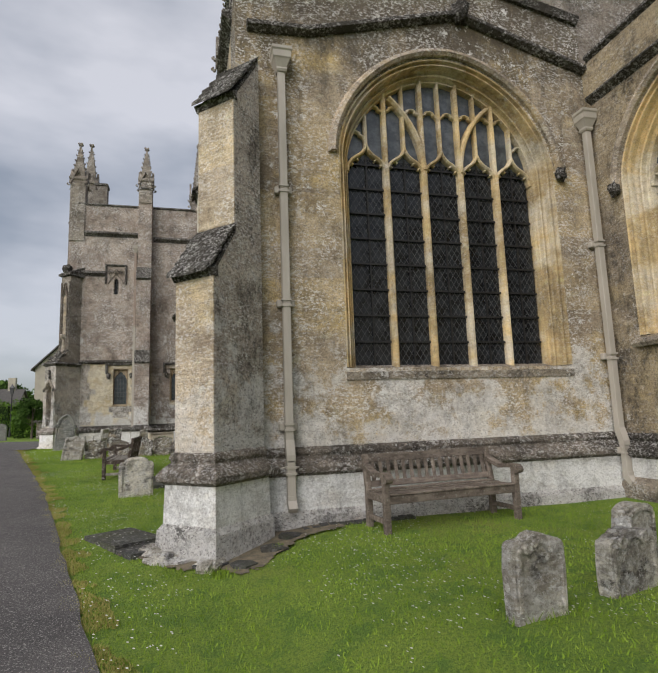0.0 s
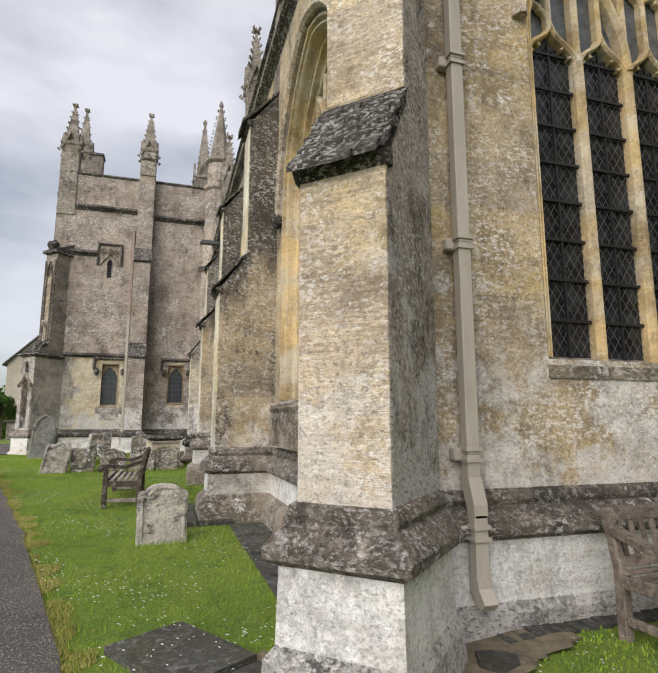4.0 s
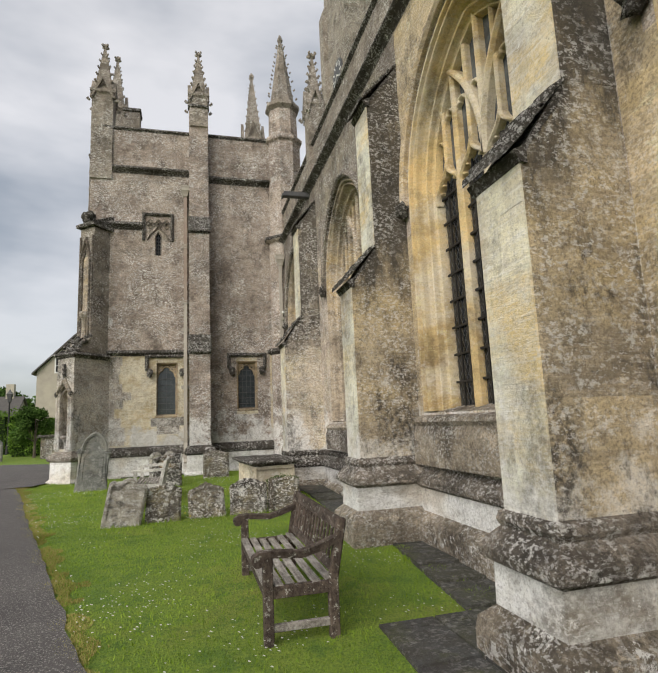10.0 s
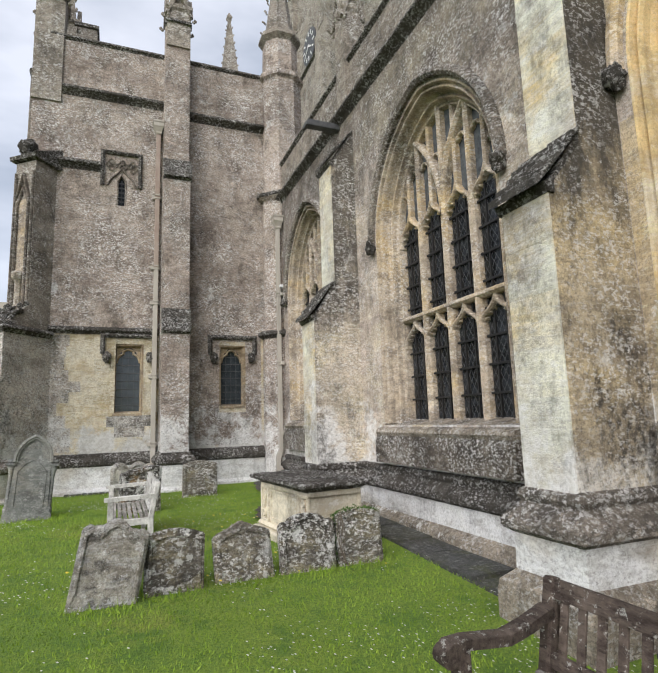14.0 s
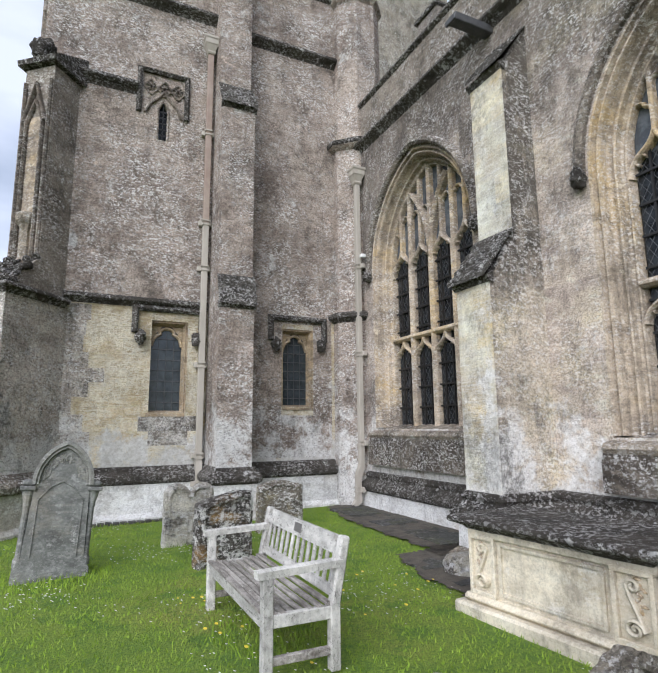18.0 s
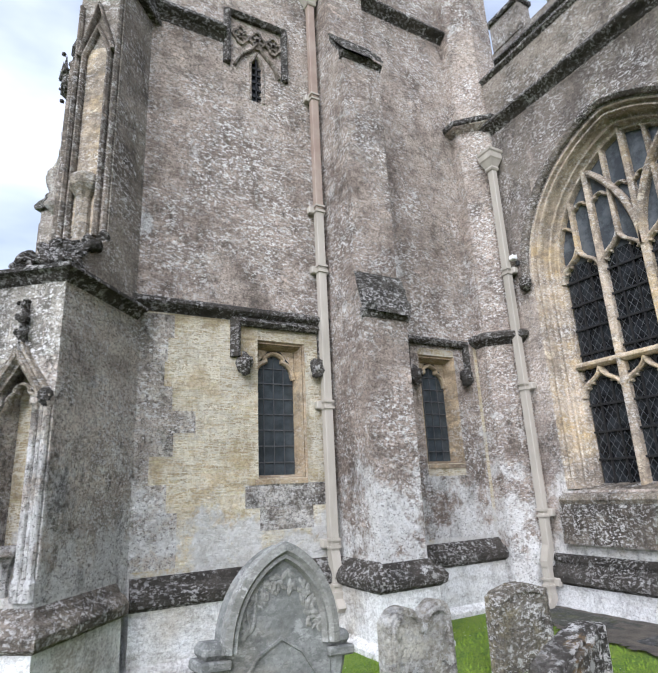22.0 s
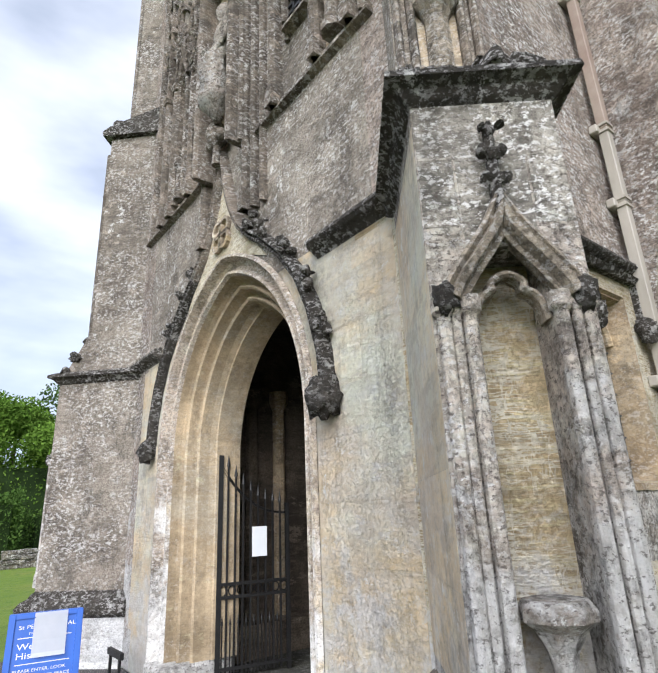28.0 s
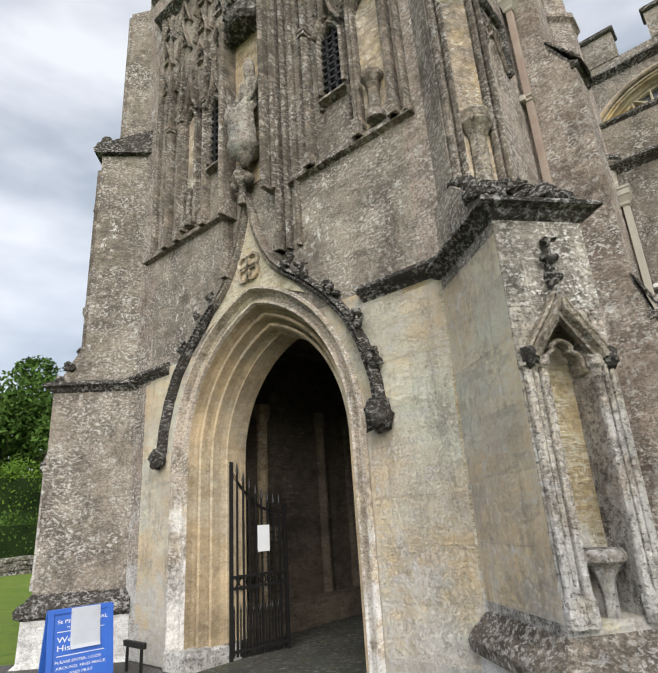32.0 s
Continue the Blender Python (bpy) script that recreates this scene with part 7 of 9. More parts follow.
# ---- rainwater pipes ----
def downpipe(label, x, y, z0, z1, brackets, face_dir, hopper=True, rust=None, kick=None):
    """A square pipe; face_dir: the way its face looks, (dx, dy)."""
    p = thing("downpipe", label, "downpipe", "rainwater pipes", at=(x, y, 0))
    a = math.atan2(face_dir[1], face_dir[0]) + math.pi / 2
    m = Matrix.Rotation(a, 4, "Z")
    k, zk = kick or (0.0, z0)
    zs = [zk] + sorted(b for b in brackets if zk < b < z1) + [z1]
    for lo, hi in zip(zs, zs[1:]):
        mat = RUSTPIPE if rust and lo >= rust else PIPE
        part("pipe_length", one_box(-0.05, 0.05, -0.045, 0.045, lo, hi, 0.006, m), mat, p)
    if kick:
        bm = bmesh.new()
        prism(bm, [(0.045, zk + 0.02), (0.045, zk - 0.03), (0.045 - k, zk - 0.20), (0.045 - k, zk - 0.24), (-0.045 - k, zk - 0.24), (-0.045 - k, zk - 0.16), (-0.045, zk + 0.02)], -0.052, 0.052, lambda p_, q, s: m @ Vector((s, p_, q)))
        part("swan_neck", bm, PIPE, p, "angled swan neck over the plinth")
        part("pipe_length", one_box(-0.05, 0.05, -0.045 - k, 0.045 - k, z0, zk - 0.22, 0.006, m), PIPE, p)
    for b in brackets:
        bm = bmesh.new()
        o = -k if b < zk else 0.0
        box(bm, -0.065, 0.065, -0.06 + o, 0.06 + o, b - 0.05, b - 0.025, 0, m)
        box(bm, -0.065, 0.065, -0.06 + o, 0.06 + o, b + 0.025, b + 0.05, 0, m)
        box(bm, -0.115, 0.115, 0.02 + o, 0.10 + o, b - 0.045, b + 0.045, 0.01, m)
        part("bracket", bm, PIPE, p)
    if hopper:
        bm = bmesh.new()
        rows = ((0.06, 0.0), (0.075, 0.03), (0.065, 0.06), (0.105, 0.16), (0.12, 0.18), (0.12, 0.27), (0.135, 0.29), (0.135, 0.33))
        lathe(bm, [(r * 1.414, z1 - 0.02 + h) for r, h in rows], 4, m, turn=math.pi / 4)
        part("hopper_head", bm, PIPE, p, "moulded rainwater hopper")
    bm = bmesh.new()
    prism(bm, [(0.05 - k, z0 + 0.02), (0.05 - k, z0 - 0.06), (-0.07 - k, z0 - 0.16), (-0.12 - k, z0 - 0.11), (-0.055 - k, z0 - 0.03), (-0.055 - k, z0 + 0.02)], -0.052, 0.052, lambda p_, q, s: m @ Vector((s, p_, q)))
    part("shoe", bm, PIPE, p, "angled pipe shoe")
    return p


downpipe("stone-coloured square iron downpipe on the chapel end wall", 1.19, 6.93, 0.55, 6.05, (1.37, 2.90, 4.40, 0.86), (0, -1), kick=(0.06, 1.20))
downpipe("stone-coloured iron downpipe in the chancel angle", 5.97, 6.92, 0.55, 5.72, (2.2, 3.9, 0.86), (0, -1), kick=(0.06, 1.16))
downpipe("tall iron downpipe on the porch side, rusty towards the top", -2.31, 24.10, 1.0, 8.75, (1.50, 2.98, 4.65, 5.47, 7.17, 1.06), (0, -1), rust=5.4, kick=(0.035, 1.40))
downpipe("stone-coloured iron downpipe in the porch angle", 0.46, 23.66, 0.72, 6.55, (1.65, 3.25, 4.90, 0.86), (-1, 0), kick=(0.07, 1.26))

# lead spout on the aisle parapet, small white lamp by the porch angle
sp = thing("rainwater_spout", "dark lead rainwater spout jutting from the aisle parapet", "spout")
part("trough", one_box(-0.02, 0.70, 20.02, 20.18, 7.16, 7.28, 0.01), LEAD, sp)
part("lip", one_box(-0.06, -0.02, 20.0, 20.20, 7.14, 7.22, 0.008), LEAD, sp)
lm = thing("wall_lamp", "small white outdoor lamp fixed beside the downpipe", "wall lamp")
part("housing", one_box(0.46, 0.56, 23.52, 23.60, 5.05, 5.12, 0.01), WHITEPAINT, lm)
part("bracket", one_box(0.56, 0.61, 23.53, 23.57, 4.98, 5.05, 0.004), LEAD, lm)

# ---- benches ----
def bench(label, m, L, wood, slat, curved, plaque=False, nslats=14, H=0.88, D=0.56, n=6):
    """A slatted garden bench; its front looks along -y, its middle stands on the origin."""
    b = thing("garden_bench", label, "bench", "churchyard benches")
    h, f, k = L / 2, -D / 2, D / 2
    lean = Matrix.Translation((0, k - 0.06, 0.40)) @ Matrix.Rotation(radians(-11), 4, "X") @ Matrix.Translation((0, -(k - 0.06), -0.40))
    for s in (-1, 1):
        x = s * (h - 0.035)
        part("front_leg", one_box(x - 0.035, x + 0.035, f, f + 0.07, 0, 0.60 if curved else 0.63, 0.006), wood, b)
        part("back_leg", one_box(x - 0.035, x + 0.035, k - 0.09, k - 0.02, 0, 0.42, 0.006), wood, b)
        bm = one_box(x - 0.035, x + 0.035, k - 0.09, k - 0.02, 0.40, H, 0.012, lean)
        part("back_post", bm, wood, b)
        part("stretcher", one_box(x - 0.02, x + 0.02, f + 0.07, k - 0.09, 0.10, 0.15, 0.004), slat, b)
        part("side_rail", one_box(x - 0.025, x + 0.025, f + 0.06, k - 0.08, 0.32, 0.40, 0.005), wood, b)
        bm = bmesh.new()
        if curved:
            pts = [(f - 0.06, 0.575), (f - 0.02, 0.615), (f + 0.06, 0.62), (0.0, 0.60), (k - 0.16, 0.63), (k - 0.02, 0.68)]
        else:
            pts = [(f - 0.04, 0.645), (k + 0.01, 0.665)]
        sweep_wall(bm, lambda u, d, v: (x + d, u, v), pts, [(-0.025, -0.04), (0.022, -0.045), (0.028, 0.0), (0.022, 0.045), (-0.025, 0.04)])
        if curved:
            bmesh.ops.create_cone(bm, cap_ends=True, segments=12, radius1=0.045, radius2=0.045, depth=0.085, matrix=Matrix.Translation((x, f - 0.035, 0.58)) @ Matrix.Rotation(radians(90), 4, "Y"))
        part("armrest", bm, wood, b)
    part("front_rail", one_box(-h + 0.07, h - 0.07, f + 0.01, f + 0.045, 0.31, 0.40, 0.005), wood, b)
    for i in range(n):
        y = f - 0.005 + (D - 0.11) * i / (n - 1)
        sag = -0.028 * math.sin(math.pi * i / (n - 1))
        part("seat_slat", one_box(-h + 0.02 if i else -h + 0.075, h - 0.02 if i else h - 0.075, y, y + 0.36 / n, 0.402 + sag, 0.424 + sag, 0.004), slat, b)
    bm = bmesh.new()
    if curved:
        prism(bm, [(-h + 0.07, 0.0), (h - 0.07, 0.0), (h - 0.07, 0.085), (-h + 0.07, 0.085)], k - 0.075, k - 0.035, lambda p, q, s: lean @ Vector((p, s, H - 0.09 + q)))
    else:
        prism(bm, [(-h + 0.07, 0.0), (h - 0.07, 0.0), (h - 0.07, 0.07), (h - 0.13, 0.085), (h - 0.15, 0.125), (-h + 0.15, 0.125), (-h + 0.13, 0.085), (-h + 0.07, 0.07)], k - 0.075, k - 0.04, lambda p, q, s: lean @ Vector((p, s, H - 0.135 + q)))
    part("top_rail", bm, wood, b)
    part("lower_rail", one_box(-h + 0.07, h - 0.07, k - 0.075, k - 0.04, 0.44, 0.51, 0.004, lean), wood, b)
    for i in range(nslats):
        x = -h + 0.07 + (L - 0.14) * (i + 0.5) / nslats
        part("back_slat", one_box(x - 0.022, x + 0.022, k - 0.066, k - 0.05, 0.50, H - 0.085, 0.003, lean), wood, b)
    if plaque:
        part("plaque", one_box(-0.07, 0.07, k - 0.082, k - 0.076, H - 0.105, H - 0.035, 0.002, lean), BRASS, b, "small dark plaque")
    b.matrix_world = m
    return b


def stand(x, y, rz, dz=0.0):
    return Matrix.Translation((x, y, ground_z(x, y) + dz)) @ Matrix.Rotation(radians(rz), 4, "Z")


bench("weathered brown slatted bench against the chapel wall", stand(2.90, 6.40, 5), 1.76, TEAKGREY, TEAKGREY, True, nslats=16, H=0.82)
bench("dark brown slatted bench on the grass beside a buttress", stand(-1.41, 13.07, -90, -0.04), 1.70, TEAKDARK, SEATSILVER, True, nslats=15, H=0.83)
bench("bleached pale slatted bench with a small plaque", stand(-2.88, 18.99, -90) @ Matrix.Scale(0.90, 4), 1.58, TEAKPALE, SEATSILVER, False, plaque=True, nslats=13, H=0.84, n=8)


# ---- gravestones ----
def headstone(label, x, y, rz, w, hgt, t, shape, mat, lean=0.0, side=0.0, seed=0, group="gravestones"):
    """A slab with its carved outline and worn edges."""
    g = thing("headstone", label, "gravestone", group)
    hw = w / 2
    if shape == "round":
        top = [(hw * math.cos(a), hgt - hw * 0.75 + hw * 0.75 * math.sin(a)) for a in (math.pi * k / 14 for k in range(15))]
    elif shape == "shoulder":
        top = [(hw, hgt * 0.80), (hw * 0.86, hgt * 0.88), (hw * 0.72, hgt * 0.84)] + [(hw * 0.72 * math.cos(a), hgt * 0.84 + hgt * 0.16 * math.sin(a)) for a in (math.pi * k / 10 for k in range(1, 10))] + [(-hw * 0.72, hgt * 0.84), (-hw * 0.86, hgt * 0.88), (-hw, hgt * 0.80)]
    elif shape == "wavy":
        top = [(hw * (1 - k / 10), hgt * (0.84 + 0.15 * math.exp(-((k / 10 - 1) / 0.42) ** 2) + 0.06 * math.exp(-((abs(k / 10 - 1) - 0.78) / 0.14) ** 2))) for k in range(21)]
    elif shape == "cusped":
        top = [(hw * (1 - k / 10), hgt * (0.76 + 0.15 * (1 - (k / 10 - 1) ** 2) + 0.09 * math.exp(-((k / 10 - 1) / 0.17) ** 2))) for k in range(21)]
    elif shape == "double":
        top = [(side_ * hw * 0.5 + hw * 0.46 * math.cos(a), hgt * 0.84 + hgt * 0.16 * math.sin(a)) for side_ in (1, -1) for a in (math.pi * (k + 0.25) / 8.5 for k in range(9))]
    elif shape == "slant":
        top = [(hw, hgt * 0.99), (hw * 0.5, hgt), (-hw * 0.1, hgt * 0.95), (-hw * 0.6, hgt * 0.92), (-hw, hgt * 0.86)]
    elif shape == "segment":
        top = [(hw - w * k / 10, hgt * (0.90 + 0.10 * math.sin(math.pi * k / 10))) for k in range(11)]
    else:
        top = [(hw, hgt * 0.97), (hw * 0.4, hgt), (-hw * 0.3, hgt * 0.985), (-hw, hgt * 0.96)]
    poly = [(-hw, -0.15), (hw, -0.15)] + top
    bm = bmesh.new()
    prism(bm, poly, -t / 2, t / 2, lambda p, q, s: (p, s, q))
    bmesh.ops.bevel(bm, geom=[e for e in bm.edges if e.calc_length() > 0.005], offset=0.012, segments=1, affect="EDGES")
    bmesh.ops.triangulate(bm, faces=bm.faces[:])
    bmesh.ops.subdivide_edges(bm, edges=bm.edges[:], cuts=3, use_grid_fill=True)
    for v in bm.verts:
        q = v.co * 5 + Vector((seed * 7.3, 0, 0))
        v.co += Vector((noise.noise(q), noise.noise(q + Vector((0, 9, 0))), noise.noise(q + Vector((0, 0, 9))))) * 0.012
        v.co.y += 0.006 * noise.noise(v.co * 18)
    part("slab", bm, mat, g)
    # raised rim round the carved face, and the sunk panel that it frames
    bm = bmesh.new()
    rim = [(x_ * 0.90, 0.0 + (z_ if z_ < 0.1 else z_ - 0.03)) for x_, z_ in [(hw, hgt * 0.12)] + top + [(-hw, hgt * 0.12)]]
    sweep_wall(bm, lambda u, d, v: (u, -t / 2 + d, v), rim, [(0.0, 0.01), (0.004, -0.016), (0.026, -0.018), (0.036, 0.01)])
    part("border", bm, mat, g)
    if shape in ("shoulder", "wavy"):
        for s_ in (-1, 1):
            bm = bmesh.new()
            sp = [(s_ * hw * 0.45 + (0.085 - 0.010 * k / 2) * w * math.cos(0.62 * k), hgt * 0.80 + (0.085 - 0.010 * k / 2) * w * math.sin(0.62 * k)) for k in range(14)]
            sweep_wall(bm, lambda u, d, v: (u, -t / 2 + d, v), sp, [(-0.012, 0.01), (-0.008, -0.02), (0.008, -0.02), (0.012, 0.01)])
            part("scroll", bm, mat, g)
    return g, stand(x, y, rz) @ Matrix.Rotation(radians(lean), 4, "X") @ Matrix.Rotation(radians(side), 4, "Y")


STONES = [
    ("leaning lichened gravestone with a scrolled top", -3.14, 16.70, 0, 0.54, 0.68, 0.10, "wavy", HEADPALE, -6, 10),
    ("low round-topped gravestone spotted with lichen", -2.57, 16.80, 2, 0.50, 0.52, 0.09, "segment", HEAD, -6, 2),
    ("dark lichened gravestone with a knopped top", -1.93, 16.86, 0, 0.54, 0.52, 0.10, "cusped", HEAD, -9, -3),
    ("dark gravestone heavily spotted with white lichen", -1.31, 16.86, 0, 0.57, 0.53, 0.10, "shoulder", HEAD, -10, 0),
    ("mossy ivy-topped dark gravestone", -0.75, 16.89, 0, 0.50, 0.52, 0.10, "segment", HEAD, -8, 1),
    ("thick lichen-crusted block gravestone behind the pale bench", -2.68, 20.95, 14, 0.62, 0.72, 0.15, "slant", HEADCRUST, 0, 0),
    ("pale double-arched gravestone crusted with white lichen", -2.83, 22.05, 6, 0.62, 0.72, 0.12, "double", HEADPALE, 0, 0),
    ("dark lichened gravestone close under the porch wall", -1.55, 22.35, 0, 0.64, 0.66, 0.12, "segment", HEAD, 0, 0),
    ("weathered carved gravestone near the path", -0.83, 10.02, 8, 0.54, 0.64, 0.10, "shoulder", HEADPALE, -3, 0),
    ("small white-crusted gravestone on the lawn", 2.14, 3.62, 8, 0.42, 0.52, 0.12, "wavy", HEADPALE, 0, 1),
    ("low white-crusted gravestone, its top broken", 3.04, 3.82, 14, 0.54, 0.43, 0.12, "wavy", HEADPALE, 0, -2),
    ("tilted white-crusted gravestone on the lawn", 3.52, 4.25, 20, 0.46, 0.50, 0.12, "segment", HEADPALE, 0, 3),
]
for i, (lb, x, y, rz, w, hg, t, sh, mt, ln, sd) in enumerate(STONES):
    g, m = headstone(lb, x, y, rz, w, hg, t, sh, mt, ln, sd, i)
    g.matrix_world = m

# tall arched slate headstone: tapering slab, side shafts with capitals, hooded head and carved wreath
g = thing("headstone", "tall grey arched gravestone with side shafts and a carved wreath", "gravestone", "gravestones")
sf = lambda u, d, v: (u, -0.055 + d, v)
outer = arch_pts(0, 0.285, 0.88, 0.38, "pointed", 10)
bm = bmesh.new()
poly = [(-0.37, -0.1), (0.37, -0.1), (0.36, 0.10), (0.30, 0.16), (0.27, 0.80), (0.285, 0.86)] + outer + [(-0.285, 0.86), (-0.27, 0.80), (-0.30, 0.16), (-0.36, 0.10)]
prism(bm, poly, -0.055, 0.055, lambda p, q, s: (p, s, q))
part("slab", bm, SLATEHEAD, g)
bm = bmesh.new()
sweep_wall(bm, sf, [(0.285, 0.86)] + outer + [(-0.285, 0.86)], [(-0.015, 0.01), (-0.015, -0.045), (0.02, -0.05), (0.035, -0.03), (0.05, -0.035), (0.06, 0.004)])
part("hood", bm, SLATEHEAD, g, "moulded pointed hood")
for s_ in (-1, 1):
    bm = bmesh.new()
    box(bm, min(s_ * 0.25, s_ * 0.40), max(s_ * 0.25, s_ * 0.40), -0.085, 0.06, 0.80, 0.84, 0.008)
    box(bm, min(s_ * 0.26, s_ * 0.385), max(s_ * 0.26, s_ * 0.385), -0.075, 0.055, 0.84, 0.90, 0.02)
    part("shoulder_block", bm, SLATEHEAD, g)
    bm = bmesh.new()
    lathe(bm, [(0.050, 0.12), (0.050, 0.18), (0.034, 0.21), (0.030, 0.64), (0.038, 0.66), (0.036, 0.69), (0.055, 0.76), (0.062, 0.80)], 10, Matrix.Translation((s_ * 0.315, -0.01, 0)))
    part("side_shaft", bm, SLATEHEAD, g, "slender shaft with a leaf capital")
rnd = random.Random(3)
bm = bmesh.new()
for k in range(90):
    a = rnd.uniform(0.05, math.pi - 0.05)
    rr = rnd.uniform(0.15, 0.225)
    lf = Matrix.Translation((rr * math.cos(a), -0.056, 0.90 + rr * 1.15 * math.sin(a))) @ Matrix.Rotation(rnd.uniform(0, 6.3), 4, "Y") @ Matrix.Rotation(rnd.uniform(-0.5, 0.5), 4, "X") @ Matrix.Diagonal((1.7, 0.45, 0.8, 1))
    bmesh.ops.create_icosphere(bm, subdivisions=1, radius=rnd.uniform(0.012, 0.02), matrix=lf)
tagged(part("wreath", bm, SLATEHEAD, g, "carved leaf wreath"), kind="stuff")
bm = bmesh.new()
sweep_wall(bm, sf, [(0.225, 0.20), (0.225, 0.72), (0.17, 0.78), (0.12, 0.84), (0.0, 0.90), (-0.12, 0.84), (-0.17, 0.78), (-0.225, 0.72), (-0.225, 0.20)], [(0.0, 0.004), (0.003, -0.010), (0.012, -0.010), (0.016, 0.004)])
part("panel_edge", bm, SLATEHEAD, g)
for k in range(7):
    bm = bmesh.new()
    w_ = 0.15 - 0.02 * (k % 3)
    box(bm, -w_, w_, -0.0575, -0.055, 0.66 - 0.065 * k, 0.675 - 0.065 * k)
    part("inscription_line", bm, SLATEHEAD, g, "worn unreadable lettering")
g.matrix_world = stand(-4.28, 21.15, 3) @ Matrix.Rotation(radians(4), 4, "Y") @ Matrix.Rotation(radians(-3), 4, "X") @ Matrix.Diagonal((0.9, 1, 1, 1))

# ---- chest tomb ----
tb = thing("chest_tomb", "cream stone chest tomb with scrolled ends under a dark slab", "tomb", at=(-0.873, 18.01, ground_z(-1, 18)))
tb.rotation_euler, tb.scale = (0, 0, radians(6)), (1, 1, 0.89)
part("base", one_box(-0.42, 0.42, -0.76, 0.88, -0.1, 0.10, 0.02), TOMB, tb)
part("base_step", one_box(-0.37, 0.37, -0.70, 0.83, 0.10, 0.17, 0.03), TOMB, tb)
part("chest", one_box(-0.30, 0.30, -0.62, 0.76, 0.17, 0.70), TOMB, tb)
part("frieze", one_box(-0.33, 0.33, -0.66, 0.79, 0.64, 0.71, 0.012), TOMB, tb)
bm = bmesh.new()
rings = []
for o, z in ((0.34, 0.70), (0.36, 0.725), (0.40, 0.745), (0.435, 0.76), (0.445, 0.775), (0.445, 0.80), (0.43, 0.815), (0.25, 0.822)):
    hx, hy = o, o + 0.375
    ring = [(-hx + 2 * hx * k / 12, -hy) for k in range(12)] + [(hx, -hy + 2 * hy * k / 20) for k in range(20)] + [(hx - 2 * hx * k / 12, hy) for k in range(12)] + [(-hx, hy - 2 * hy * k / 20) for k in range(20)]
    rings.append([bm.verts.new((x, y + 0.07, z)) for x, y in ring])
for lo_, hi_ in zip(rings, rings[1:]):
    for k in range(64):
        bm.faces.new((lo_[k], lo_[(k + 1) % 64], hi_[(k + 1) % 64], hi_[k]))
bm.faces.new(rings[0][::-1])
bm.faces.new(rings[-1])
for v in bm.verts:
    v.co += Vector((noise.noise(v.co * 7), noise.noise(v.co * 7 + Vector((4, 0, 0))), noise.noise(v.co * 9 + Vector((0, 4, 0))))) * 0.010
part("slab", bm, DARK, tb, "dark lichened top slab")
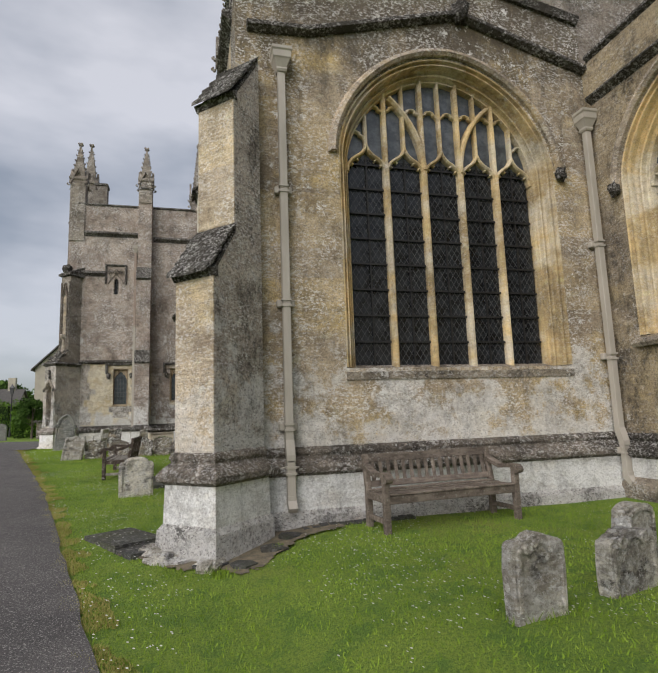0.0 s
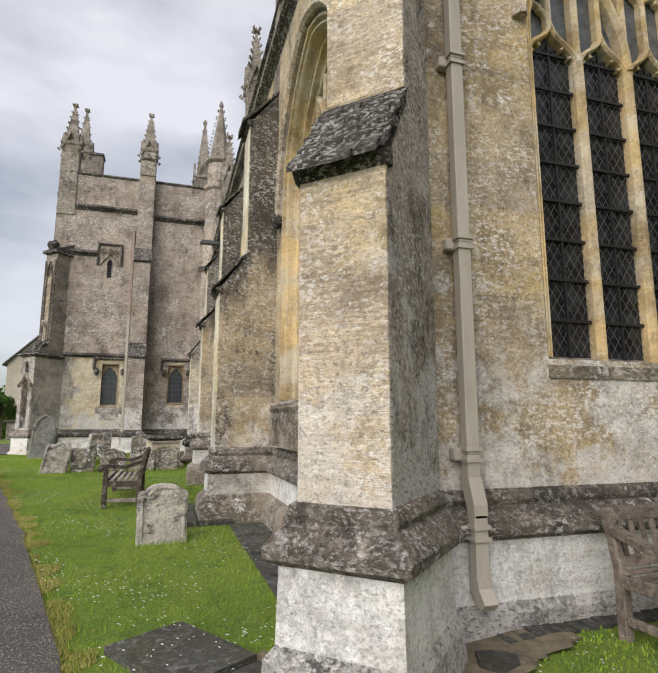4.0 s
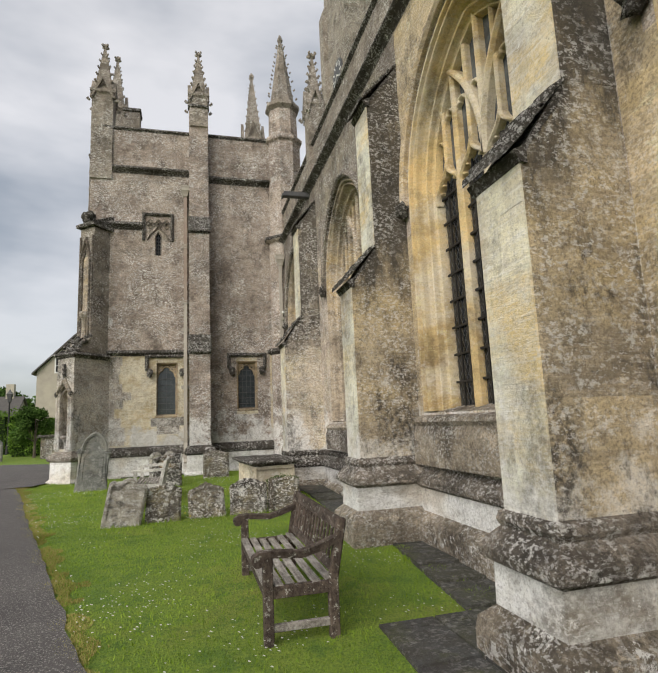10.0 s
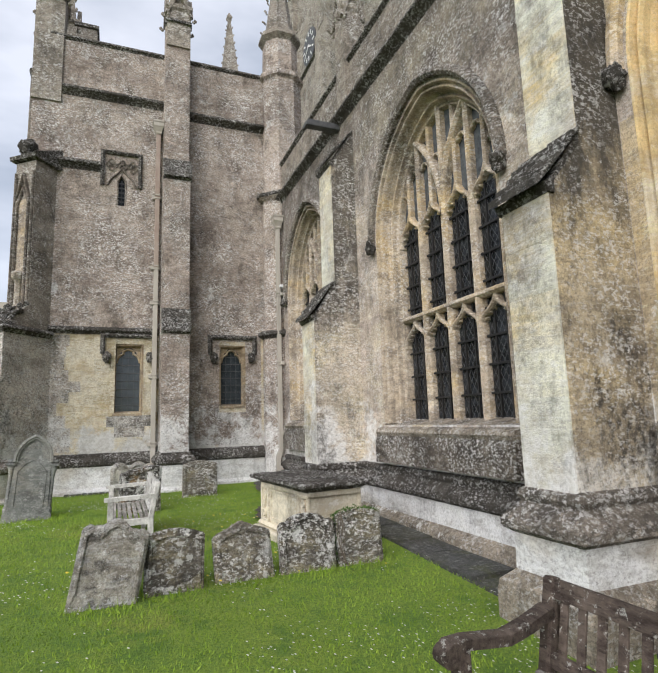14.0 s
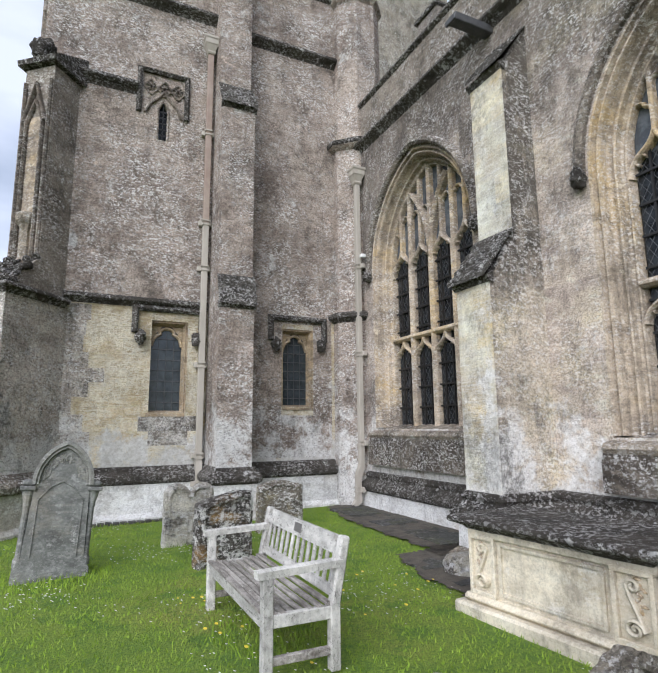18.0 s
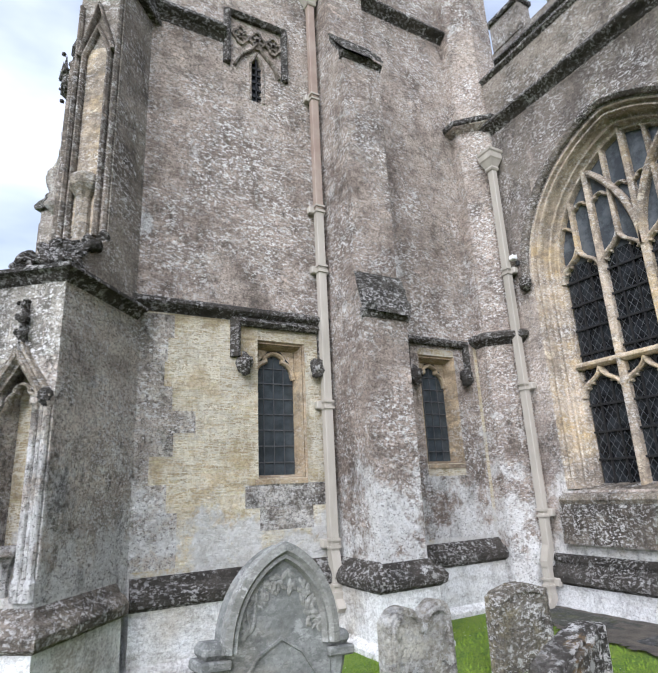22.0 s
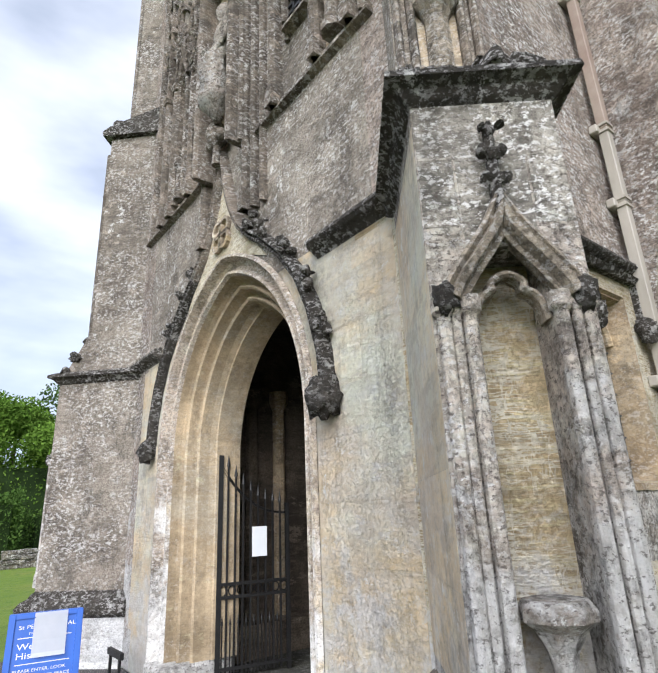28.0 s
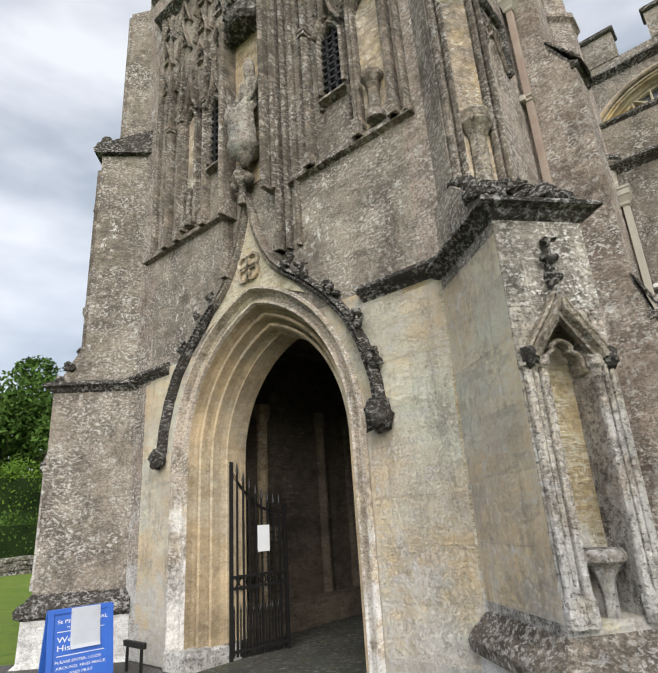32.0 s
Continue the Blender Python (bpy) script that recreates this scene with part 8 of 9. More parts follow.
for s in (-1, 1):
    bm = bmesh.new()
    sweep_wall(bm, lambda u, d, v: (s * (0.30 - d), u, v), [(-0.32, 0.22), (-0.32, 0.61), (0.48, 0.61), (0.48, 0.22)], [(-0.012, 0.0), (-0.012, -0.02), (0.012, -0.02), (0.012, 0.0)], closed=True)
    part("panel_moulding", bm, TOMB, tb)
    for e, y0, y1 in ((-1, -0.64, -0.38), (1, 0.52, 0.77)):
        mid = (y0 + y1) / 2
        bm = bmesh.new()
        for a0, a1, b0, b1, o in ((y0, y1, 0.17, 0.205, 0.04), (y0, y1, 0.625, 0.66, 0.04), (y0, y0 + 0.03, 0.205, 0.625, 0.04), (y1 - 0.03, y1, 0.205, 0.625, 0.04), (y0 + 0.03, y1 - 0.03, 0.205, 0.625, 0.008)):
            box(bm, min(s * 0.30, s * (0.30 + o)), max(s * 0.30, s * (0.30 + o)), a0, a1, b0, b1, 0.004 if o > 0.02 else 0)
        part("pilaster", bm, TOMB, tb)
        # an S of two volutes, the lower one larger, growing prouder towards its eye
        pts = [(mid + e * (0.062 - 0.0028 * k) * math.cos(0.55 * k), 0.285 + (0.062 - 0.0028 * k) * math.sin(0.55 * k), 0.020 + 0.0028 * (20 - k) * 0.25) for k in range(20, -1, -1)]
        pts += [(mid + e * (0.058 - 0.100 * f), 0.30 + 0.23 * f, 0.028 - 0.008 * f) for f in (0.2, 0.4, 0.6, 0.8)]
        pts += [(mid - e * (0.042 - 0.0024 * k) * math.cos(0.6 * k), 0.55 + (0.042 - 0.0024 * k) * math.sin(0.6 * k), 0.020) for k in range(14)]
        bm = bmesh.new()
        rows_ = []
        for k, (u, v, o) in enumerate(pts):
            a_, b_ = pts[max(0, k - 1)], pts[min(len(pts) - 1, k + 1)]
            d = Vector((b_[0] - a_[0], b_[1] - a_[1])).normalized()
            wd = 0.013
            rows_.append([bm.verts.new((s * (0.306 + q * o * 1.6), u - d.y * r_ * wd, v + d.x * r_ * wd)) for r_, q in ((-1, 0), (-0.8, 0.8), (0, 1.0), (0.8, 0.8), (1, 0))])
        for a_, b_ in zip(rows_, rows_[1:]):
            for k in range(4):
                bm.faces.new((a_[k], a_[k + 1], b_[k + 1], b_[k]))
        for r_ in (rows_[0], rows_[-1]):
            bm.faces.new(r_)
        part("scroll", bm, TOMB, tb, "carved scroll")
        bm = bmesh.new()
        rnd = random.Random(4 + e)
        for k in range(7):
            f = k / 6
            bmesh.ops.create_icosphere(bm, subdivisions=1, radius=0.016, matrix=Matrix.Translation((s * 0.31, mid + e * (0.035 + 0.02 * math.sin(k * 2.0)), 0.40 + 0.2 * f)) @ Matrix.Rotation(rnd.uniform(0, 6), 4, "X") @ Matrix.Diagonal((0.9, 1.8, 0.8, 1)))
        part("carved_leaf", bm, BUFF, tb, "worn carved leaves")

# rough boulder against the buttress foot
rk = thing("rough_stone", "rough lichened stone lying against the buttress foot", "stone", at=(-0.72, 19.55, ground_z(-0.7, 19.5)))
bm = bmesh.new()
bmesh.ops.create_icosphere(bm, subdivisions=3, radius=0.17, matrix=Matrix.Translation((0, 0, 0.06)) @ Matrix.Diagonal((1.0, 1.1, 0.9, 1)))
for v in bm.verts:
    v.co += Vector((noise.noise(v.co * 9), noise.noise(v.co * 9 + Vector((5, 0, 0))), noise.noise(v.co * 9 + Vector((0, 5, 0))))) * 0.045
part("stone", bm, HEADPALE, rk)

# ---- paving beside the walls ----
def slab_row(pts, w, name, label, mat=PAVE, seed=0, length=(0.5, 0.9)):
    """Flat slabs laid one after another along a line."""
    rnd = random.Random(seed)
    pv = thing(name, label, "paving", kind="structure")
    for (xa, ya), (xb, yb) in zip(pts, pts[1:]):
        d = Vector((xb - xa, yb - ya))
        L, d = d.length, d.normalized()
        nrm = Vector((-d.y, d.x))
        s = 0.0
        while s < L - 0.05:
            l = min(L - s, rnd.uniform(*length))
            halves = ((-w / 2, 0.0), (0.0, w / 2)) if w > 0.7 else ((-w / 2, w / 2),)
            for a, b in halves:
                bm = bmesh.new()
                c = [Vector((xa, ya)) + d * (s + e) + nrm * f for e, f in ((0.008, a + 0.008), (l - 0.008, a + 0.008), (l - 0.008, b - 0.008), (0.008, b - 0.008))]
                z = max(ground_z(q.x, q.y) for q in c) + 0.025 + rnd.uniform(-0.006, 0.008)
                lo = [bm.verts.new((p.x, p.y, z - 0.08)) for p in c]
                hi = [bm.verts.new((p.x, p.y, z + rnd.uniform(-0.004, 0.004))) for p in c]
                bm.faces.new(hi)
                for k in range(4):
                    bm.faces.new((lo[k], lo[(k + 1) % 4], hi[(k + 1) % 4], hi[k]))
                part("slab", bm, mat, pv)
            s += l
    return pv


slab_row([(0.30, 7.9), (0.20, 10.69)], 0.46, "gully_paving", "dark slate slabs along the aisle wall", seed=1)
slab_row([(-0.40, 10.7), (-0.40, 12.3)], 0.9, "gully_paving", "dark slate slabs round a buttress foot", seed=2)
slab_row([(0.14, 12.32), (0.30, 14.3)], 0.5, "gully_paving", "dark slate slabs along the aisle wall", seed=3)
slab_row([(0.10, 15.3), (0.18, 19.2)], 0.5, "gully_paving", "dark slate slabs along the aisle wall", seed=4)
slab_row([(0.08, 20.5), (0.10, 23.6)], 0.62, "gully_paving", "dark damp slabs in the porch angle", seed=5, length=(0.3, 0.7))
slab_row([(-0.72, 18.75), (-0.70, 20.1)], 0.6, "gully_paving", "dark damp slabs before a buttress foot", seed=9, length=(0.3, 0.6))
slab_row([(-0.92, 7.62), (-0.30, 6.62)], 0.58, "gully_paving", "blue slate slabs by the corner buttress", seed=6)


def inside(x, y, poly):
    c = False
    for (xa, ya), (xb, yb) in zip(poly, poly[1:] + poly[:1]):
        if (ya > y) != (yb > y) and x < (xb - xa) * (y - ya) / (yb - ya) + xa:
            c = not c
    return c


# worn bare ground round the corner buttress and in the porch angle, its edge frayed into the grass
BARE = [[(-0.62, 6.7), (-0.3, 6.2), (0.1, 5.92), (0.5, 5.72), (0.85, 5.95), (1.15, 6.4), (1.75, 6.62), (1.8, 7.0), (0.4, 7.1), (-0.3, 7.2)],
        [(-0.45, 20.3), (-0.42, 22.6), (-0.1, 23.9), (0.6, 23.9), (0.6, 20.2)],
        [(-1.1, 18.6), (-1.15, 19.6), (-0.9, 20.4), (0.3, 20.5), (0.3, 18.5)]]


def bare(x, y):
    q = (x + 0.10 * noise.noise((x * 5, y * 5, 2)) + 0.05 * noise.noise((x * 17, y * 17, 2)), y + 0.10 * noise.noise((x * 5, y * 5, 8)) + 0.05 * noise.noise((x * 17, y * 17, 8)))
    return any(inside(q[0], q[1], pl) for pl in BARE)


for pl, lb in zip(BARE, ("bare trodden earth round the corner buttress", "dark damp earth in the porch angle", "dark damp earth at the buttress foot")):
    bm = bmesh.new()
    vs, step = {}, 0.03
    nx0, nx1 = int(min(q[0] for q in pl) / step) - 3, int(max(q[0] for q in pl) / step) + 3
    ny0, ny1 = int(min(q[1] for q in pl) / step) - 3, int(max(q[1] for q in pl) / step) + 3
    for ix in range(nx0, nx1):
        for iy in range(ny0, ny1):
            if not bare((ix + 0.5) * step, (iy + 0.5) * step):
                continue
            f = []
            for a, b in ((0, 0), (1, 0), (1, 1), (0, 1)):
                k = (ix + a, iy + b)
                if k not in vs:
                    x, y = k[0] * step, k[1] * step
                    vs[k] = bm.verts.new((x, y, ground_z(x, y) + 0.024 + 0.012 * noise.noise((x * 6, y * 6, 0))))
                f.append(vs[k])
            bm.faces.new(f)
    tagged(part("bare_earth", bm, EARTH if pl is BARE[0] else DAMP, smooth=True), lb, "bare ground", kind="structure")
# broken flags let into the earth before the corner buttress
fl = thing("flagstones", "broken pale and dark flagstones before the corner buttress", "paving", kind="structure")
rnd = random.Random(12)
for x, y, r, mt in ((-0.12, 6.28, 0.20, FLANK), (0.22, 6.02, 0.17, PAVE), (0.52, 5.92, 0.15, PAVE), (0.88, 6.28, 0.16, PAVE), (1.12, 6.60, 0.15, PAVE), (0.34, 6.22, 0.12, FLANK)):
    bm = bmesh.new()
    a0 = rnd.uniform(0, 6)
    ring = [(x + r * rnd.uniform(0.75, 1.1) * math.cos(a0 + 2 * math.pi * k / 6), y + r * rnd.uniform(0.75, 1.1) * math.sin(a0 + 2 * math.pi * k / 6)) for k in range(6)]
    prism(bm, ring, -0.05, 0.036 + rnd.uniform(0, 0.012), lambda p, q, t: (p, q, ground_z(x, y) + t))
    part("flag", bm, mt, fl)
slab_row([(1.3, 6.82), (2.7, 6.82)], 0.16, "brick_edging", "row of dark edging bricks below the chapel wall", seed=7, length=(0.10, 0.12))
slab_row([(-4.0, 23.95), (-2.3, 23.95)], 0.14, "brick_edging", "row of dark edging bricks below the porch wall", seed=8, length=(0.10, 0.12))
# rough rubble footing under the corner buttress
bm = bmesh.new()
random.seed(4)
for k in range(34):
    a = dput(random.uniform(-0.42, 0.6), random.uniform(0.90, 1.12), 0)
    bmesh.ops.create_icosphere(bm, subdivisions=2, radius=random.uniform(0.04, 0.09), matrix=Matrix.Translation((a[0], a[1], ground_z(a[0], a[1]) + random.uniform(-0.03, 0.04))) @ Matrix.Diagonal((1.3, 1.3, 0.6, 1)))
for v in bm.verts:
    v.co += Vector((noise.noise(v.co * 9), noise.noise(v.co * 9 + Vector((5, 0, 0))), noise.noise(v.co * 9 + Vector((0, 5, 0))))) * 0.06
tagged(part("rubble_footing", bm, HEADPALE), "crumbling rubble footing at the corner buttress", "rubble", kind="stuff")

# ---- upper church: clerestory, tower, parapet pinnacles ----
kw = south(3.6)
bm = bmesh.new()
cl_top = arch_top(22.6, 1.75, 9.6, 1.45, "flat")
wall_panel(bm, kw, 9.0, 26.0, 7.0, 11.9, [(20.85, 24.35, 8.4, cl_top)], 0.6)
tagged(part("wall_clerestory", bm, GREYST), "grey clerestory wall above the aisle", "church wall", kind="structure")
church_window("window_10", "broad clerestory window with yellow tracery", kw, 22.6, 1.55, 1.75, 1.85, 8.4, 9.6, 1.45, 4, 9.3, None, "flat", OCHRE, BUFF, seed=21)
run("string_course", [(3.6, 26.0), (3.6, 9.0)], STRING, 11.55, DARK, "dark string course below the battlements")
for k in range(11):
    y = 9.4 + k * 1.55
    m = tagged(part("merlon", one_box(3.58, 3.95, y, y + 0.85, 11.9, 12.65), GREYST), "grey battlement merlon on the clerestory", "battlement", "clerestory battlements", kind="structure")
    bm = bmesh.new()
    box(bm, 3.50, 4.02, y - 0.06, y + 0.91, 12.65, 12.78, 0.03)
    part("coping", bm, DARK, m)
for x, y in ((0.78, 14.8), (0.72, 19.75), (0.78, 11.2)):
    pinnacle("pinnacle", "crocketed pinnacle standing on the aisle parapet", x, y, 7.4, 0.19, 1.85, 1.55, GREYST)
tw = thing("tower", "tall grey church tower with a round clock face", "tower", kind="structure", at=(0, 0, 0))
bm = bmesh.new()
box(bm, 7.9, 14.4, 37.4, 43.5, 3, 34)
part("walls", bm, GREYST, tw)
for y0, y1 in ((37.4, 38.4), (42.9, 43.9)):
    for (z0, z1, p) in ((3, 18, 0.8), (18, 25, 0.55), (25, 33, 0.35)):
        bm = bmesh.new()
        prism(bm, [(0.0, z0), (p, z0), (p, z1 - 0.6), (max(p - 0.25, 0.05), z1), (0.0, z1)], y0, y1, lambda q, z, s: (7.902 - q, s, z))
        part("buttress", bm, GREYST, tw)
for z in (17.6, 24.4):
    bm = bmesh.new()
    sweep_plan(bm, [(7.9, 42.9), (7.9, 38.4)], [(o, z + h) for o, h in STRING])
    part("string_course", bm, DARK, tw)
CLK = Matrix.Translation((7.9, 40.6, 25.6)) @ Matrix.Rotation(radians(-90), 4, "Y")
bm = bmesh.new()
lathe(bm, [(1.15, 0.0), (1.15, 0.08), (1.02, 0.10)], 32, CLK)
clk = part("clock_face", bm, LEAD, tw, "dark clock face with pale numerals")
for k in range(12):
    bm = bmesh.new()
    box(bm, -0.05, 0.05, 0.70, 0.98, 0.105, 0.125, 0, CLK @ Matrix.Rotation(math.pi / 6 * k, 4, "Z"))
    part("hour_mark", bm, WHITEPAINT, clk)
for a, l, w in ((0.6, 0.85, 0.04), (2.6, 0.58, 0.05)):
    bm = bmesh.new()
    box(bm, -w, w, -0.1, l, 0.13, 0.15, 0, CLK @ Matrix.Rotation(a, 4, "Z"))
    part("clock_hand", bm, WHITEPAINT, clk)
ch = thing("chimney_block", "low square stack behind the porch parapet", "chimney", kind="structure", at=(-4.08, 26.2, 10.2))
part("stack", one_box(-0.26, 0.26, -0.25, 0.25, 0, 2.3), GREYST, ch)
part("cap", one_box(-0.30, 0.30, -0.30, 0.30, 2.3, 2.42, 0.02), DARK, ch)


# the rest of the church, closed on its far sides
# unseen walls and roofs, added for completeness and to block light
bm = bmesh.new()
box(bm, 0.7, 11.3, 7.1, 24.2, 0.05, 0.25)
box(bm, 6.2, 11.3, -5.8, 7.1, 0.05, 0.25)
tagged(part("floor", bm, PAVE), "grey stone floor inside the church", "floor", kind="structure")
bm = bmesh.new()
box(bm, 11.3, 12.0, -6.0, 26.0, 0.0, 11.9)
tagged(part("wall_north", bm, GREYST), "plain far wall of the church", "church wall", kind="structure")
bm = bmesh.new()
box(bm, 4.2, 11.3, 8.9, 9.5, 7.0, 11.9)
box(bm, 6.8, 11.3, -6.0, -5.4, 0.0, 6.6)
tagged(part("wall_east_nave", bm, GREYST), "plain end walls of nave and chancel", "church wall", kind="structure")
bm = bmesh.new()
prism(bm, [(3.9, 11.7), (11.4, 11.7), (11.4, 11.9), (7.6, 12.6), (3.9, 11.9)], 9.2, 26.0, lambda p, q, t: (p, t, q))
prism(bm, [(6.5, 6.3), (11.4, 6.3), (11.4, 6.6), (9.0, 7.4), (6.5, 6.6)], -5.7, 9.0, lambda p, q, t: (p, t, q))
tagged(part("roof", bm, LEAD), "low-pitched lead roofs of nave and chancel", "roof", kind="structure")


# ---- trees, hedges ----
def leaf_cloud(pts, size, seed):
    """Many small leaves as one mesh."""
    rnd = np.random.RandomState(seed)
    n = len(pts)
    a = rnd.normal(size=(n, 3))
    a /= np.linalg.norm(a, axis=1)[:, None]
    b = rnd.normal(size=(n, 3))
    b -= a * np.sum(a * b, axis=1)[:, None]
    b /= np.linalg.norm(b, axis=1)[:, None]
    s = size * rnd.uniform(0.6, 1.3, size=(n, 1))
    v = np.stack([pts - a * s, pts + b * s * 0.5, pts + a * s, pts - b * s * 0.5], axis=1).reshape(-1, 3)
    f = np.arange(4 * n).reshape(n, 4)
    me = bpy.data.meshes.new("leaves")
    me.from_pydata(v.tolist(), [], f.tolist())
    return me


def clump_points(centres, n, rnd, squash=0.8):
    out = []
    for c, r in centres:
        d = rnd.normal(size=(n, 3))
        d /= np.linalg.norm(d, axis=1)[:, None]
        rad = r * rnd.uniform(0.55, 1.08, size=(n, 1))
        out.append(np.array(c) + d * rad * np.array([1, 1, squash]))
    return np.concatenate(out)


def tree(x, y, h, r, seed, label, leaf=0.16, n=420, mat=None, clumps=26):
    rnd = np.random.RandomState(seed)
    t = thing("tree", label, "tree", at=(x, y, ground_z(x, y)))
    bm = bmesh.new()
    lathe(bm, [(0.035 * h, -0.2), (0.026 * h, h * 0.12), (0.02 * h, h * 0.35), (0.008 * h, h * 0.75)], 10)
    part("trunk", bm, BARK, t)
    cs = []
    for k in range(clumps):
        a, q = rnd.uniform(0, 2 * np.pi), rnd.uniform(0, 1)
        z = h * (0.30 + 0.62 * q)
        rr = r * np.sin(np.pi * (0.18 + 0.74 * q)) * rnd.uniform(0.3, 0.95)
        cs.append(((rr * np.cos(a), rr * np.sin(a), z), r * rnd.uniform(0.22, 0.42)))
    for k in range(7):
        (cx, cy, cz), _ = cs[k]
        bm = bmesh.new()
        p0, p1 = Vector((0, 0, h * 0.25 + 0.05 * h * k / 3)), Vector((cx, cy, cz))
        d = p1 - p0
        lathe(bm, [(0.011 * h, 0), (0.003 * h, d.length)], 6, Matrix.Translation(p0) @ d.to_track_quat("Z", "Y").to_matrix().to_4x4())
        part("limb", bm, BARK, t)
    me = leaf_cloud(clump_points(cs, n, rnd), leaf, seed)
    me.materials.append(mat or LEAF)
    o = new("crown", me)
    o.parent = t
    return t


def hedge(x0, x1, y0, y1, h, seed, label, mat=None, n=24000, leaf=0.06):
    rnd = np.random.RandomState(seed)
    z = ground_z((x0 + x1) / 2, (y0 + y1) / 2)
    t = thing("hedge", label, "hedge", at=((x0 + x1) / 2, (y0 + y1) / 2, z))
    p = rnd.uniform(size=(n, 3))
    p[:, 0] = (p[:, 0] - 0.5) * (x1 - x0)
    p[:, 1] = (p[:, 1] - 0.5) * (y1 - y0)
    p[:, 2] = p[:, 2] ** 0.7 * (h + 0.18 * np.sin(p[:, 0] * 3.1) + 0.15 * np.sin(p[:, 1] * 2.3 + p[:, 0]))
    me = leaf_cloud(p, leaf, seed)
    me.materials.append(mat or LEAF)
    o = new("foliage", me)
    o.parent = t
    # plain box whose dark colour stands for the shade between the leaves
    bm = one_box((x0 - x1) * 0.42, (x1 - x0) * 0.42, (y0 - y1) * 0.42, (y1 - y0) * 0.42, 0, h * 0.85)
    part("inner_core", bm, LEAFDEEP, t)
    return t


hedge(-21, -12.2, 44, 47, 2.6, 1, "rounded green garden hedge beyond the path")
hedge(-11.5, -9.2, 40, 42.5, 1.7, 2, "drooping green shrubs beside the path", LEAF)
tree(-9.8, 38.5, 2.6, 1.3, 3, "low weeping shrub by the path", 0.08, 260, LEAFDARK, 14)
hedge(-8.6, -3.4, 46.2, 48.2, 2.6, 15, "dark untrimmed shrubs at the lawn edge", LEAFDARK, 20000, 0.06)
hedge(-4, 12, 47.5, 49.5, 2.1, 4, "clipped dark hedge behind the lawn", LEAFDARK)
hedge(-7, 5, 50.2, 52.0, 4.6, 14, "tall bright leafy shrubs behind the clipped hedge", LEAF, 30000, 0.07)
tree(-3.2, 53, 8.0, 3.4, 5, "leafy green churchyard tree", 0.085, 2600)
tree(-8.4, 53, 7.0, 2.6, 8, "leafy green tree beside the far houses", 0.09, 1400)
tree(2.5, 56, 11.5, 4.6, 6, "dark green tree beyond the hedge", 0.14, 1000, LEAFDARK)
tree(8.0, 50, 9.0, 4.0, 7, "leafy green tree beyond the porch", 0.14, 700)
for k, (x, y, h, r) in enumerate(((-32, 105, 8, 6), (-24, 112, 9, 6), (-44, 110, 8, 6), (-16, 118, 9, 7), (-60, 120, 10, 8))):
    tree(x, y, h, r, 20 + k, "distant broad green tree", 0.5, 160, LEAFDARK, 22)
bm = bmesh.new()
for k in range(4):
    x = -4.0 - random.uniform(0, 0.2)
    while x < 12.8:
        w = random.uniform(0.16, 0.5)
        box(bm, x + 0.01, x + w, 45.6 + random.uniform(-0.05, 0.05), 46.0, 0.66 + 0.16 * k + random.uniform(-0.02, 0.02), 0.81 + 0.16 * k + random.uniform(-0.02, 0.02), 0.02)
        x += w
tagged(part("garden_wall", bm, HEAD), "low dry-stone garden wall behind the lawn", "wall", kind="stuff")
# a few gravestones and a chest tomb beyond the porch
for k, (x, y, w, hgt, rz) in enumerate(((-11.6, 37.0, 0.7, 1.2, 20), (-10.9, 36.4, 0.6, 1.0, 0), (-12.6, 38.0, 0.7, 1.1, -10))):
    g, m = headstone("grey rounded gravestone among the shrubs", x, y, rz, w, hgt, 0.12, "round", SLATEHEAD, 0, 0, 30 + k, "far gravestones")
    g.matrix_world = m
ct = thing("chest_tomb", "low stone chest tomb beyond the porch", "tomb", at=(-8.3, 37.2, ground_z(-8, 37)))
part("chest", one_box(-0.8, 0.8, -0.45, 0.45, 0, 1.0), HEAD, ct)
part("slab", one_box(-0.95, 0.95, -0.6, 0.6, 1.0, 1.12, 0.02), DARK, ct)


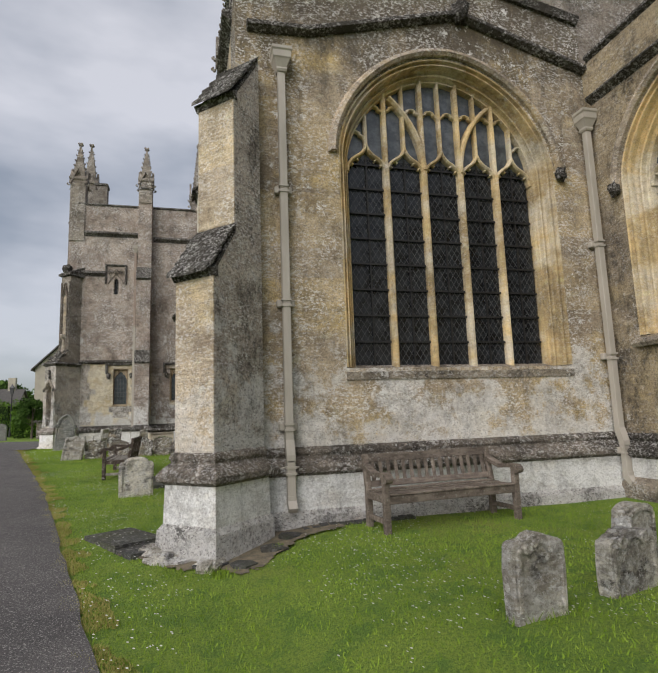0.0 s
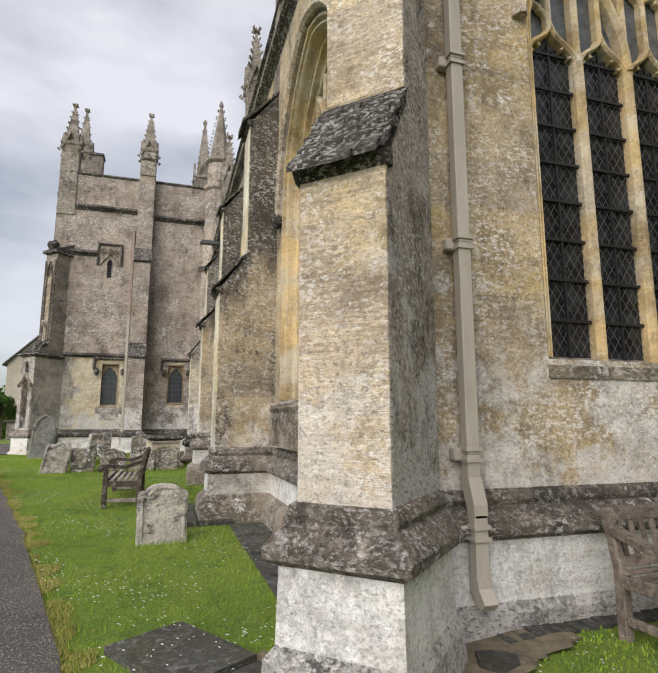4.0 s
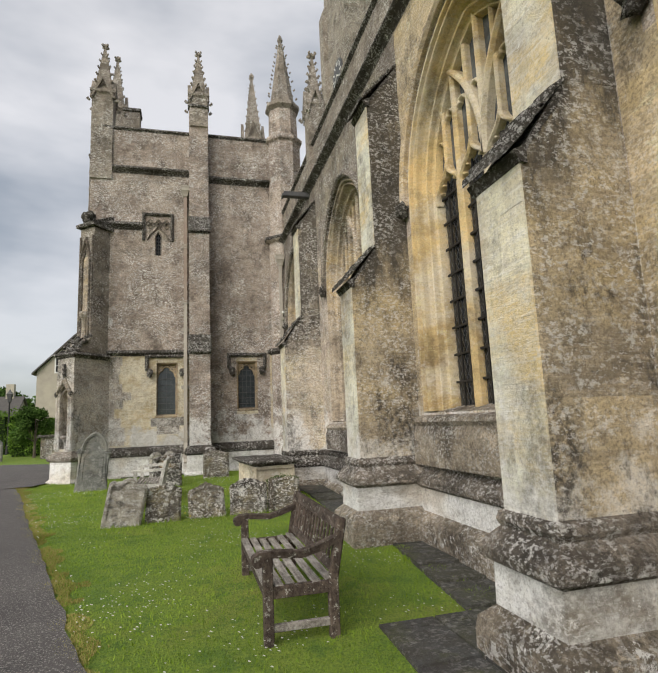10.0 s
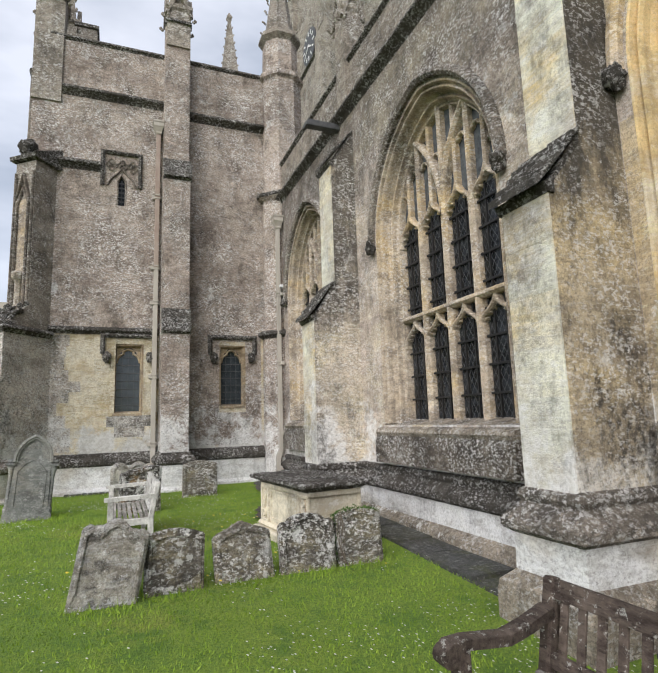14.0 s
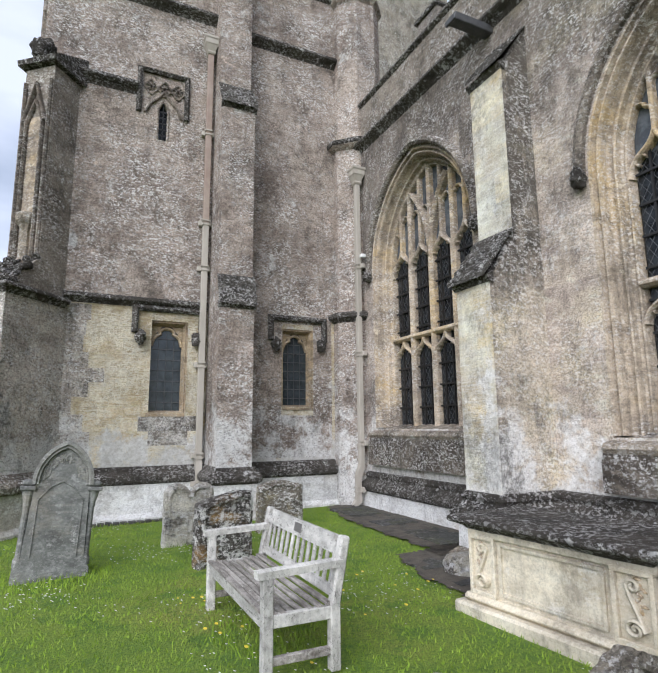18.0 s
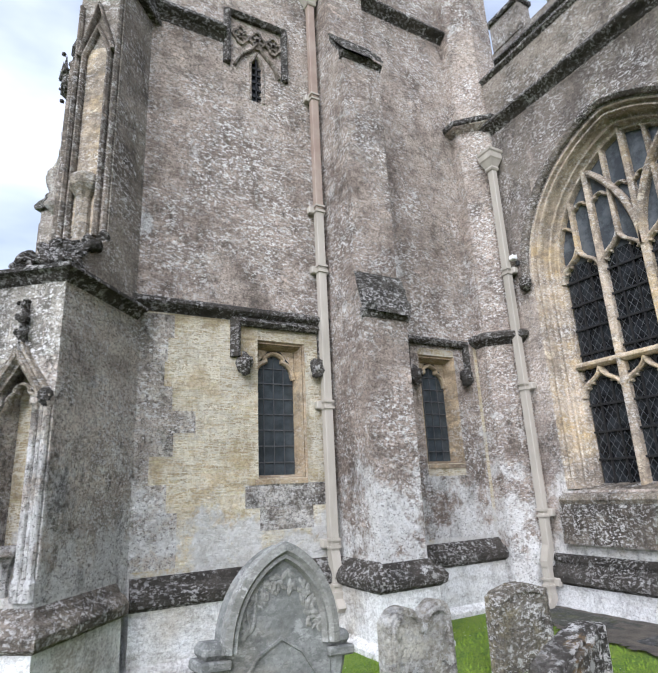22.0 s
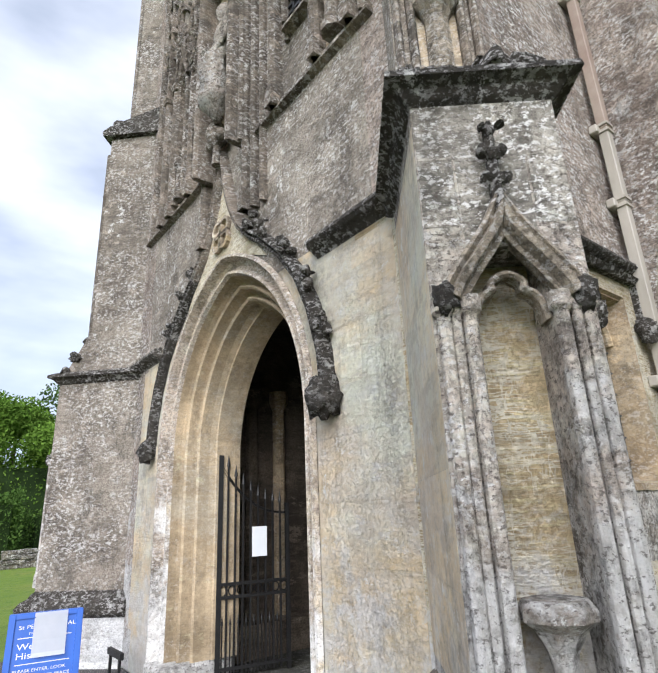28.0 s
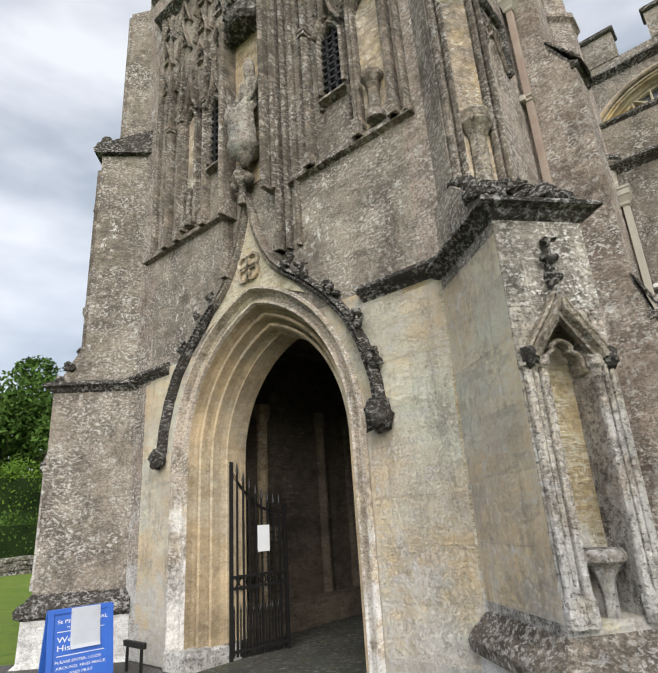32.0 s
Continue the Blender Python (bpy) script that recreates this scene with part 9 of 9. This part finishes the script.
# ---- houses in the distance ----
def house(x0, x1, y0, y1, eave, ridge, label, windows, chimney=None, along="y"):
    h = thing("house", label, "house", at=((x0 + x1) / 2, (y0 + y1) / 2, 0.6))
    hx, hy = (x1 - x0) / 2, (y1 - y0) / 2
    bm = bmesh.new()
    if along == "y":
        prism(bm, [(-hx, -1), (hx, -1), (hx, eave), (0, ridge), (-hx, eave)], -hy, hy, lambda p, q, s: (p, s, q))
    else:
        prism(bm, [(-hy, -1), (hy, -1), (hy, eave), (0, ridge), (-hy, eave)], -hx, hx, lambda p, q, s: (s, p, q))
    part("wall", bm, PLASTER, h)
    for s in (-1, 1):
        bm = bmesh.new()
        if along == "y":
            prism(bm, [(s * (hx + 0.35), eave - 0.3), (s * (hx + 0.35), eave - 0.14), (0, ridge + 0.22), (0, ridge + 0.04)], -hy - 0.3, hy + 0.3, lambda p, q, t: (p, t, q))
        else:
            prism(bm, [(s * (hy + 0.35), eave - 0.3), (s * (hy + 0.35), eave - 0.14), (0, ridge + 0.22), (0, ridge + 0.04)], -hx - 0.3, hx + 0.3, lambda p, q, t: (t, p, q))
        part("roof", bm, ROOFTILE, h)
    for wx, wz, ww, wh in windows:
        bm = one_box(wx - ww / 2 - 0.08, wx + ww / 2 + 0.08, -hy - 0.05, -hy + 0.05, wz - 0.08, wz + wh + 0.08)
        win = part("window", bm, WHITEPAINT, h, "white framed window")
        for i in range(2):
            for j in range(2):
                part("pane", one_box(wx - ww / 2 + i * ww / 2 + 0.03, wx - ww / 2 + (i + 1) * ww / 2 - 0.03, -hy - 0.07, -hy - 0.04, wz + j * wh / 2 + 0.03, wz + (j + 1) * wh / 2 - 0.03), GLASS, win)
    if chimney:
        cx, cy = chimney
        part("chimney", one_box(cx - 0.5, cx + 0.5, cy - 0.4, cy + 0.4, eave, ridge + 1.9), PLASTER, h)
    return h


house(-15.3, -9.0, 60, 70, 6.6, 9.8, "buff rendered house with a dark slate roof and white window", [(-1.2, 6.5, 0.9, 1.2), (-0.2, 1.6, 1.4, 2.0)], (0.2, -3))
house(-34, -25, 88, 95, 3.4, 6.2, "low stone cottage with a slate roof", [(-3, 1.6, 1.0, 1.2), (2, 1.6, 1.0, 1.2)], (3, 0), "x")
house(-42, -33, 84, 92, 5.0, 8.5, "grey stone cottage in the distance", [(-2, 2.0, 1.0, 1.2), (2, 2.0, 1.0, 1.2)], (-3, 0), "x")
house(-22, -17, 92, 99, 4.6, 8.2, "gabled stone house in the distance", [(0, 4.0, 1.0, 1.2)], None, "y")
lp = thing("street_lamp", "black lamp post with a glazed lantern", "street lamp", at=(-12.5, 43.5, ground_z(-12.5, 43.5)))
bm = bmesh.new()
lathe(bm, [(0.11, 0), (0.09, 0.5), (0.05, 0.6), (0.04, 3.0), (0.07, 3.05)], 10)
part("post", bm, IRON, lp)
bm = bmesh.new()
lathe(bm, [(0.10, 3.05), (0.19, 3.5), (0.22, 3.52), (0.06, 3.72), (0.02, 3.82)], 4, turn=math.pi / 4)
part("lantern", bm, LEAD, lp)

# ---- grass and daisies ----
def scatter(n, seed, keep, box_, blade, width, mat, name, label, along=False):
    """Blades strewn over a box where keep() allows; along: the box's x is counted from the path's edge."""
    rnd = np.random.RandomState(seed)
    x = rnd.uniform(box_[0], box_[1], n)
    y = rnd.uniform(box_[2], box_[3], n)
    if along:
        x = x + np.interp(y, EDGE_Y, EDGE_X)
    ok = np.array([keep(a, b) for a, b in zip(x, y)])
    x, y = x[ok], y[ok]
    n = len(x)
    ys = np.linspace(-10, 60, 1401)
    gz = np.array([ground_z(0, t) for t in ys])
    z = np.interp(y, ys, gz)
    s = np.clip((x - 0.4) / 1.5, 0, 1)
    z = z + s * s * (3 - 2 * s) * np.maximum(0, 0.21 - z) + 0.004
    h = rnd.uniform(blade[0], blade[1], n)
    a = rnd.uniform(0, 2 * np.pi, n)
    lean = rnd.uniform(0.1, 0.9, n) * h
    b = rnd.uniform(0, 2 * np.pi, n)
    w = width * rnd.uniform(0.6, 1.3, n)
    v = np.empty((n, 3, 3))
    v[:, 0] = np.stack([x - w * np.cos(a), y - w * np.sin(a), z], 1)
    v[:, 1] = np.stack([x + w * np.cos(a), y + w * np.sin(a), z], 1)
    v[:, 2] = np.stack([x + lean * np.cos(b), y + lean * np.sin(b), z + h], 1)
    me = bpy.data.meshes.new(name)
    me.from_pydata(v.reshape(-1, 3).tolist(), [], np.arange(3 * n).reshape(n, 3).tolist())
    me.materials.append(mat)
    return tagged(new(name, me), label, "grass", kind="stuff")


EDGE_Y = np.linspace(-25, 65, 901)
EDGE_X = np.array([path_edge(t) for t in EDGE_Y])


def edge_at(y):
    return float(np.interp(y, EDGE_Y, EDGE_X))


def on_lawn(x, y):
    if x < edge_at(y) + 0.02:
        return False
    if y > 23.9 or bare(x, y) or (x > (0.06 if y < 10.7 else -0.06) and y > 7.3) or (x > -0.85 and 10.65 < y < 12.3) or (x > 0.55 and y > 6.75) or x > 5.8:
        return False
    return True


scatter(260000, 1, on_lawn, (-5.8, 5.9, 0.8, 23.9), (0.012, 0.034), 0.0045, BLADE, "lawn_grass", "short mown green grass blades")
scatter(110000, 2, lambda x, y: abs(x - edge_at(y) - 0.05) < 0.10 + 0.06 * math.sin(y * 5) + 0.06 * math.sin(y * 13) + 0.16 * noise.noise((x * 7, y * 3, 0)), (-0.14, 0.34, 0.8, 24), (0.010, 0.028), 0.004, DRYBLADE, "edge_grass", "dry straw-coloured grass along the path edge", True)
TUFTS = [(sx, sy, 0.30) for _, sx, sy, *_ in STONES if sx < 3] + [(-4.23, 21.1, 0.5), (-2.8, 19.0, 0.45), (0.1, 6.1, 0.4)]
scatter(160000, 3, lambda x, y: on_lawn(x, y) and any((x - a) ** 2 + (y - b) ** 2 < r * r for a, b, r in TUFTS), (-5.5, 4, 3.5, 23), (0.03, 0.075), 0.004, BLADE, "long_grass", "longer unmown grass round stones and benches")

WEEDS = [(0.02, 13.75, 0.12), (0.10, 13.3, 0.13), (0.2, 12.95, 0.08), (0.18, 12.6, 0.14), (0.05, 14.1, 0.15), (0.9, 6.3, 0.10), (0.35, 5.75, 0.12)]
scatter(30000, 4, lambda x, y: any((x - a) ** 2 + (y - b) ** 2 < r * r for a, b, r in WEEDS), (-0.2, 1.1, 5.5, 14.4), (0.02, 0.055), 0.005, BLADE, "weeds", "green weeds sprouting from the slab joints")


def daisies(n, seed, mat, name, label, size, keep, box_):
    rnd = np.random.RandomState(seed)
    v, f = [], []
    while len(f) < n:
        x, y = rnd.uniform(box_[0], box_[1]), rnd.uniform(box_[2], box_[3])
        if not keep(x, y) or noise.noise((x * 0.9, y * 0.9, 1)) < rnd.uniform(-0.15, 0.35):
            continue
        z = ground_z(x, y) + rnd.uniform(0.04, 0.07)
        s = size * rnd.uniform(0.7, 1.3)
        i = len(v)
        for k in range(6):
            a = math.pi * k / 3
            v.append((x + s * math.cos(a), y + s * math.sin(a), z + 0.3 * s * math.sin(a + seed)))
        f.append(tuple(range(i, i + 6)))
    me = bpy.data.meshes.new(name)
    me.from_pydata(v, [], f)
    me.materials.append(mat)
    return tagged(new(name, me), label, "flowers", kind="stuff")


daisies(4200, 5, PETAL, "daisies", "scattered white daisies in the grass", 0.0075, on_lawn, (-5.5, 5.5, 1.5, 23.5))
daisies(60, 6, PETALY, "buttercups", "a few yellow buttercups in the grass", 0.012, lambda x, y: on_lawn(x, y) and y > 16.5 and x > -3.6, (-3.6, -0.4, 16.5, 20))


# ivy on the last gravestone of the row
iv = thing("ivy", "green ivy creeping over a dark gravestone", "ivy", at=(-0.75, 16.89, ground_z(-0.75, 16.9)))
_r = np.random.RandomState(77)
iv.rotation_euler = (radians(-8), 0, 0)
_x = _r.uniform(-0.26, 0.26, 260)
_p = np.concatenate([np.stack([-0.25 + 0.025 * _r.normal(size=150), _r.uniform(-0.07, 0.03, 150), _r.uniform(0.05, 0.48, 150)], 1),
                     np.stack([_x, _r.uniform(-0.07, 0.07, 260), 0.525 - 0.8 * _x ** 2 + 0.012 * _r.normal(size=260)], 1)])
_me = leaf_cloud(_p, 0.013, 5)
_me.materials.append(LEAFDARK)
_o = new("leaves", _me)
_o.parent = iv
bm = bmesh.new()
for k in range(4):
    sweep_wall(bm, lambda u, d, v: (u, -0.075 + d, v), [(-0.24 + 0.02 * k + 0.015 * math.sin(j + k), 0.02 + 0.06 * j) for j in range(9)], [(-0.004, 0.0), (0.0, -0.006), (0.004, 0.0)])
part("stems", bm, BARK, iv)
